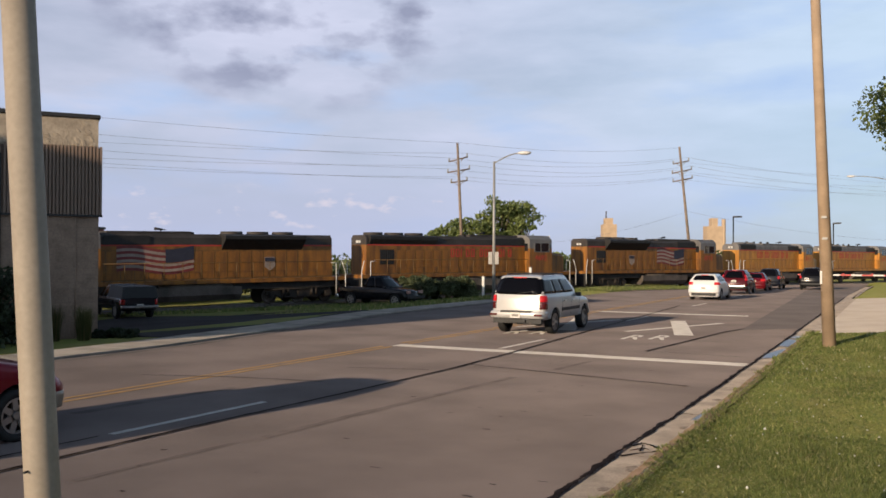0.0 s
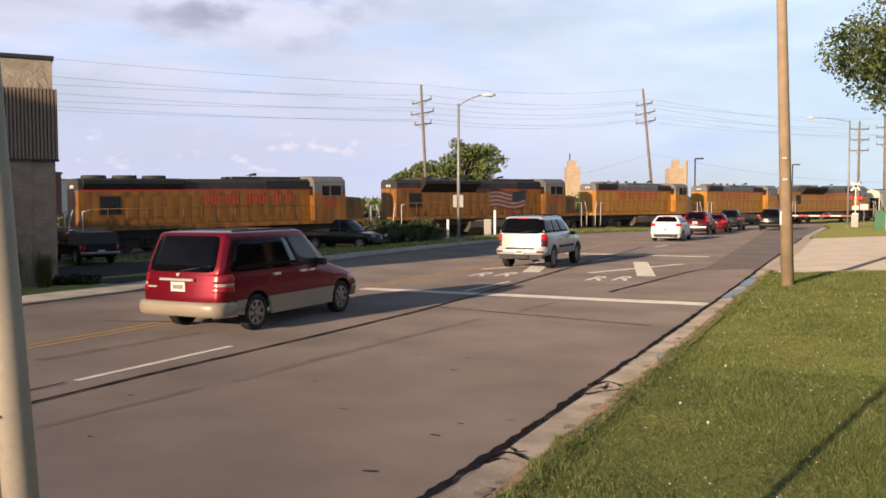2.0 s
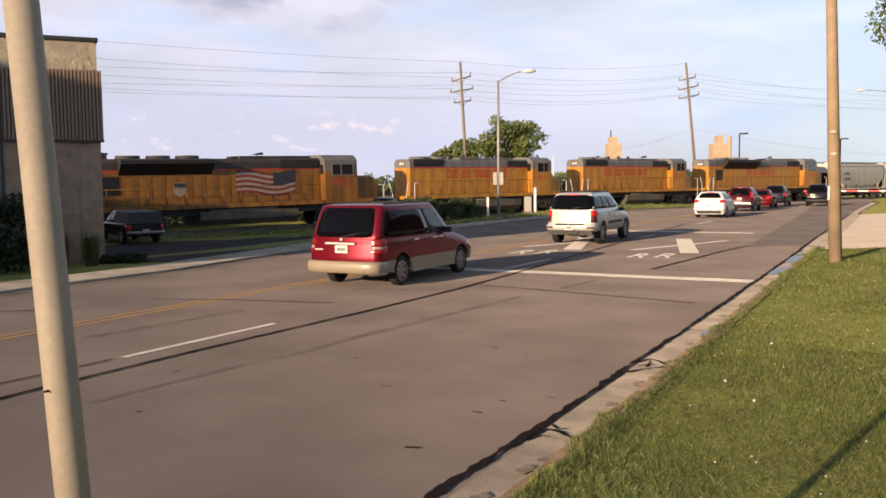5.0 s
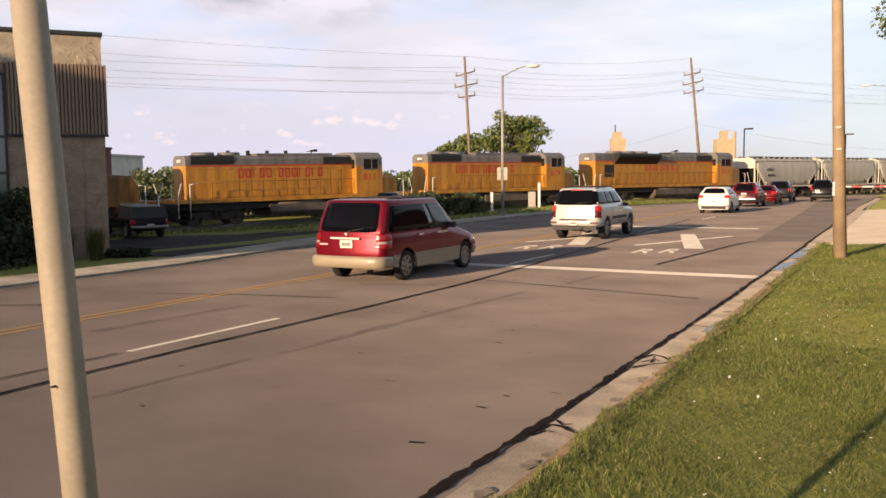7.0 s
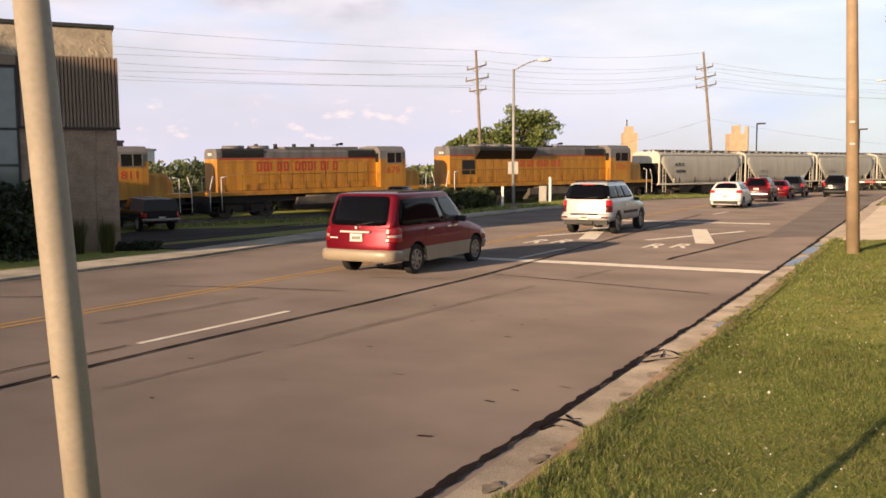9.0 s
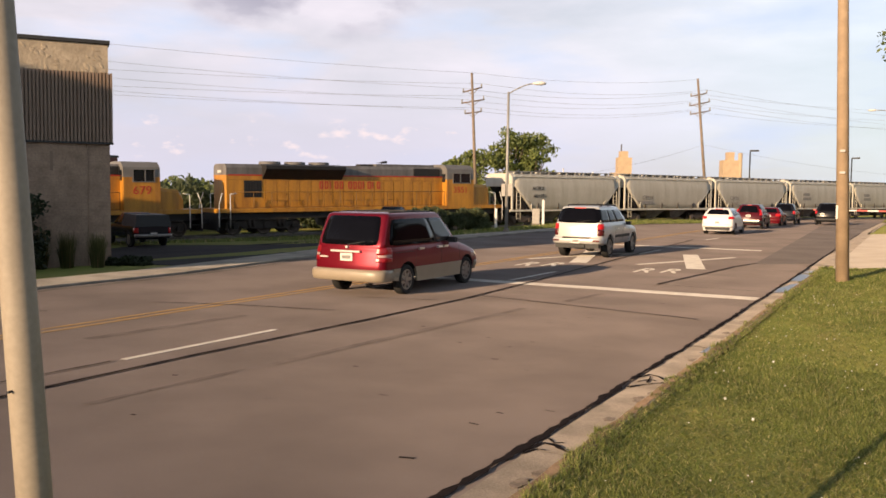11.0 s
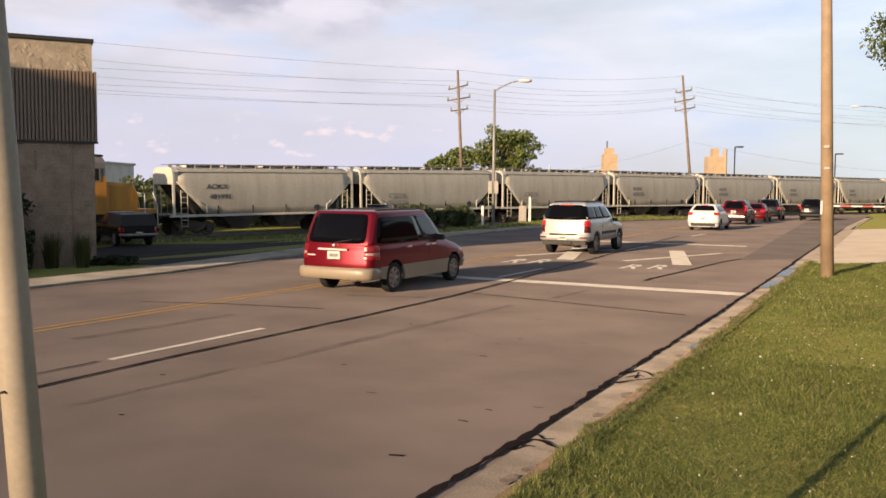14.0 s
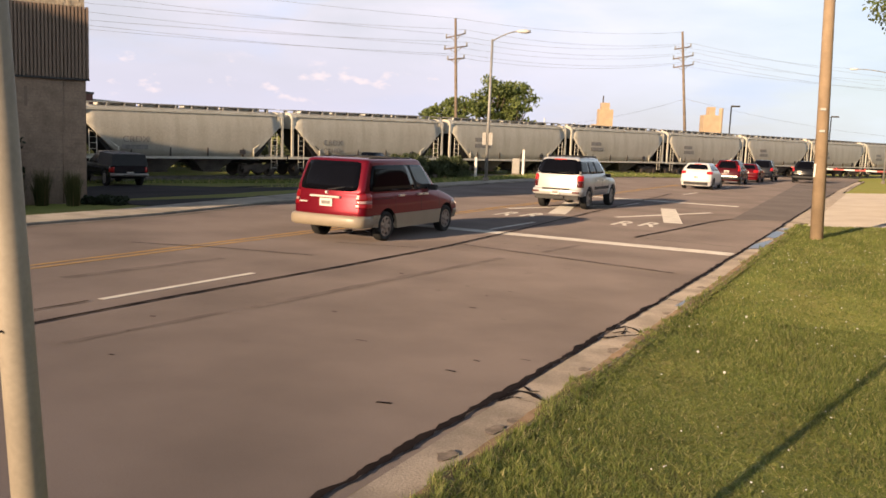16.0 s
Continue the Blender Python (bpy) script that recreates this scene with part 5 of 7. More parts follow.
    def skin(self):
        zs = [self.sill + (self.zb - self.sill) * i / 15 for i in range(16)] + [self.zb + 0.004 + (self.ze - self.zb - 0.004) * i / 9 for i in range(10)]
        rings = [[(x, y, z) for x, y in self.ring(z)] for z in zs]
        for inset, dz in ((0.012, 0.028), (0.04, 0.055), (0.09, 0.073), (0.17, 0.084), (0.32, 0.09)):
            rings.append([(x, y, self.ze + dz) for x, y in self.ring(self.ze, inset)])
        return loft(bm_new(), rings)

    def sheet(self, at, nu, nv, thick):
        """A thin curved plate; at(u, v) gives the outer point and its outward direction."""
        bm = bm_new()
        lay = []
        for d in (0.0, thick):
            g = []
            for j in range(nv + 1):
                row = []
                for i in range(nu + 1):
                    u, v = i / nu, j / nv
                    if i in (0, nu) and j in (0, nv):           # corners drawn in
                        u, v = u + (0.5 - u) * 0.35 / nu, v + (0.5 - v) * 0.35 / nv
                    p, n = at(u, v)
                    row.append(bm.verts.new(p - n * d))
                g.append(row)
            lay.append(g)
        for k, g in enumerate(lay):
            for j in range(nv):
                for i in range(nu):
                    q = (g[j][i], g[j][i + 1], g[j + 1][i + 1], g[j + 1][i])
                    bm.faces.new(q if k == 0 else q[::-1]).smooth = True
        edge = lambda g: g[0] + [r[-1] for r in g[1:]] + g[-1][-2::-1] + [r[0] for r in g[-2:0:-1]]
        a, b = edge(lay[0]), edge(lay[1])
        for i in range(len(a)):
            j = (i + 1) % len(a)
            bm.faces.new((a[i], b[i], b[j], a[j]))
        return bm

    def side_sheet(self, s, y_of, z0, z1, proud=0.005, nu=10, nv=5, thick=0.02):
        def at(u, v):
            z = z0 + (z1 - z0) * v
            y = y_of(u, z)
            return Vector((s * (self.out(y, z) + proud), y, z)), Vector((s, 0, 0))
        return self.sheet(at, nu, nv, thick)

    def end_sheet(self, u0, u1, z0, z1, proud=0.006, front=False):
        def at(u, v):
            z = z0 + (z1 - z0) * v
            rr, br, rf, bf = self.bends(z)
            flat = self.wide(z) - (0.05 + rf if front else 0.02 + rr)
            x = flat * (2 * (u0 + (u1 - u0) * u) - 1)
            k = (x / flat) ** 2
            y = self.fore(z) - bf * k + proud if front else self.back(z) + br * k - proud
            return Vector((x, y, z)), Vector((0, 1 if front else -1, 0))
        return self.sheet(at, 10, 5, 0.02)

    def wrap_sheet(self, s, inner, wrap, z0, z1, proud=0.012):
        """A plate round a rear corner, from x = inner to wrap metres along the side."""
        def at(u, v):
            z = z0 + (z1 - z0) * v
            rr, br = self.bends(z)[:2]
            yb = self.back(z) + br
            xe = self.out(yb, z)
            if u < 0.4:
                x = inner + (xe - inner) * u / 0.4
                return Vector((s * x, self.back(z) + br * (x / xe) ** 2 - proud, z)), Vector((0, -1, 0))
            if u < 0.75:
                a = radians(90 * (u - 0.4) / 0.35)
                y = yb + rr * (1 - math.cos(a))
                n = Vector((s * math.sin(a), -math.cos(a), 0))
                return Vector((s * self.out(y, z), y, z)) + n * proud, n
            y = yb + rr + wrap * (u - 0.75) / 0.25
            return Vector((s * (self.out(y, z) + proud), y, z)), Vector((s, 0, 0))
        return self.sheet(at, 20, 4, 0.03)


FORMS = {}


def cut_arches(me, axles, r, half):
    """Open the wheel arches in a body mesh; the wells are dark."""
    bm = bm_new()
    for yc in axles:
        for s in (-1, 1):
            tube(bm, (s * (half - 0.34), yc, r), (s * (half + 0.3), yc, r), r + 0.07, seg=36)
    bmesh.ops.recalc_face_normals(bm, faces=bm.faces)
    cm = bpy.data.meshes.new("cutter")
    bm.to_mesh(cm)
    bm.free()
    a, b = bpy.data.objects.new("blank", me), bpy.data.objects.new("cutter", cm)
    for o in (a, b):
        scene.collection.objects.link(o)
    cut = a.modifiers.new("arches", 'BOOLEAN')
    cut.operation, cut.solver, cut.object = 'DIFFERENCE', 'EXACT', b
    res = bpy.data.meshes.new_from_object(a.evaluated_get(bpy.context.evaluated_depsgraph_get()))
    for o in (a, b):
        bpy.data.objects.remove(o)
    res.materials.clear()
    for p in res.polygons:
        p.material_index = 0
        p.use_smooth = True
        for yc in axles:
            q = [math.hypot(res.vertices[i].co.y - yc, res.vertices[i].co.z - r) for i in p.vertices]
            c = math.hypot(p.center.y - yc, p.center.z - r)
            if max(q) < r + 0.075 and (c > r * 0.95 or abs(p.normal.x) > 0.9) and abs(p.center.x) < half - 0.012:
                p.material_index, p.use_smooth = 1, False
    return res


def vehicle(name, label, category, m, body, half, sill, outline, axles, r, gh, paint, side_panes, glass=None, rear_glass=(0.08, 0.12, 0.92, 0.92), spokes=6, tyre_width=0.21, rounding=1.0, group=""):
    """A car: outline is the body's upper edge from rear to nose as (y, z); gh: the cabin's (rear, front) at the belt, (rear, front) at the roof, belt z, roof z, roof half-width."""
    root = thing(name, m, label, category, group)
    glass = glass or M_TINT
    form = Form(outline, half, sill, gh, rounding)
    FORMS[root.name] = form
    skin = mesh_from("body", form.skin(), paint)
    me = cut_arches(skin, axles, r, half)
    me.materials.append(paint)
    me.materials.append(M_TRIM)
    bm = bm_new()
    bm.from_mesh(me)
    for e in bm.edges:
        e.smooth = len(e.link_faces) == 2 and e.calc_face_angle(0) < radians(38)
    bm.to_mesh(me)
    bm.free()
    ob = new("body", me)
    ob.parent = root
    tagged(ob, body)
    bm = bm_new()
    box(bm, -half + 0.36, outline[0][0] + 0.25, sill - 0.05, half - 0.36, outline[-1][0] - 0.35, sill + 0.1)
    part("underbody", bm, M_TRIM, root)
    zb, ht = form.zb, form.zt - form.zb
    u0, v0, u1, v1 = rear_glass
    part("rear_window", form.end_sheet(u0, u1, zb + v0 * ht, zb + v1 * ht - 0.05), glass, root, "dark rear window")
    part("windscreen", form.end_sheet(0.0, 1.0, zb + 0.03, form.ze - 0.04, front=True), M_TINT2, root)
    for s in (1, -1):
        fit_y = lambda a, b: (lambda u, z: form.back(z) + (form.fore(z) - form.back(z)) * (a + (b - a) * u))
        part("pillar_trim", form.side_sheet(s, fit_y(side_panes[0][0], side_panes[-1][1]), zb + 0.035, form.ze - 0.045, 0.003), M_TRIM, root)
        for a, b, clear in side_panes:
            part("side_window", form.side_sheet(s, fit_y(a, b), zb + 0.04, form.ze - 0.05, 0.007), M_TINT2 if clear else glass, root)
    # wheels
    tyre, dish, rim = car_wheel(root, r, tyre_width, spokes)
    wheels = []
    for yc in axles:
        for s in (1, -1):
            w = alike("wheel", dish, root, pose(s * (half - 0.12), yc, r, 0, 0, 0 if s > 0 else 180))
            alike("tyre", tyre, w, pose(0, 0, 0))
            alike("rim", rim, w, pose(0, 0, 0))
            wheels.append(w)
    return root, wheels


def bits(root, half, rear_y, lamps, plate_z, bumper, handles=(), mirror=None, rails=None, wiper=None, third=None, plate_y=None, plate_x=0.0):
    """Lamps, plate, bumpers, handles, mirrors and roof rails."""
    form = FORMS[root.name]
    for z0, z1, inner, wrap, material in lamps:
        for s in (-1, 1):
            part("tail_lamp", form.wrap_sheet(s, inner, wrap, z0, z1), material, root)
    if bumper:
        y0, y1, z0, z1, material, over = bumper
        bm = bm_new()
        ring = [(-half - over, y1), (-half - over + 0.005, y0 + 0.22), (-half + 0.04, y0 + 0.09), (-half + 0.17, y0 + 0.025), (-half * 0.6, y0), (half * 0.6, y0), (half - 0.17, y0 + 0.025), (half - 0.04, y0 + 0.09), (half + over - 0.005, y0 + 0.22), (half + over, y1)]
        hgt = z1 - z0
        lay = [(0.0, 0.975, 0.05), (0.12, 0.995, 0.015), (0.4, 1.0, 0.0), (0.75, 0.998, 0.002), (0.92, 0.985, 0.02), (1.0, 0.95, 0.06)]
        loft(bm, [[(px * kx, py + dy * (1 - step(y0, y1, py)), z0 + hgt * u) for px, py in ring] for u, kx, dy in lay])
        part("rear_bumper", crisp(bm, 60), material, root, "")
    py = (plate_y if plate_y is not None else form.tail_y(0.16, plate_z)) - 0.008
    pl = part("number_plate", box(bm_new(), plate_x - 0.16, py - 0.012, plate_z - 0.085, plate_x + 0.16, py + 0.01, plate_z + 0.085), M_PLATE, root, "white number plate")
    part("plate_bar", box(bm_new(), plate_x - 0.11, py - 0.016, plate_z - 0.04, plate_x + 0.11, py - 0.01, plate_z + 0.03), M_FADED, pl)
    for y, z in handles:
        for s in (-1, 1):
            part("door_handle", soften(box(bm_new(), min(s * (half - 0.03), s * (half + 0.03)), y, z, max(s * (half - 0.03), s * (half + 0.03)), y + 0.2, z + 0.045), 0.01, 1), M_CHROME, root)
    if mirror:
        for s in (-1, 1):
            part("mirror", soften(box(bm_new(), min(s * (half - 0.06), s * (half + 0.14)), mirror[0], mirror[1], max(s * (half - 0.06), s * (half + 0.14)), mirror[0] + 0.1, mirror[1] + 0.13), 0.045, 3), M_TRIM, root)
    if rails:
        y0, y1, z, x = rails
        for s in (-1, 1):
            bm = bm_new()
            tube(bm, (s * x, y0, z + 0.05), (s * x, y1, z + 0.05), 0.022)
            for k in (y0, (y0 + y1) / 2, y1):
                tube(bm, (s * x, k, z - 0.05), (s * x, k, z + 0.05), 0.022)
            part("roof_rail", bm, M_TRIM, root)
        for k in (0.25, 0.75):
            yk = y0 + (y1 - y0) * k
            part("roof_bar", tube(bm_new(), (-x, yk, z + 0.06), (x, yk, z + 0.06), 0.02), M_TRIM, root)
    if wiper:
        part("rear_wiper", tube(bm_new(), (0.0, form.tail_y(0, wiper[1]) - 0.015, wiper[1]), (0.42, form.tail_y(0.42, wiper[1] + 0.07) - 0.015, wiper[1] + 0.07), 0.012), M_TRIM, root)
    if third:
        part("high_brake_lamp", box(bm_new(), -third[2], form.tail_y(third[2], third[1]) - 0.02, third[1], third[2], form.tail_y(0, third[1]) + 0.04, third[1] + 0.035), M_BRAKE, root, "lit red brake lamp")


def minivan():
    half = 0.94
    root, wheels = vehicle("minivan", "dark red minivan with champagne lower cladding waiting in the lane", "minivan", pose(-10.75, 15.62, 0), "red painted body", half, 0.37,
                           [(0.04, 0.45), (0.0, 0.62), (0.05, 1.02), (0.1, 1.10), (3.74, 1.08), (4.34, 0.99), (4.84, 0.82), (5.03, 0.64), (5.06, 0.42)],
                           (1.06, 3.97), 0.335, ((0.07, 3.75), (0.38, 2.85), 1.07, 1.82, 0.825), M_WINE, ((0.075, 0.63, 0), (0.645, 0.90, 1)), rear_glass=(0.0, 0.06, 0.98, 0.97), spokes=7, rounding=1.2)
    form = FORMS[root.name]
    bits(root, half, 0.03, [(0.93, 1.08, 0.73, 0.15, M_VANLAMP), (0.865, 0.925, 0.75, 0.15, M_CLEAR), (0.77, 0.86, 0.73, 0.15, M_VANLAMP)], 0.86, (-0.09, 0.66, 0.345, 0.60, M_CHAMP, 0.015),
         handles=((1.55, 0.98), (2.42, 0.98), (2.70, 0.98)), mirror=(3.05, 1.08), rails=(0.75, 2.55, 1.77, 0.62), wiper=(0.09, 1.13))
    for s in (-1, 1):
        a, b = min(s * (half - 0.05), s * (half + 0.012)), max(s * (half - 0.05), s * (half + 0.012))
        back = [p for p in arch(1.06, 0.335, 0.405, 0.33) if p[1] <= 0.6]
        front = [p for p in arch(3.97, 0.335, 0.405, 0.33) if p[1] <= 0.6 and p[0] < 3.97]
        side = [p for p in back if p[0] > 1.06] + [(1.48, 0.27), (3.55, 0.27)] + front + [(3.65, 0.6), (1.38, 0.6)]
        part("cladding", soften(prism(bm_new(), side, 'x', a, b), 0.012, 1), M_CHAMP, root, "champagne lower cladding")
        part("cladding", prism(bm_new(), [(0.45, 0.36)] + [p for p in back if p[0] < 1.06] + [(0.75, 0.605), (0.45, 0.605)], 'x', a, b), M_CHAMP, root, "champagne lower cladding")
        for y in (1.42, 2.62, 3.55):
            part("door_seam", form.side_sheet(s, lambda u, z, y=y: y + 0.01 * u, 0.61, 1.04, 0.0015, 1, 8), M_TRIM, root)
        part("slide_rail", form.side_sheet(s, lambda u, z: 0.5 + 0.9 * u, 0.945, 0.96, 0.002, 8, 1), M_TRIM, root)
        part("front_wing_cladding", form.side_sheet(s, lambda u, z: 4.39 + 0.42 * u, 0.335, 0.56, 0.014, 8, 4), M_CHAMP, root)
        part("head_lamp", form.side_sheet(s, lambda u, z: 4.2 + 0.28 * u, 0.66, 0.80, 0.006, 6, 3), M_CLEAR, root)
    part("garnish", soften(box(bm_new(), -0.40, -0.012, 0.965, 0.36, 0.06, 1.005), 0.01, 1), M_CHROME, root, "chrome tailgate garnish")
    part("badge", tube(bm_new(), (0, 0.012, 1.075), (0, 0.10, 1.075), 0.03, seg=12), M_CHROME, root)
    part("badge_bar", box(bm_new(), -0.70, 0.03, 0.83, -0.5, 0.09, 0.86), M_CHROME, root)
    part("exhaust", tube(bm_new(), (0.5, 0.02, 0.27), (0.5, 0.3, 0.27), 0.025), M_TRIM, root)
    return root, wheels


def white_suv():
    half = 0.915
    root, wheels = vehicle("suv", "silver-white sport utility vehicle with tinted rear glass and lit brake lamps", "suv", pose(-10.42, 29.35, 0), "silver-white body", half, 0.47,
                           [(0.05, 0.5), (0.02, 0.75), (0.05, 1.12), (0.10, 1.25), (3.4, 1.23), (3.6, 1.17), (4.3, 1.10), (4.72, 1.0), (4.88, 0.8), (4.9, 0.5)],
                           (0.98, 3.86), 0.39, ((0.09, 3.42), (0.34, 2.72), 1.24, 1.84, 0.715), M_PEARL, ((0.025, 0.27, 0), (0.31, 0.50, 0), (0.55, 0.86, 0)), rear_glass=(0.0, 0.01, 1.0, 0.97), spokes=5, tyre_width=0.25, rounding=0.9)
    bits(root, half, 0.03, [(1.03, 1.22, 0.76, 0.05, M_BRAKE), (0.80, 1.025, 0.76, 0.05, M_DULLRED)], 0.62, (-0.1, 0.42, 0.52, 0.74, M_PEARL, 0.005), handles=((1.75, 1.0), (2.55, 1.0)), mirror=(3.0, 1.12),
         rails=(0.7, 2.5, 1.82, 0.6), wiper=(0.08, 1.27), third=(0.38, 1.755, 0.22), plate_y=-0.1)
    for s in (-1, 1):
        a, b = min(s * (half - 0.05), s * (half + 0.02)), max(s * (half - 0.05), s * (half + 0.02))
        part("side_moulding", soften(box(bm_new(), a, 1.6, 0.70, b, 3.3, 0.80), 0.01, 1), M_TRIM, root)
        for yc in (0.98, 3.86):       # dark wheel-arch lips
            lip = [(p[0], p[1]) for p in arch(yc, 0.39, 0.50, 0.5)] + [(p[0], p[1]) for p in arch(yc, 0.39, 0.455, 0.5)][::-1]
            part("arch_lip", prism(bm_new(), lip, 'x', a, b - 0.008 if s > 0 else b), M_PEARL, root)
        for y in (1.62, 2.5, 3.32):
            part("door_seam", FORMS[root.name].side_sheet(s, lambda u, z, y=y: y + 0.012 * u, 0.55, 1.1, 0.0015, 1, 8), M_TRIM, root)
        part("lamp_cover", soften(box(bm_new(), min(s * 0.62, s * 0.86), -0.115, 0.6, max(s * 0.62, s * 0.86), -0.06, 0.66), 0.01, 1), M_DULLRED, root)
    for s in (-1, 1):
        part("corner_glass", FORMS[root.name].wrap_sheet(s, 0.55, 0.02, 1.265, 1.73, 0.004), M_TINT, root, "dark glass round the rear corner")
    part("bumper_step", soften(box(bm_new(), -0.5, -0.11, 0.70, 0.5, 0.05, 0.755), 0.012, 1), M_TRIM, root)
    part("valance", soften(box(bm_new(), -0.8, 0.02, 0.36, 0.8, 0.3, 0.53), 0.03, 1), M_TRIM, root)
    part("spare_wheel", tube(bm_new(), (0, 0.75, 0.30), (0, 0.75, 0.5), 0.34, seg=18), M_BLACK_RUBBER, root)
    part("tow_hitch", box(bm_new(), -0.3, -0.06, 0.40, 0.3, 0.25, 0.48), M_TRIM, root)
    part("exhaust", tube(bm_new(), (0.45, 0.0, 0.36), (0.45, 0.4, 0.36), 0.035), M_BROWN, root)
    return root, wheels


def queue_cars():
    def z(x, y):
        return level(x, y)
    root, _ = vehicle("hatchback", "white hatchback car waiting with its brake lamps lit", "car", pose(-9.95, 51.75, z(-9.9, 53)), "white painted body", 0.9, 0.22,
                      [(0.04, 0.42), (0.0, 0.6), (0.05, 0.95), (0.12, 1.08), (3.0, 1.02), (3.7, 0.9), (4.15, 0.72), (4.3, 0.5), (4.3, 0.35)], (0.85, 3.5), 0.32,
                      ((0.12, 3.05), (0.52, 2.25), 1.07, 1.53, 0.64), M_WHITE, ((0.1, 0.38, 0), (0.42, 0.62, 0), (0.66, 0.86, 0)), rear_glass=(0.04, 0.2, 0.96, 0.93))
    bits(root, 0.9, 0.1, [(0.90, 1.06, 0.60, 0.22, M_BRAKE)], 0.72, (-0.05, 0.4, 0.42, 0.62, M_WHITE, 0.0), third=(0.72, 1.45, 0.2))
    part("bumper_insert", soften(box(bm_new(), -0.66, -0.075, 0.28, 0.66, 0.2, 0.44), 0.02, 1), M_TRIM, root)
    root, _ = vehicle("suv", "dark red crossover waiting in the queue of cars", "suv", pose(-9.95, 62.3, z(-9.9, 64)), "dark red body", 0.92, 0.3,
                      [(0.03, 0.5), (0.0, 0.7), (0.08, 1.0), (0.15, 1.08), (3.3, 1.05), (4.1, 0.98), (4.45, 0.8), (4.55, 0.45)], (0.9, 3.6), 0.345,
                      ((0.12, 3.3), (0.5, 2.4), 1.05, 1.68, 0.66), M_DEEPWINE, ((0.08, 0.32, 0), (0.36, 0.58, 0), (0.62, 0.84, 0)))
    bits(root, 0.92, 0.05, [(0.95, 1.35, 0.74, 0.15, M_BRAKE)], 0.9, (-0.06, 0.4, 0.36, 0.6, M_TRIM, 0.0), third=(0.5, 1.63, 0.15))
    part("bumper_strip", box(bm_new(), -0.75, -0.075, 0.55, 0.75, 0.0, 0.62), M_CHROME, root)
    root, _ = vehicle("sedan", "bright red sedan waiting in the queue of cars", "car", pose(-9.85, 71.0, z(-9.8, 72)), "red body", 0.88, 0.22,
                      [(0.03, 0.42), (0.0, 0.7), (0.08, 0.96), (0.5, 0.98), (3.2, 0.95), (4.2, 0.85), (4.55, 0.6), (4.6, 0.4)], (1.0, 3.7), 0.32,
                      ((0.5, 3.2), (1.25, 2.3), 0.97, 1.43, 0.58), M_RUBY, ((0.18, 0.42, 0), (0.46, 0.66, 0), (0.69, 0.86, 0)))
    bits(root, 0.88, 0.03, [(0.78, 0.96, 0.5, 0.15, M_BRAKE)], 0.78, (-0.04, 0.4, 0.36, 0.58, M_RUBY, 0.0))
    root, _ = vehicle("suv", "dark blue sport utility vehicle at the head of the queue", "suv", pose(-9.75, 79.0, z(-9.7, 81)), "dark blue body", 0.93, 0.32,
                      [(0.03, 0.5), (0.0, 0.7), (0.06, 1.05), (0.1, 1.12), (3.4, 1.1), (4.2, 1.03), (4.6, 0.85), (4.7, 0.45)], (0.95, 3.75), 0.36,
                      ((0.1, 3.4), (0.4, 2.5), 1.09, 1.78, 0.66), M_NAVY, ((0.06, 0.3, 0), (0.34, 0.56, 0), (0.6, 0.84, 0)))
    bits(root, 0.93, 0.05, [(0.9, 1.15, 0.72, 0.15, M_BRAKE)], 0.8, (-0.06, 0.4, 0.38, 0.62, M_NAVY, 0.0))
    root, _ = vehicle("suv", "black sport utility vehicle stopped before the crossing gate", "suv", pose(-6.35, 78.6, z(-6.3, 80)), "black body", 0.95, 0.34,
                      [(0.03, 0.5), (0.0, 0.75), (0.06, 1.08), (0.12, 1.15), (3.5, 1.13), (4.4, 1.06), (4.8, 0.85), (4.9, 0.45)], (1.0, 3.9), 0.38,
                      ((0.1, 3.5), (0.5, 2.6), 1.12, 1.86, 0.64), M_BLACKP, ((0.06, 0.3, 0), (0.34, 0.56, 0), (0.6, 0.84, 0)))
    bits(root, 0.95, 0.05, [(0.98, 1.2, 0.76, 0.15, M_BRAKE)], 0.95, (-0.08, 0.4, 0.4, 0.62, M_TRIM, 0.0), plate_x=-0.35)


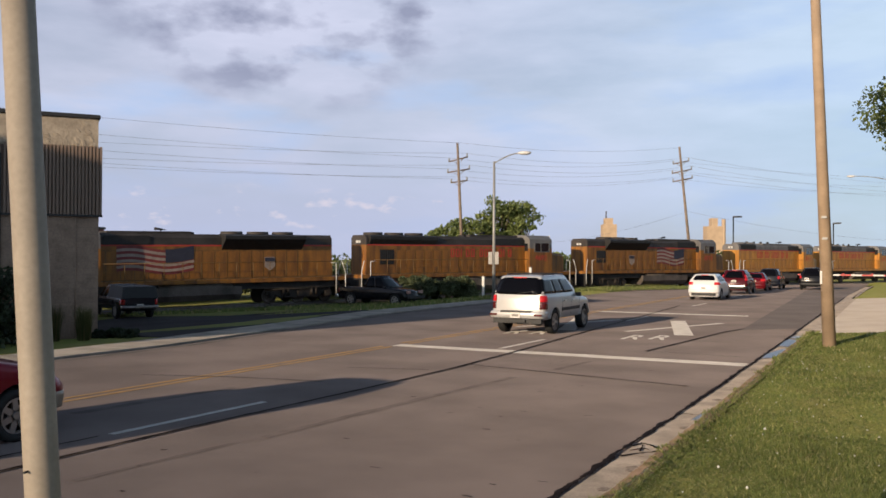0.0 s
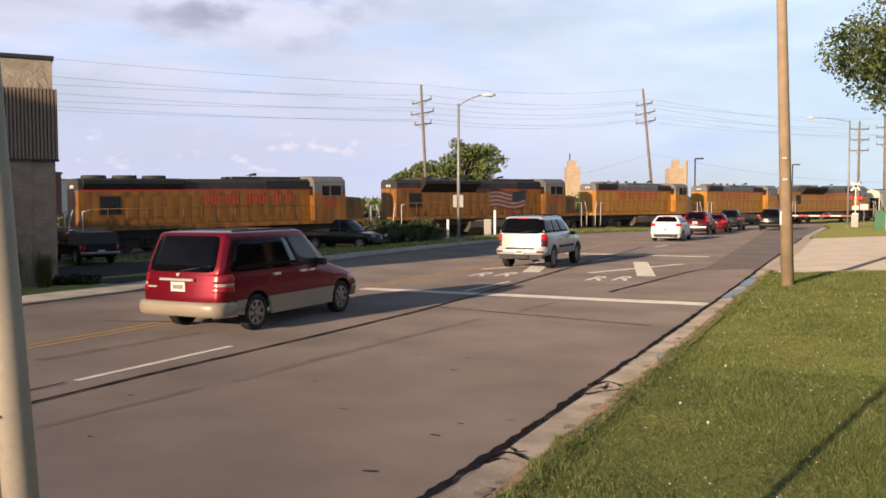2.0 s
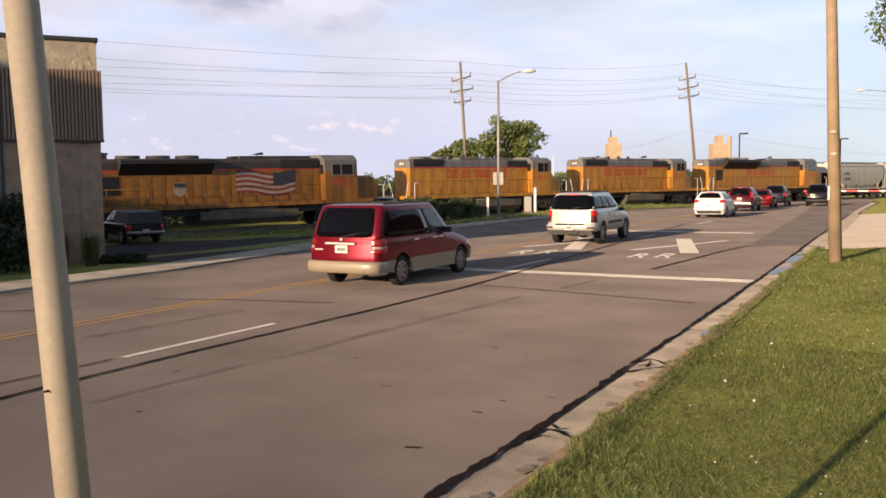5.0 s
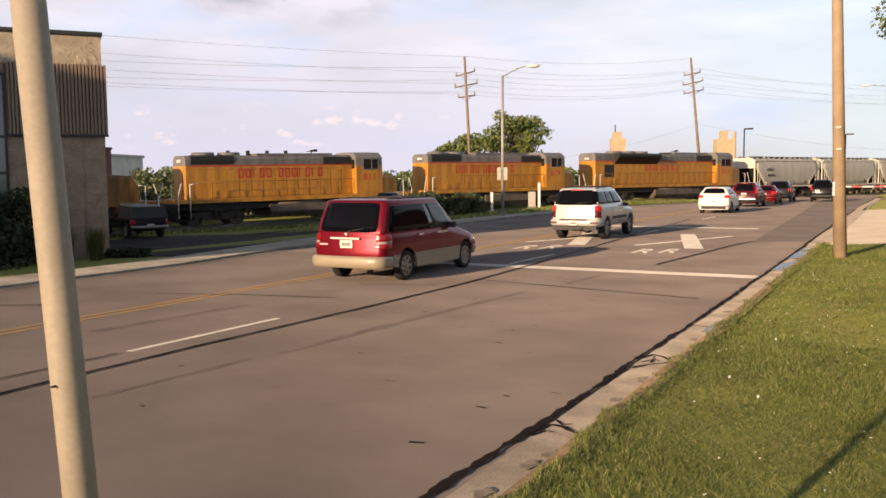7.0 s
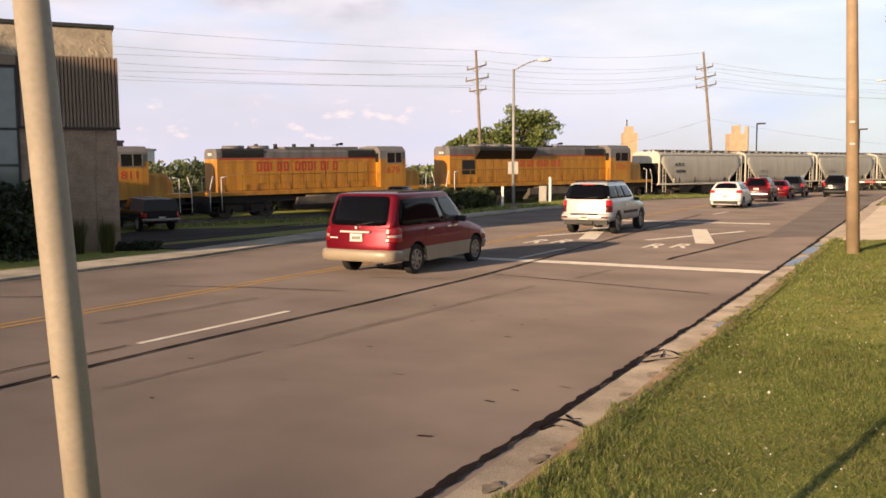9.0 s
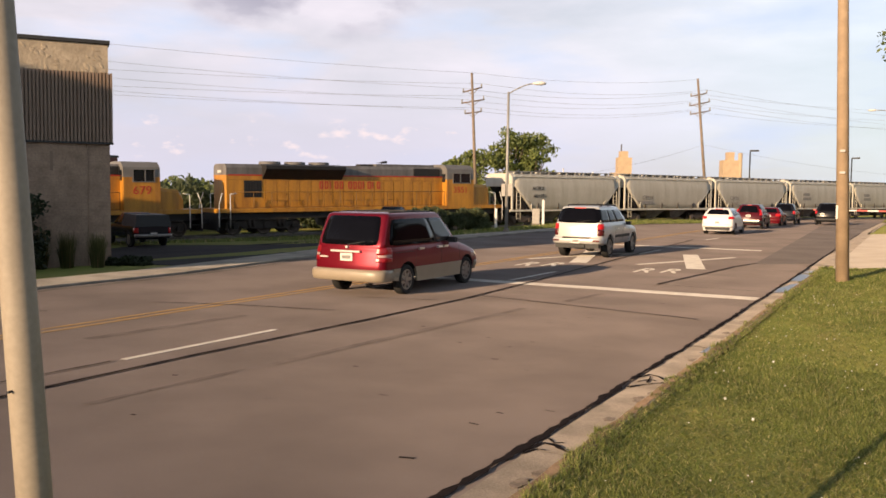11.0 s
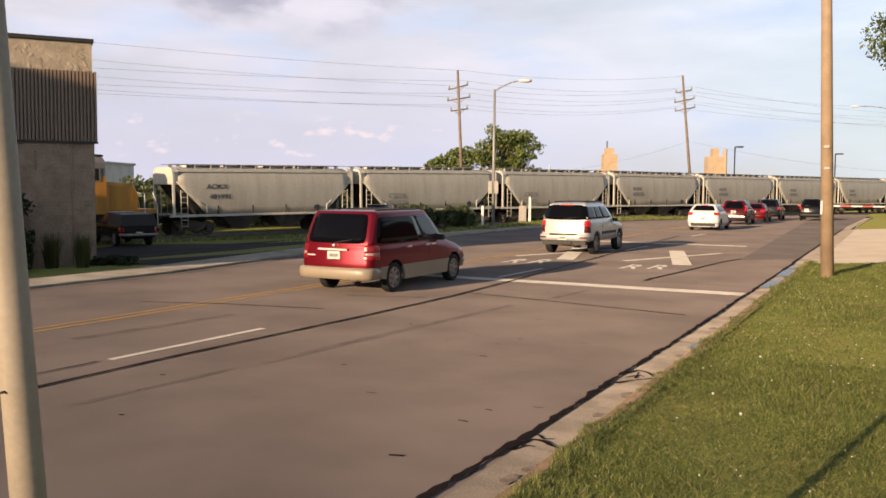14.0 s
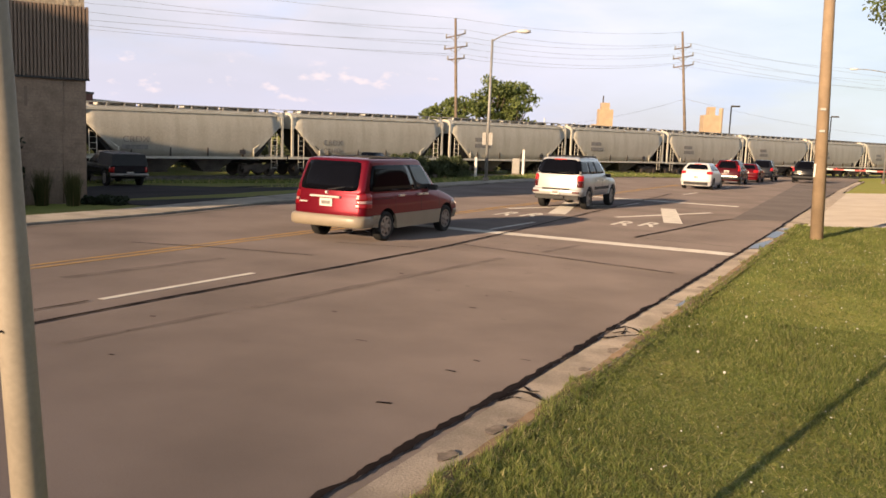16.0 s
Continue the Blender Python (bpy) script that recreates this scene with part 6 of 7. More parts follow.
def parked():
    # dark pickup at the edge of the lot, nose to the road
    p, turn = Vector((-32.4, 48.05)), -92
    root, _ = vehicle("pickup_truck", "black pickup truck parked at the edge of the lot", "pickup truck", pose(p.x, p.y, level(-30, 48) + 0.012, 0, 0, turn), "black body", 0.98, 0.42,
                      [(0.03, 0.55), (0.0, 0.7), (0.02, 1.18), (2.2, 1.18), (2.25, 1.14), (4.15, 1.14), (5.1, 1.10), (5.5, 0.95), (5.62, 0.6)], (1.15, 4.55), 0.39,
                      ((2.15, 4.2), (2.4, 3.35), 1.13, 1.92, 0.72), M_BLACKP, ((0.08, 0.42, 0), (0.48, 0.82, 0)), spokes=5)
    bits(root, 0.98, 0.02, [(0.8, 1.12, 0.85, 0.08, M_DULLRED)], 0.62, (-0.15, 0.2, 0.5, 0.7, M_CHROME, 0.0), mirror=(3.75, 1.15))
    part("bed_well", box(bm_new(), -0.75, 0.14, 1.11, 0.75, 2.05, 1.137), M_TRIM, root)
    for s in (-1, 1):
        part("head_lamp", soften(box(bm_new(), min(s * 0.55, s * 0.9), 5.38, 0.82, max(s * 0.55, s * 0.9), 5.5, 1.0), 0.02, 1), M_CLEAR, root)
    part("front_bumper", soften(box(bm_new(), -0.9, 5.48, 0.5, 0.9, 5.66, 0.68), 0.03, 1), M_TRIM, root)
    # old dark pickup with a cap beside the building
    root, _ = vehicle("pickup_truck", "old dark pickup truck with a black bed cap", "pickup truck", pose(-31.4, 29.6, level(-31.4, 29.6) + 0.012, 0, 0, 66), "dark body with worn paint", 0.9, 0.42,
                      [(0.03, 0.5), (0.0, 0.65), (0.02, 1.0), (1.9, 1.0), (1.95, 1.0), (3.7, 1.0), (4.5, 0.96), (4.85, 0.85), (4.95, 0.5)], (1.0, 3.95), 0.36,
                      ((2.0, 3.75), (2.2, 3.0), 0.99, 1.6, 0.66), M_NAVY, ((0.1, 0.45, 0), (0.5, 0.84, 0)))
    bits(root, 0.9, 0.02, [(0.68, 0.92, 0.78, 0.06, M_TAIL)], 0.62, (-0.13, 0.1, 0.48, 0.64, M_STEEL, 0.0))
    bm = bm_new()
    loft(bm, [[(-0.86, 0.04, 0.98), (0.86, 0.04, 0.98), (0.86, 1.98, 0.98), (-0.86, 1.98, 0.98)], [(-0.76, 0.16, 1.52), (0.76, 0.16, 1.52), (0.76, 1.95, 1.56), (-0.76, 1.95, 1.56)]], smooth=False)
    part("bed_cap", soften(bm, 0.03, 1), M_TRIM, root, "black canvas bed cap")


VAN, VAN_WHEELS = minivan()
SUV, SUV_WHEELS = white_suv()
queue_cars()
parked()


# ---- poles, lamps, building, trees ----
def near_post():
    bm = bm_new()
    a, b = Vector((-1.60, 1.385, 0.1)), Vector((-1.80, 1.30, 3.6))
    tube(bm, a, b, 0.0405, 0.0365, seg=28)
    root = thing("sign_post", pose(0, 0, 0), "grey painted steel post standing in the verge", "post")
    part("post", bm, M_POST, root)
    p = a.lerp(b, (1.86 - 0.1) / 3.5)
    part("bolt_hole", tube(bm_new(), p + Vector((0.006, -0.05, 0)), p + Vector((0.004, -0.0355, 0)), 0.003), M_TRIM, root, "small dark bolt hole")
    part("footing", tube(bm_new(), (-1.60, 1.385, 0.0), (-1.60, 1.385, 0.14), 0.12), M_CONC, root)


def tan_pole():
    z = level(-1.51, 24.56)
    root = thing("street_pole", pose(-1.51, 24.56, z), "tall tan painted pole standing in the grass verge", "pole")
    lean = -0.037
    part("shaft", tube(bm_new(), (0, 0, -0.1), (lean * 12, 0, 12), 0.165, 0.105, seg=20), M_TANPOLE, root)
    for h, sx in ((3.3, 0.13), (2.75, 0.13)):
        part("clamp", soften(box(bm_new(), lean * h - 0.06, -0.19, h, lean * h + 0.07, -0.13, h + 0.06), 0.01, 1), M_GALV, root, "small bright metal clamp")
    part("tag", box(bm_new(), -0.15 + lean * 1.75, -0.15, 1.6, -0.10 + lean * 1.75, -0.12, 1.95), M_PLATE, root, "pale metal tag")
    m = thing("lamp_arm", pose(-1.51 + lean * 12, 24.56, z + 11.7), "curved steel street lamp arm on the pole", "street lamp")
    part("arm", tube(bm_new(), (0, 0, 0), (-2.6, 0, 0.6), 0.035), M_GALV, m)
    part("lamp_head", soften(box(bm_new(), -3.2, -0.14, 0.5, -2.55, 0.14, 0.66), 0.05, 2), M_GALV, m)


def street_lamp(x, y, height, reach, rise, turn, label, signs=False):
    z = level(x, y)
    root = thing("street_lamp", pose(x, y, z, 0, 0, turn), label, "street lamp", "street lamps")
    part("pole", tube(bm_new(), (0, 0, -0.1), (0, 0, height), 0.10, 0.065, seg=12), M_GALV, root)
    part("base", tube(bm_new(), (0, 0, -0.05), (0, 0, 0.22), 0.2, 0.16, seg=12), M_CONC, root)
    bm = bm_new()
    pts = [Vector((reach * u, 0, height - 0.1 + rise * math.sin(u * math.pi / 2))) for u in (0, 0.2, 0.4, 0.6, 0.8, 1.0)]
    for a, b in zip(pts, pts[1:]):
        tube(bm, a, b, 0.035, seg=8)
    part("arm", bm, M_GALV, root)
    head = bm_new()
    loft(head, [[(reach - 0.15 + dx, w * math.cos(a), height - 0.1 + rise + hh * math.sin(a)) for a in [2 * math.pi * i / 10 for i in range(10)]] for dx, w, hh in ((0, 0.05, 0.05), (0.2, 0.14, 0.1), (0.5, 0.17, 0.12), (0.75, 0.10, 0.06))])
    part("lamp_head", head, M_RAILWHITE, root, "pale cobra-head lamp")
    if signs:
        for k in (-0.17, 0.19):
            part("sign", soften(box(bm_new(), k - 0.12, -0.13, 2.05, k + 0.10, -0.11, 2.75), 0.01, 1), M_PALE, root, "small white sign")
    return root


def utility_pole(x, y, top, lean, arms, label):
    z = level(x, y)
    root = thing("utility_pole", pose(x, y, z), label, "utility pole", "utility poles")
    right = Vector((0.886, 0.459, 0))
    hgt = top - z
    sway = lambda h: right * (-lean * h / hgt)
    part("shaft", tube(bm_new(), (0, 0, -0.2), sway(hgt) + Vector((0, 0, hgt)), 0.21, 0.13, seg=10), M_WOOD, root)
    ends = []
    for h, half, tilt in arms:
        c = sway(h - z) + Vector((0, 0, h - z))
        a, b = c - right * half - Vector((0, 0, tilt)), c + right * half + Vector((0, 0, tilt))
        bm = bm_new()
        tube(bm, a, b, 0.075, seg=4)
        arm = part("crossarm", bm, M_WOOD, root)
        bm = bm_new()
        tube(bm, a.lerp(b, 0.2), c - Vector((0, 0, 0.55)), 0.03, seg=5)
        tube(bm, a.lerp(b, 0.8), c - Vector((0, 0, 0.55)), 0.03, seg=5)
        part("brace", bm, M_WOOD, root)
        for u in (0.03, 0.97):
            p = a.lerp(b, u)
            part("insulator", tube(bm_new(), p, p + Vector((0, 0, 0.42)), 0.10, 0.07, seg=8), M_GALV, arm)
            ends.append(Vector((x, y, z)) + p + Vector((0, 0, 0.42)))
    return ends


def wire(a, b, sag, label="thin power line strung between utility poles", r=0.011):
    bm = bm_new()
    pts = [a.lerp(b, u / 14) - Vector((0, 0, sag * 4 * (u / 14) * (1 - u / 14))) for u in range(15)]
    loft(bm, [[p + Vector((0, 0, r)), p + Vector((r, -r, -r)), p + Vector((-r, r, -r))] for p in pts])
    single("power_line", bm, M_WIRE, label, "power line", "", "power lines")


def building():
    """Two-storey commercial building: block base, ribbed metal band, stucco parapet."""
    hd = 37.0
    root = tagged(new("building"), "two-storey tan commercial building with a ribbed metal band", "building")
    root.matrix_basis = pose(-20.94, 18.11, 0, 0, 0, 90 - hd)      # local -x runs back along the wall, +y away from the road
    # D is set so the building's unseen back shades the lot
    L, D = 24.0, 15.0
    part("wall", box(bm_new(), -L, 0.0, -0.8, 0.0, D, 3.58), M_BLOCK, root, "painted block lower wall")
    bm = bm_new()
    box(bm, -L, 0.02, 5.56, 0.02 - 0.04, D, 6.46)
    part("parapet", soften(bm, 0.02, 1), M_STUCCO, root, "rough tan stucco parapet")
    part("coping", soften(box(bm_new(), -L, -0.06, 6.46, 0.03, D, 6.56), 0.01, 1), M_TRIM, root, "dark metal coping")
    part("upper_wall", box(bm_new(), -L, 0.05, 3.58, -0.05, D - 0.05, 5.56), M_RIB, root)
    rib = mesh_from("rib", prism(bm_new(), [(-0.04, 0.05), (-0.03, -0.04), (0.03, -0.04), (0.04, 0.05)], 'z', 3.6, 5.62), M_RIB)
    for i in range(27):
        alike("rib", rib, root, pose(0.055 - i * 0.098, 0, 0))
    for i in range(14):
        alike("rib", rib, root, pose(0.0, 0.3 + i * 0.098, 0, 0, 0, 90))
    part("band_foot", box(bm_new(), -2.6, -0.10, 3.54, 0.10, 0.05, 3.60), M_TRIM, root)
    # window bays
    for k in range(6):
        x1 = -2.62 - k * 3.4
        win = part("window", box(bm_new(), x1 - 3.2, -0.03, 0.9, x1, 0.06, 5.28), M_WINDOW, root, "tall window reflecting the pale sky")
        fr = bm_new()
        for a in (0.0, 0.62, 1.6, 2.6, 3.2):
            box(fr, x1 - a - 0.035, -0.07, 0.88, x1 - a + 0.035, -0.025, 5.3)
        for zz in (0.9, 2.5, 3.52, 5.26):
            box(fr, x1 - 3.24, -0.072, zz - 0.035, x1 + 0.035, -0.028, zz + 0.035)
        part("window_frame", fr, M_TRIM, win)
    part("soffit", box(bm_new(), -L, -0.12, 5.3, -2.6, 0.06, 5.58), M_RIB, root)
    # relief panels in the stucco
    rnd = random.Random(4)
    for i in range(40):
        x = -rnd.uniform(0.1, 5.5)
        z = rnd.uniform(5.62, 6.35)
        bm = bm_new()
        bmesh.ops.create_icosphere(bm, subdivisions=1, radius=1.0, matrix=pose(x, 0.02, z, 0, rnd.uniform(0, 60), 0) @ Matrix.Diagonal((rnd.uniform(0.05, 0.14), 0.018, rnd.uniform(0.03, 0.07), 1)))
        part("stucco_relief", bm, M_STUCCO, root)
    joints = bm_new()
    for k in range(21):
        box(joints, -2.6, -0.004, 0.02 + 0.2 * k - 0.6, 0.004, 0.01, 0.028 + 0.2 * k - 0.6)
        for i in range(7):
            x = -0.4 * i - (0.2 if k % 2 else 0.0)
            if x > -2.6:
                box(joints, x - 0.004, -0.004, 0.028 + 0.2 * k - 0.6, x + 0.004, 0.01, 0.22 + 0.2 * k - 0.6)
    part("block_joints", joints, M_JOINT, root, "faint mortar joints")
    part("stain", box(bm_new(), -1.62, -0.004, 2.75, -1.54, 0.004, 3.3), M_RIB, root)
    part("conduit", tube(bm_new(), (-0.62, -0.04, 0.0), (-0.62, -0.04, 3.5), 0.015), M_BLOCK, root)
    # unseen block nearer the road, behind the viewer's left shoulder, added to cast shade
    shade_block = tagged(new("building_wing"), "unseen plain block added to shade the building and lot", "building")
    shade_block.matrix_basis = pose(-20.94, 18.11, 0, 0, 0, 90 - hd)
    part("wall", box(bm_new(), -44.0, -14.0, -0.8, -24.2, 0.0, 10.7), M_BLOCK, shade_block)
    part("coping", box(bm_new(), -44.1, -14.1, 10.7, -24.15, 0.1, 10.85), M_TRIM, shade_block)
    part("window", box(bm_new(), -40.0, -14.06, 1.0, -30.0, -13.98, 3.4), M_WINDOW, shade_block)


def scatter_leaves(rs, centres, count, size):
    """Leaf quads thrown over clumps; each clump is (x, y, z, radius)."""
    c = np.array(centres)
    pick = rs.choice(len(c), count, p=c[:, 3] ** 2 / (c[:, 3] ** 2).sum())
    d = rs.randn(count, 3)
    d /= np.linalg.norm(d, axis=1)[:, None]
    p = c[pick, :3] + d * (c[pick, 3] * (0.55 + 0.5 * rs.rand(count)))[:, None] * np.array([1, 1, 0.8])
    a, b = rs.randn(count, 3), rs.randn(count, 3)
    a /= np.linalg.norm(a, axis=1)[:, None]
    b -= a * (a * b).sum(1)[:, None]
    b /= np.linalg.norm(b, axis=1)[:, None]
    s = size * (0.6 + 0.8 * rs.rand(count))[:, None]
    v = np.stack([p - a * s, p - b * s * 0.5, p + a * s, p + b * s * 0.5], 1).reshape(-1, 3)
    return v.tolist(), np.arange(4 * count).reshape(-1, 4).tolist()


def tree(x, y, height, spread, seed, leaves, size, material, label, crown_low=0.3, group=""):
    rs = np.random.RandomState(seed)
    z = level(x, y)
    root = thing("tree", pose(x, y, z), label, "tree", group)
    bm = bm_new()
    th = height * 0.5
    tube(bm, (0, 0, -0.2), (0.1, 0, th), height * 0.028, height * 0.016, seg=9)
    centres = []
    for i in range(26):
        a = i * 2.4 + rs.rand()
        zz = height * (crown_low + (0.93 - crown_low) * rs.rand())
        k = math.sin(math.pi * min(1, max(0.08, (zz / height - crown_low + 0.1) / (1.1 - crown_low)))) ** 0.6
        rr = spread * k * (0.35 + 0.6 * rs.rand())
        tip = (rr * math.cos(a), rr * math.sin(a), zz)
        tube(bm, (0.05, 0, th * (0.55 + 0.4 * rs.rand())), tip, height * 0.010, height * 0.003, seg=5)
        centres.append((*tip, spread * (0.24 + 0.2 * rs.rand())))
        for _ in range(4):
            o = rs.randn(3) * spread * 0.2
            centres.append((tip[0] + o[0], tip[1] + o[1], tip[2] + o[2] * 0.7, spread * (0.09 + 0.1 * rs.rand())))
    centres.append((0, 0, height * 0.88, spread * 0.3))
    part("trunk", bm, M_BARK, root, "brown trunk with forking limbs")
    v, f = scatter_leaves(rs, centres, leaves, size)
    me = bpy.data.meshes.new("crown")
    me.from_pydata(v, [], f)
    me.materials.append(material)
    crown = new("crown", me)
    crown.parent = root
    return root


def shrub(name, x, y, w, d, h, seed, count, size, material, label, z=None):
    rs = np.random.RandomState(seed)
    centres = [(rs.uniform(-w, w), rs.uniform(-d, d), h * rs.uniform(0.1, 0.72), h * rs.uniform(0.10, 0.22)) for _ in range(110)]
    v, f = scatter_leaves(rs, centres, count, size)
    v = [(px, py, max(0.0, pz)) for px, py, pz in v]
    root = thing(name, pose(x, y, level(x, y) if z is None else z, 0, 0, 27), label, "shrub")
    me = bpy.data.meshes.new("foliage")
    me.from_pydata(v, [], f)
    me.materials.append(material)
    ob = new("foliage", me)
    ob.parent = root
    for cx, cy, cz, r in centres[:6]:
        part("stem", tube(bm_new(), (cx * 0.6, cy * 0.6, -0.05), (cx, cy, cz), 0.02, 0.008, seg=5), M_BARK, root)


def tuft(x, y, h, seed, n, label, z=None):
    """A clump of tall ornamental grass."""
    rs = np.random.RandomState(seed)
    v, f = [], []
    for i in range(n):
        a, r = rs.rand() * 6.283, 0.16 * rs.rand()
        bx, by = r * math.cos(a), r * math.sin(a)
        hh = h * (0.5 + 0.5 * rs.rand())
        o = 0.2 * h * rs.rand()
        w = 0.008
        k = len(v)
        v += [(bx - w, by, -0.03), (bx + w, by, -0.03), (bx + o * math.cos(a) * 0.35 + w, by + o * math.sin(a) * 0.35, hh * 0.6), (bx + o * math.cos(a) * 0.35 - w, by + o * math.sin(a) * 0.35, hh * 0.6), (bx + o * math.cos(a), by + o * math.sin(a), hh)]
        f += [(k, k + 1, k + 2, k + 3), (k + 3, k + 2, k + 4)]
    me = bpy.data.meshes.new("tall_grass")
    me.from_pydata(v, [], f)
    me.materials.append(M_REED)
    ob = new("tall_grass", me)
    ob.matrix_basis = pose(x, y, level(x, y) if z is None else z)
    tagged(ob, label, "ornamental grass", "tall grass clumps")


M_SHRUB = leaf_material("shrub_leaves", (0.055, 0.078, 0.034), (0.14, 0.16, 0.075))
M_PALE = mat("pale_metal", (0.42, 0.39, 0.35), 0.6, vary=0.2, scale=5)
M_WIRE = mat("weathered_wire", (0.24, 0.23, 0.24), 0.6, vary=0.1)
M_REED = leaf_material("tall_grass_blades", (0.06, 0.08, 0.025), (0.14, 0.13, 0.05), (0.3, 0.2, 0.1))
M_WINDOW = mat("building_glass", (0.10, 0.12, 0.12), 0.08, vary=0.1, coat=0.5)
M_JOINT = mat("raked_mortar", (0.255, 0.19, 0.145), 0.95, vary=0.2, scale=3)
near_post()
tan_pole()
street_lamp(-20.3, 45.2, 7.9, 1.5, 0.55, 15, "grey steel street lamp with a curved arm over the road", True)
street_lamp(-0.45, 92, 10.2, 3.2, 0.5, 180, "tall steel street lamp beside the crossing")
e1 = utility_pole(-42.2, 85.8, 15.13, 0.75, ((13.3, 1.05, 0.28), (12.05, 1.25, 0.22), (10.85, 0.92, 0.12)), "weathered wooden utility pole with three crossarms")
e2 = utility_pole(-23.4, 114.6, 16.98, 1.75, ((14.95, 1.05, 0.22), (13.8, 1.3, 0.28), (12.7, 1.3, 0.26)), "leaning wooden utility pole with three crossarms")
for i, (h0, off) in enumerate(((14.5, -1.0), (12.55, 1.0), (12.9, -1.2), (11.05, 1.2), (11.7, -0.9), (10.7, 0.9))):
    far = Vector((-78 + off, 30, h0))
    wire(far, e1[i], 0.7)
    wire(e1[i], e2[i], 0.9)
    wire(e2[i], Vector((14 + off, 170, h0 + 2.2)), 1.1)
wire(Vector((-42.3, 85.8, 15.1)), Vector((-78, 30, 15.7)), 0.7)
wire(Vector((-42.3, 85.8, 15.1)), Vector((-24.9, 114, 16.9)), 0.7)
wire(Vector((-60, 150, 5.2)), Vector((-24.0, 114.3, 8.6)), 0.9)
wire(Vector((-24.0, 114.3, 8.6)), Vector((30, 190, 8.0)), 3.0)
utility_pole(0.6, 146, 14.4, 0.0, ((13.2, 1.5, 0.0), (11.6, 1.5, 0.0), (10.0, 1.5, 0.0)), "straight utility pole beyond the crossing")
utility_pole(4.2, 147, 15.4, 0.2, ((13.4, 1.3, 0.1), (12.0, 1.3, 0.1), (10.9, 1.3, 0.1)), "dark utility pole beyond the crossing")
building()
for i, (tx, ty, h, sp, n) in enumerate(((-47.4, 89.9, 6.9, 2.0, 2600), (-45.0, 91.5, 7.9, 2.8, 3600), (-41.2, 93.0, 10.3, 2.9, 5000), (-39.0, 94.2, 9.8, 2.5, 4300))):
    tree(tx, ty, h, sp, 20 + i, n, 0.2, M_LEAVES, "leafy green tree behind the railway line", 0.25, "trees behind the track")
tree(7.5, 31.0, 9.3, 6.9, 40, 210000, 0.078, M_LEAVES_SUN, "broad shade tree overhanging the driveway", 0.42)
shrub("shrub", -28.5, 52.9, 2.9, 1.2, 2.2, 3, 30000, 0.07, M_SHRUB, "dark spreading shrub beside the lot")
shrub("hedge", -21.9, 14.6, 1.2, 0.8, 2.6, 4, 9000, 0.08, M_LEAVES_DARK, "dark evergreen shrub against the building", z=-0.1)
shrub("shrub", -20.35, 18.3, 0.6, 0.3, 0.45, 8, 5000, 0.05, M_LEAVES_DARK, "low dark plants at the corner of the building", z=-0.12)
for i, (gx, gy) in enumerate(((-21.35, 17.0), (-21.75, 16.45), (-22.2, 15.9), (-20.75, 17.55))):
    tuft(gx + 0.25, gy - 0.3, 1.15 + 0.12 * (i % 3), 60 + i, 420, "clump of tall dry-tipped ornamental grass by the wall", z=-0.08)


def weeds():
    """Rough grass between lot and track."""
    rs = np.random.RandomState(9)
    n = 24000
    s = rs.uniform(4, 66, n)
    off = 3.0 + 4.5 * rs.rand(n) ** 1.5
    x = TRACK_AT.x + TD.x * s + TD.y * off
    y = TRACK_AT.y + TD.y * s - TD.x * off
    extra = 9000
    x = np.concatenate([x, rs.uniform(-28, -20.8, extra)])
    y = np.concatenate([y, rs.uniform(35, 60, extra)])
    z = np.array([level(a, b) for a, b in zip(x, y)]) - 0.02
    n = len(x)
    h = 0.08 + 0.22 * rs.rand(n) ** 2
    w = 0.02 + 0.02 * rs.rand(n)
    a = rs.rand(n) * 6.283
    lean = 0.07 * rs.randn(n, 2)
    v = np.empty((n, 3, 3))
    v[:, 0] = np.stack([x - w * np.cos(a), y - w * np.sin(a), z], 1)
    v[:, 1] = np.stack([x + w * np.cos(a), y + w * np.sin(a), z], 1)
    v[:, 2] = np.stack([x + lean[:, 0], y + lean[:, 1], z + h], 1)
    me = bpy.data.meshes.new("weeds")
    me.from_pydata(v.reshape(-1, 3).tolist(), [], np.arange(3 * n).reshape(-1, 3).tolist())
    me.materials.append(M_BLADE)
    tagged(new("weeds", me), "rough grass and weeds along the railway", "grass", kind="stuff")


weeds()


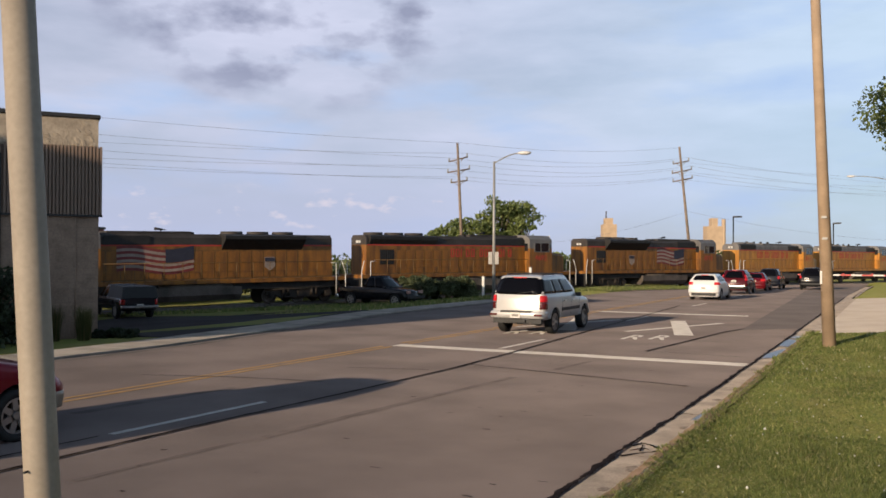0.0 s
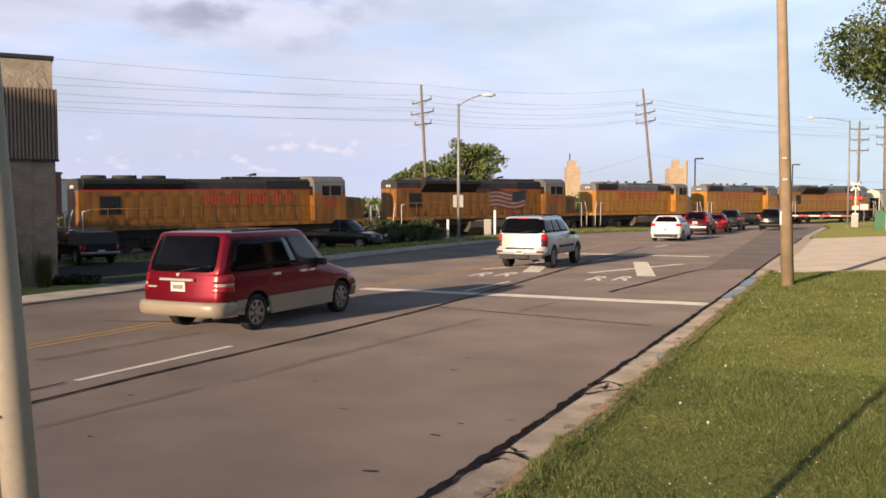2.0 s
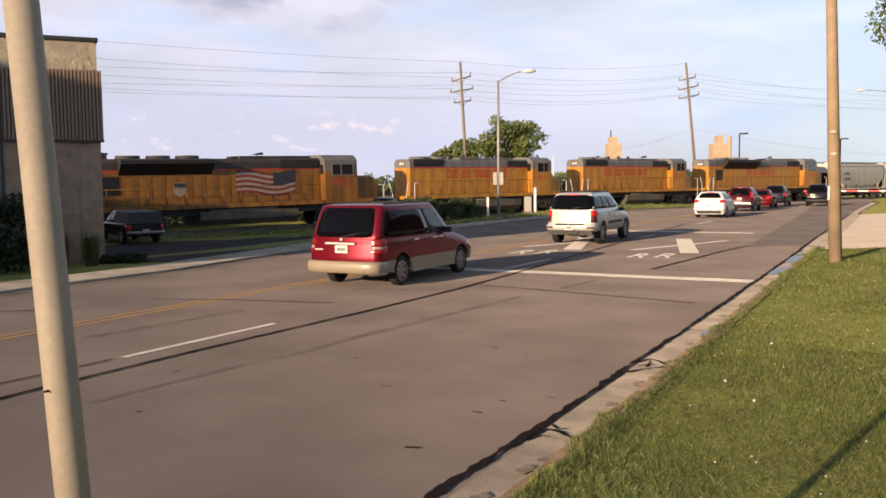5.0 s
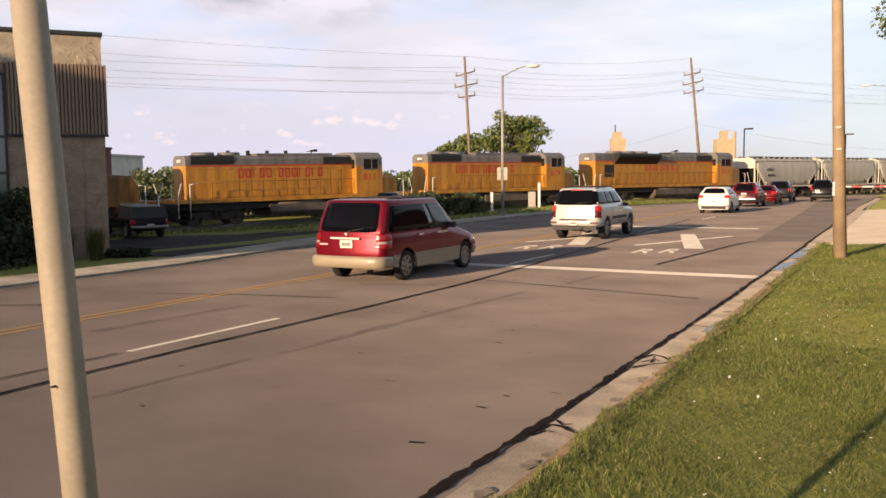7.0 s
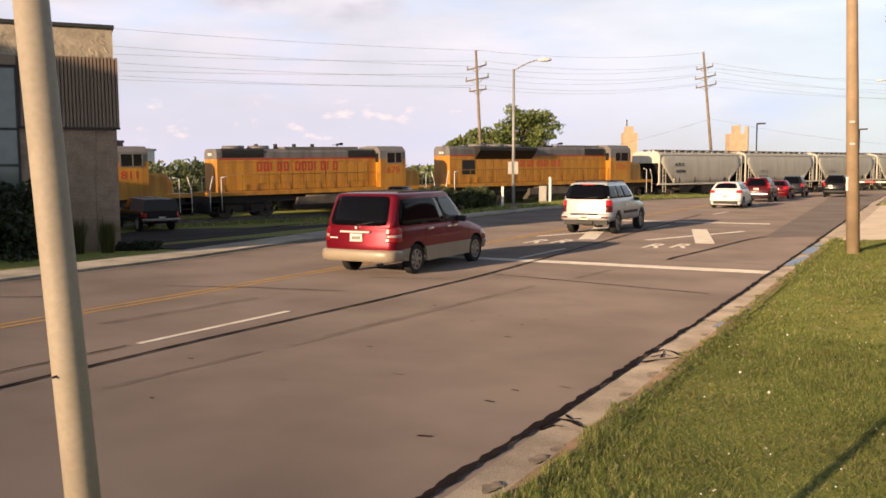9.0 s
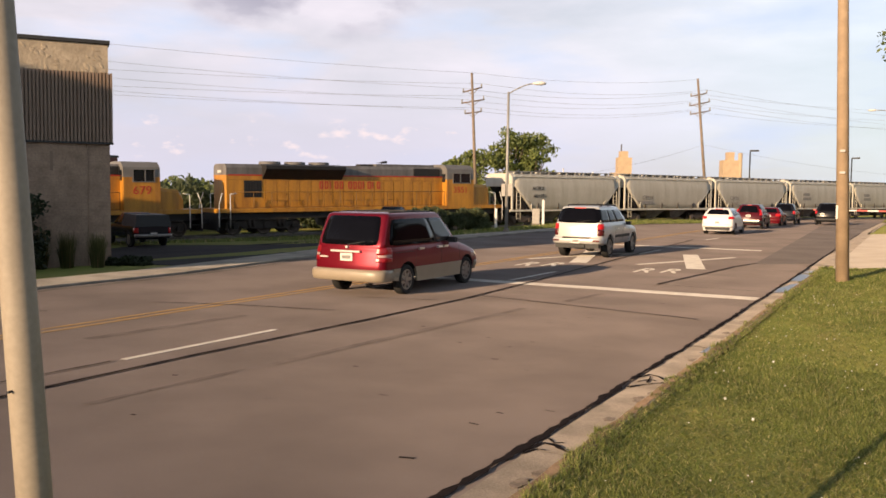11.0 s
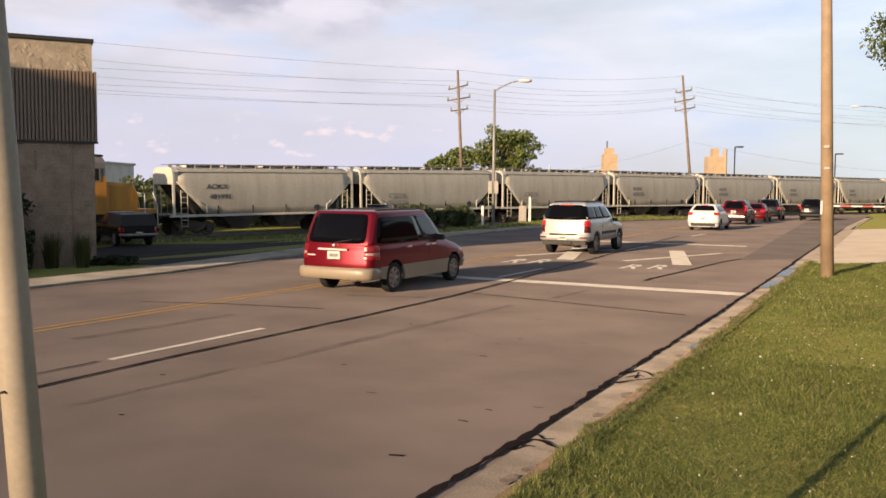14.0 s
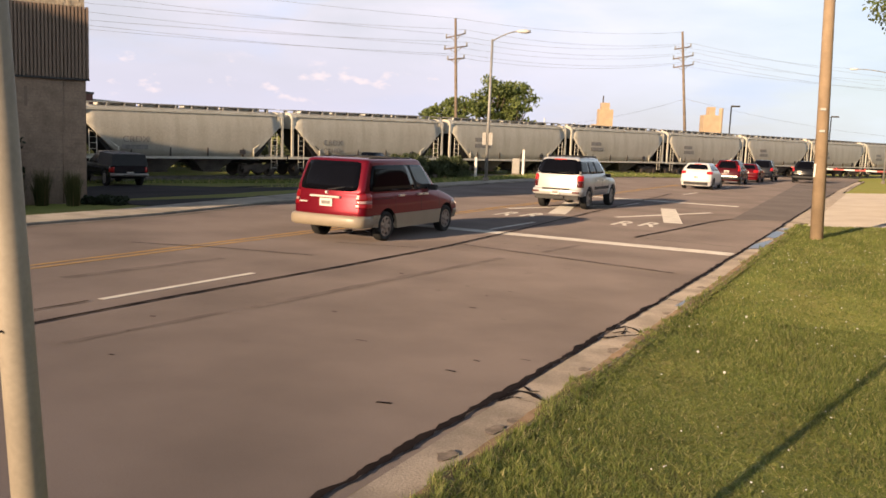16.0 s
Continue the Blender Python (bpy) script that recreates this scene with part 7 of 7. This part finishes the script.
def crossing_things():
    # white marker posts and signal cabinet on the island
    for x, y, h in ((-24.0, 60.0, 1.95), (-27.0, 58.2, 1.55), (-28.0, 57.4, 1.2)):
        root = thing("marker_post", pose(x, y, level(x, y)), "white marker post standing near the track", "post", "marker posts")
        part("post", soften(box(bm_new(), -0.09, -0.05, -0.1, 0.09, 0.05, h), 0.01, 1), M_RAILWHITE, root)
        part("cap", box(bm_new(), -0.1, -0.06, h, 0.1, 0.06, h + 0.06), M_GALV, root)
    root = thing("signal_cabinet", pose(-24.7, 60.3, level(-24.7, 60.3), 0, 0, 20), "pale steel signal cabinet beside the track", "cabinet")
    part("body", soften(box(bm_new(), -0.27, -0.2, 0.3, 0.27, 0.2, 1.4), 0.02, 1), M_PALE, root)
    part("door", soften(box(bm_new(), -0.22, -0.22, 0.4, 0.22, -0.2, 1.32), 0.01, 1), M_PALE, root)
    part("plinth", box(bm_new(), -0.3, -0.24, -0.1, 0.3, 0.24, 0.3), M_CONC, root)
    # crossing signal with gate
    gx, gy = 0.2, 97.0
    z = level(gx, gy)
    root = thing("crossing_signal", pose(gx, gy, z), "railway crossing signal with crossbuck and lit red lamp", "crossing signal")
    part("mast", tube(bm_new(), (0, 0, -0.1), (0, 0, 4.6), 0.07, seg=10), M_RAILWHITE, root)
    for s in (-1, 1):
        part("crossbuck_board", soften(box(bm_new(), -0.62, -0.1, -0.11, 0.62, -0.07, 0.11), 0.01, 1), M_RAILWHITE, root, "white crossbuck board", at=pose(0, 0, 4.1, 0, 45 * s, 0))
        lamp = part("lamp_hood", tube(bm_new(), (s * 0.42, -0.1, 2.95), (s * 0.42, -0.16, 2.95), 0.3, seg=16), M_TRIM, root)
        part("lamp_lens", tube(bm_new(), (s * 0.42, -0.175, 2.95), (s * 0.42, -0.155, 2.95), 0.2, seg=16), M_TAIL if s < 0 else M_SIGNAL, lamp, "red lamp lens")
    part("lamp_bar", tube(bm_new(), (-0.45, 0, 2.95), (0.45, 0, 2.95), 0.035), M_RAILWHITE, root)
    part("sign_plate", box(bm_new(), -0.3, -0.1, 1.75, 0.3, -0.08, 2.15), M_RAILWHITE, root)
    part("gate_housing", soften(box(bm_new(), -0.3, 0.05, 0.7, 0.3, 0.45, 1.4), 0.03, 1), M_RAILWHITE, root)
    gate = thing("crossing_gate", pose(gx, gy - 0.25, z), "lowered crossing gate arm with red and white bands", "gate")
    for i in range(9):
        part("band", box(bm_new(), -0.3 - i * 1.0 - 1.0, -0.04, 1.05, -0.3 - i * 1.0, 0.04, 1.2), M_RAILWHITE if i % 2 else M_GATE_RED, gate)
    part("pivot", soften(box(bm_new(), -0.35, -0.08, 0.0, 0.3, 0.15, 1.25), 0.03, 1), M_GALV, gate)
    for k in (2.4, 5.0, 8.6):
        part("gate_lamp", tube(bm_new(), (-k, -0.06, 1.26), (-k, 0.02, 1.26), 0.07, seg=10), M_BRAKE, gate)
    # utility boxes on the verge
    root = thing("utility_box", pose(2.0, 74.5, level(2, 74.5)), "green steel utility box standing on the verge", "utility box")
    part("body", soften(box(bm_new(), -0.5, -0.45, -0.05, 0.5, 0.45, 1.35), 0.03, 1), M_GREENBOX, root)
    part("lid", soften(box(bm_new(), -0.53, -0.48, 1.35, 0.53, 0.48, 1.42), 0.02, 1), M_GREENBOX, root)
    root = thing("utility_pedestal", pose(2.35, 71.5, level(2.35, 71.5)), "white utility pedestal beside the green box", "utility box")
    part("body", soften(box(bm_new(), -0.16, -0.16, -0.05, 0.16, 0.16, 1.2), 0.03, 1), M_PLATE, root)
    root = thing("road_sign", pose(0.8, 78.0, level(0.8, 78)), "small pale sign on a thin post by the kerb", "sign")
    part("post", tube(bm_new(), (0, 0, -0.1), (0, 0, 2.1), 0.03), M_GALV, root)
    part("plate", box(bm_new(), -0.3, -0.05, 1.55, 0.3, -0.03, 2.0), M_PLATE, root)
    # far lamp posts behind the train
    for x, y, h in ((-21.7, 135.3, 9.2), (-9.5, 160, 9.0), (-47, 125, 6.5), (-43, 127, 6.0)):
        root = thing("area_lamp", pose(x, y, level(x, y)), "dark square area lamp on a tall post", "lamp post", "far lamp posts")
        part("post", tube(bm_new(), (0, 0, -0.1), (0, 0, h), 0.1, seg=8), M_TRIM if x > -40 else M_RAILWHITE, root)
        if x > -40:
            part("head", soften(box(bm_new(), 0, -0.25, h - 0.15, 1.2, 0.25, h + 0.08), 0.02, 1), M_TRIM, root)


def roadside_right():
    """Unseen low block that closes the open side, added to darken reflections and skylight."""
    root = thing("depot", pose(34, 24, 0.3), "unseen brick block added to darken reflections from the right", "building")
    part("wall", box(bm_new(), -9, -44, -0.5, 9, 92, 7.0), M_BRICKRED, root)
    part("roof", box(bm_new(), -9.3, -44.3, 7.0, 9.3, 92.3, 7.3), M_GALV, root)


def far_buildings():
    # grain elevators on the skyline
    root = thing("grain_elevator", pose(-147, 486, -1, 0, 0, 27), "tan grain elevator tower far behind the railway", "building", "elevators on the skyline")
    part("shaft", box(bm_new(), -3.6, -4, 0, 4.2, 4, 23.4), M_ELEV, root)
    part("headhouse", box(bm_new(), -2.2, -3, 23.4, 2.2, 3, 27.0), M_ELEV, root)
    part("lower_wing", box(bm_new(), -7.2, -3, 0, -3.6, 3, 14.8), M_ELEV, root)
    part("mast", tube(bm_new(), (-1.2, 0, 27), (-1.2, 0, 31), 0.35), M_BROWN, root)
    root = thing("grain_elevator", pose(-93.5, 514, -1, 0, 0, 27), "tan grain elevator block far behind the railway", "building", "elevators on the skyline")
    part("shaft", box(bm_new(), -4.8, -4, 0, 5.2, 4, 22.6), M_ELEV, root)
    part("headhouse", box(bm_new(), -1.8, -3, 22.6, 1.6, 3, 27.2), M_ELEV, root)
    part("bin", tube(bm_new(), (4.9, -3, 0), (4.9, -3, 26.6), 1.2, seg=12), M_ELEV, root)
    # plant behind the lot
    root = thing("warehouse", pose(-98, 72, -0.6, 0, 0, 25), "low pale warehouse with rooftop plant behind the railway", "building")
    part("wall", box(bm_new(), -12, -5, 0, 12, 8, 5.6), M_WAREHOUSE, root)
    part("roof", box(bm_new(), -12.2, -5.2, 5.6, 12.2, 8.2, 5.9), M_GALV, root)
    for k in range(5):
        part("window", box(bm_new(), -10 + k * 4.4, -5.05, 1.6, -7.4 + k * 4.4, -4.98, 4.2), M_TINT, root)
    for k in range(3):
        part("roof_unit", soften(box(bm_new(), -9 + k * 7, -2, 5.9, -6 + k * 7, 1, 7.3), 0.05, 1), M_GALV, root)
    for k in (-11.8, -6, 0, 6, 11.8):
        part("roof_post", tube(bm_new(), (k, -4.8, 5.8), (k, -4.8, 7.5), 0.06), M_GALV, root)
    part("roof_railing", tube(bm_new(), (-11.8, -4.8, 7.5), (11.8, -4.8, 7.5), 0.06), M_GALV, root)
    root = thing("brick_building", pose(-74.6, 53.6, -0.6, 0, 0, 25), "dark red brick building behind the railway", "building")
    part("wall", box(bm_new(), -6, -4, 0, 6.9, 6, 5.8), M_BRICKRED, root)
    part("coping", box(bm_new(), -6.1, -4.1, 5.8, 7.0, 6.1, 6.0), M_TRIM, root)
    # bushes along the far side of the track
    for i in range(22):
        s = 4 + i * 4.6
        p = TRACK_AT + TD * s
        off = 6.0 + 1.3 * (i % 3)
        x, y = p.x - TD.y * off, p.y + TD.x * off
        shrub("shrub", x, y, 2.7, 1.1, 3.0 + 0.9 * (i % 4 == 0) + 0.5 * (i % 3 == 1), 100 + i, 3400, 0.17, M_SHRUB, "wild green bushes behind the railway line")
    # low woods on the horizon
    rs = np.random.RandomState(77)
    centres = []
    for i in range(420):
        a = radians(rs.uniform(-75, 100))
        d = rs.uniform(420, 620)
        centres.append((-d * math.sin(a), d * math.cos(a), rs.uniform(0, 4), rs.uniform(3, 6)))
    v, f = scatter_leaves(rs, centres, 26000, 1.5)
    me = bpy.data.meshes.new("woods")
    me.from_pydata(v, [], f)
    me.materials.append(M_LEAVES)
    tagged(new("far_woods", me), "low line of green woods along the horizon", "trees", kind="stuff")


M_GATE_RED = mat("gate_red_paint", (0.5, 0.06, 0.05), 0.5, vary=0.2, scale=4)
M_GREENBOX = mat("green_box_paint", (0.02, 0.13, 0.05), 0.5, vary=0.15, scale=3)
M_ELEV = mat("elevator_concrete", (0.52, 0.38, 0.25), 0.9, vary=0.15, scale=0.3, fine=3)
M_WAREHOUSE = mat("warehouse_siding", (0.55, 0.53, 0.50), 0.7, vary=0.2, scale=0.5, fine=6)
M_BRICKRED = mat("dark_red_brick", (0.16, 0.055, 0.045), 0.85, vary=0.25, scale=0.8, fine=8)
crossing_things()
roadside_right()
far_buildings()


# ---- what moves ----
VAN_T = (0.0, 0.5, 1.0, 1.5, 2.0, 2.5, 3.0, 3.5, 4.0, 4.5, 5.2, 16.0)
VAN_Y = (-12.30, -9.72, -7.41, -5.44, -3.79, -2.48, -1.54, -0.91, -0.48, -0.23, 0.0, 0.0)
SUV_T = (0.0, 0.5, 1.0, 1.5, 2.0, 2.5, 3.0, 3.5, 4.2, 16.0)
SUV_Y = (-4.38, -3.08, -2.24, -1.46, -0.92, -0.55, -0.24, -0.07, 0.0, 0.0)


def glide(ts, ys, t):
    """A smooth curve through the points (cubic, no overshoot at rest)."""
    k = max(0, min(len(ts) - 2, sum(1 for q in ts if q <= t) - 1))

    def slope(i):
        if i == 0:
            return (ys[1] - ys[0]) / (ts[1] - ts[0])
        if i >= len(ts) - 2:
            return 0.0
        return (ys[i + 1] - ys[i - 1]) / (ts[i + 1] - ts[i - 1])
    h = ts[k + 1] - ts[k]
    u = min(1.0, (t - ts[k]) / h)
    return ((2 * u**3 - 3 * u**2 + 1) * ys[k] + (u**3 - 2 * u**2 + u) * h * slope(k) + (-2 * u**3 + 3 * u**2) * ys[k + 1] + (u**3 - u**2) * h * slope(k + 1))


def drive(root, wheels, ts, ys, x, y, r):
    times = [i * 0.0667 for i in range(80)] + [5.5, 8.0, 12.0, 16.0]
    walk(root, [(t, pose(x, y + glide(ts, ys, t), 0)) for t in times])
    for w in wheels:
        side = 1 if w.matrix_basis.translation.x > 0 else -1
        at = w.matrix_basis.translation.copy()
        walk(w, [(t, pose(at.x, at.y, at.z) @ pose(0, 0, 0, -math.degrees(glide(ts, ys, t) / r), 0, 0) @ pose(0, 0, 0, 0, 0, 0 if side > 0 else 180)) for t in times])


GAIN = (0,) * 12 + (0.0, 0.12, 0.5, 1.0, 1.5)        # the train picks up a little speed at the end


def motions():
    for car, s, turn in TRAIN:
        walk(car, [(float(t), on_track(s - SPEED * t - GAIN[t]) @ pose(0, 0, 0, 0, 0, turn)) for t in range(17)])
    drive(VAN, VAN_WHEELS, VAN_T, VAN_Y, -10.75, 15.62, 0.335)
    drive(SUV, SUV_WHEELS, SUV_T, SUV_Y, -10.42, 29.35, 0.39)


motions()
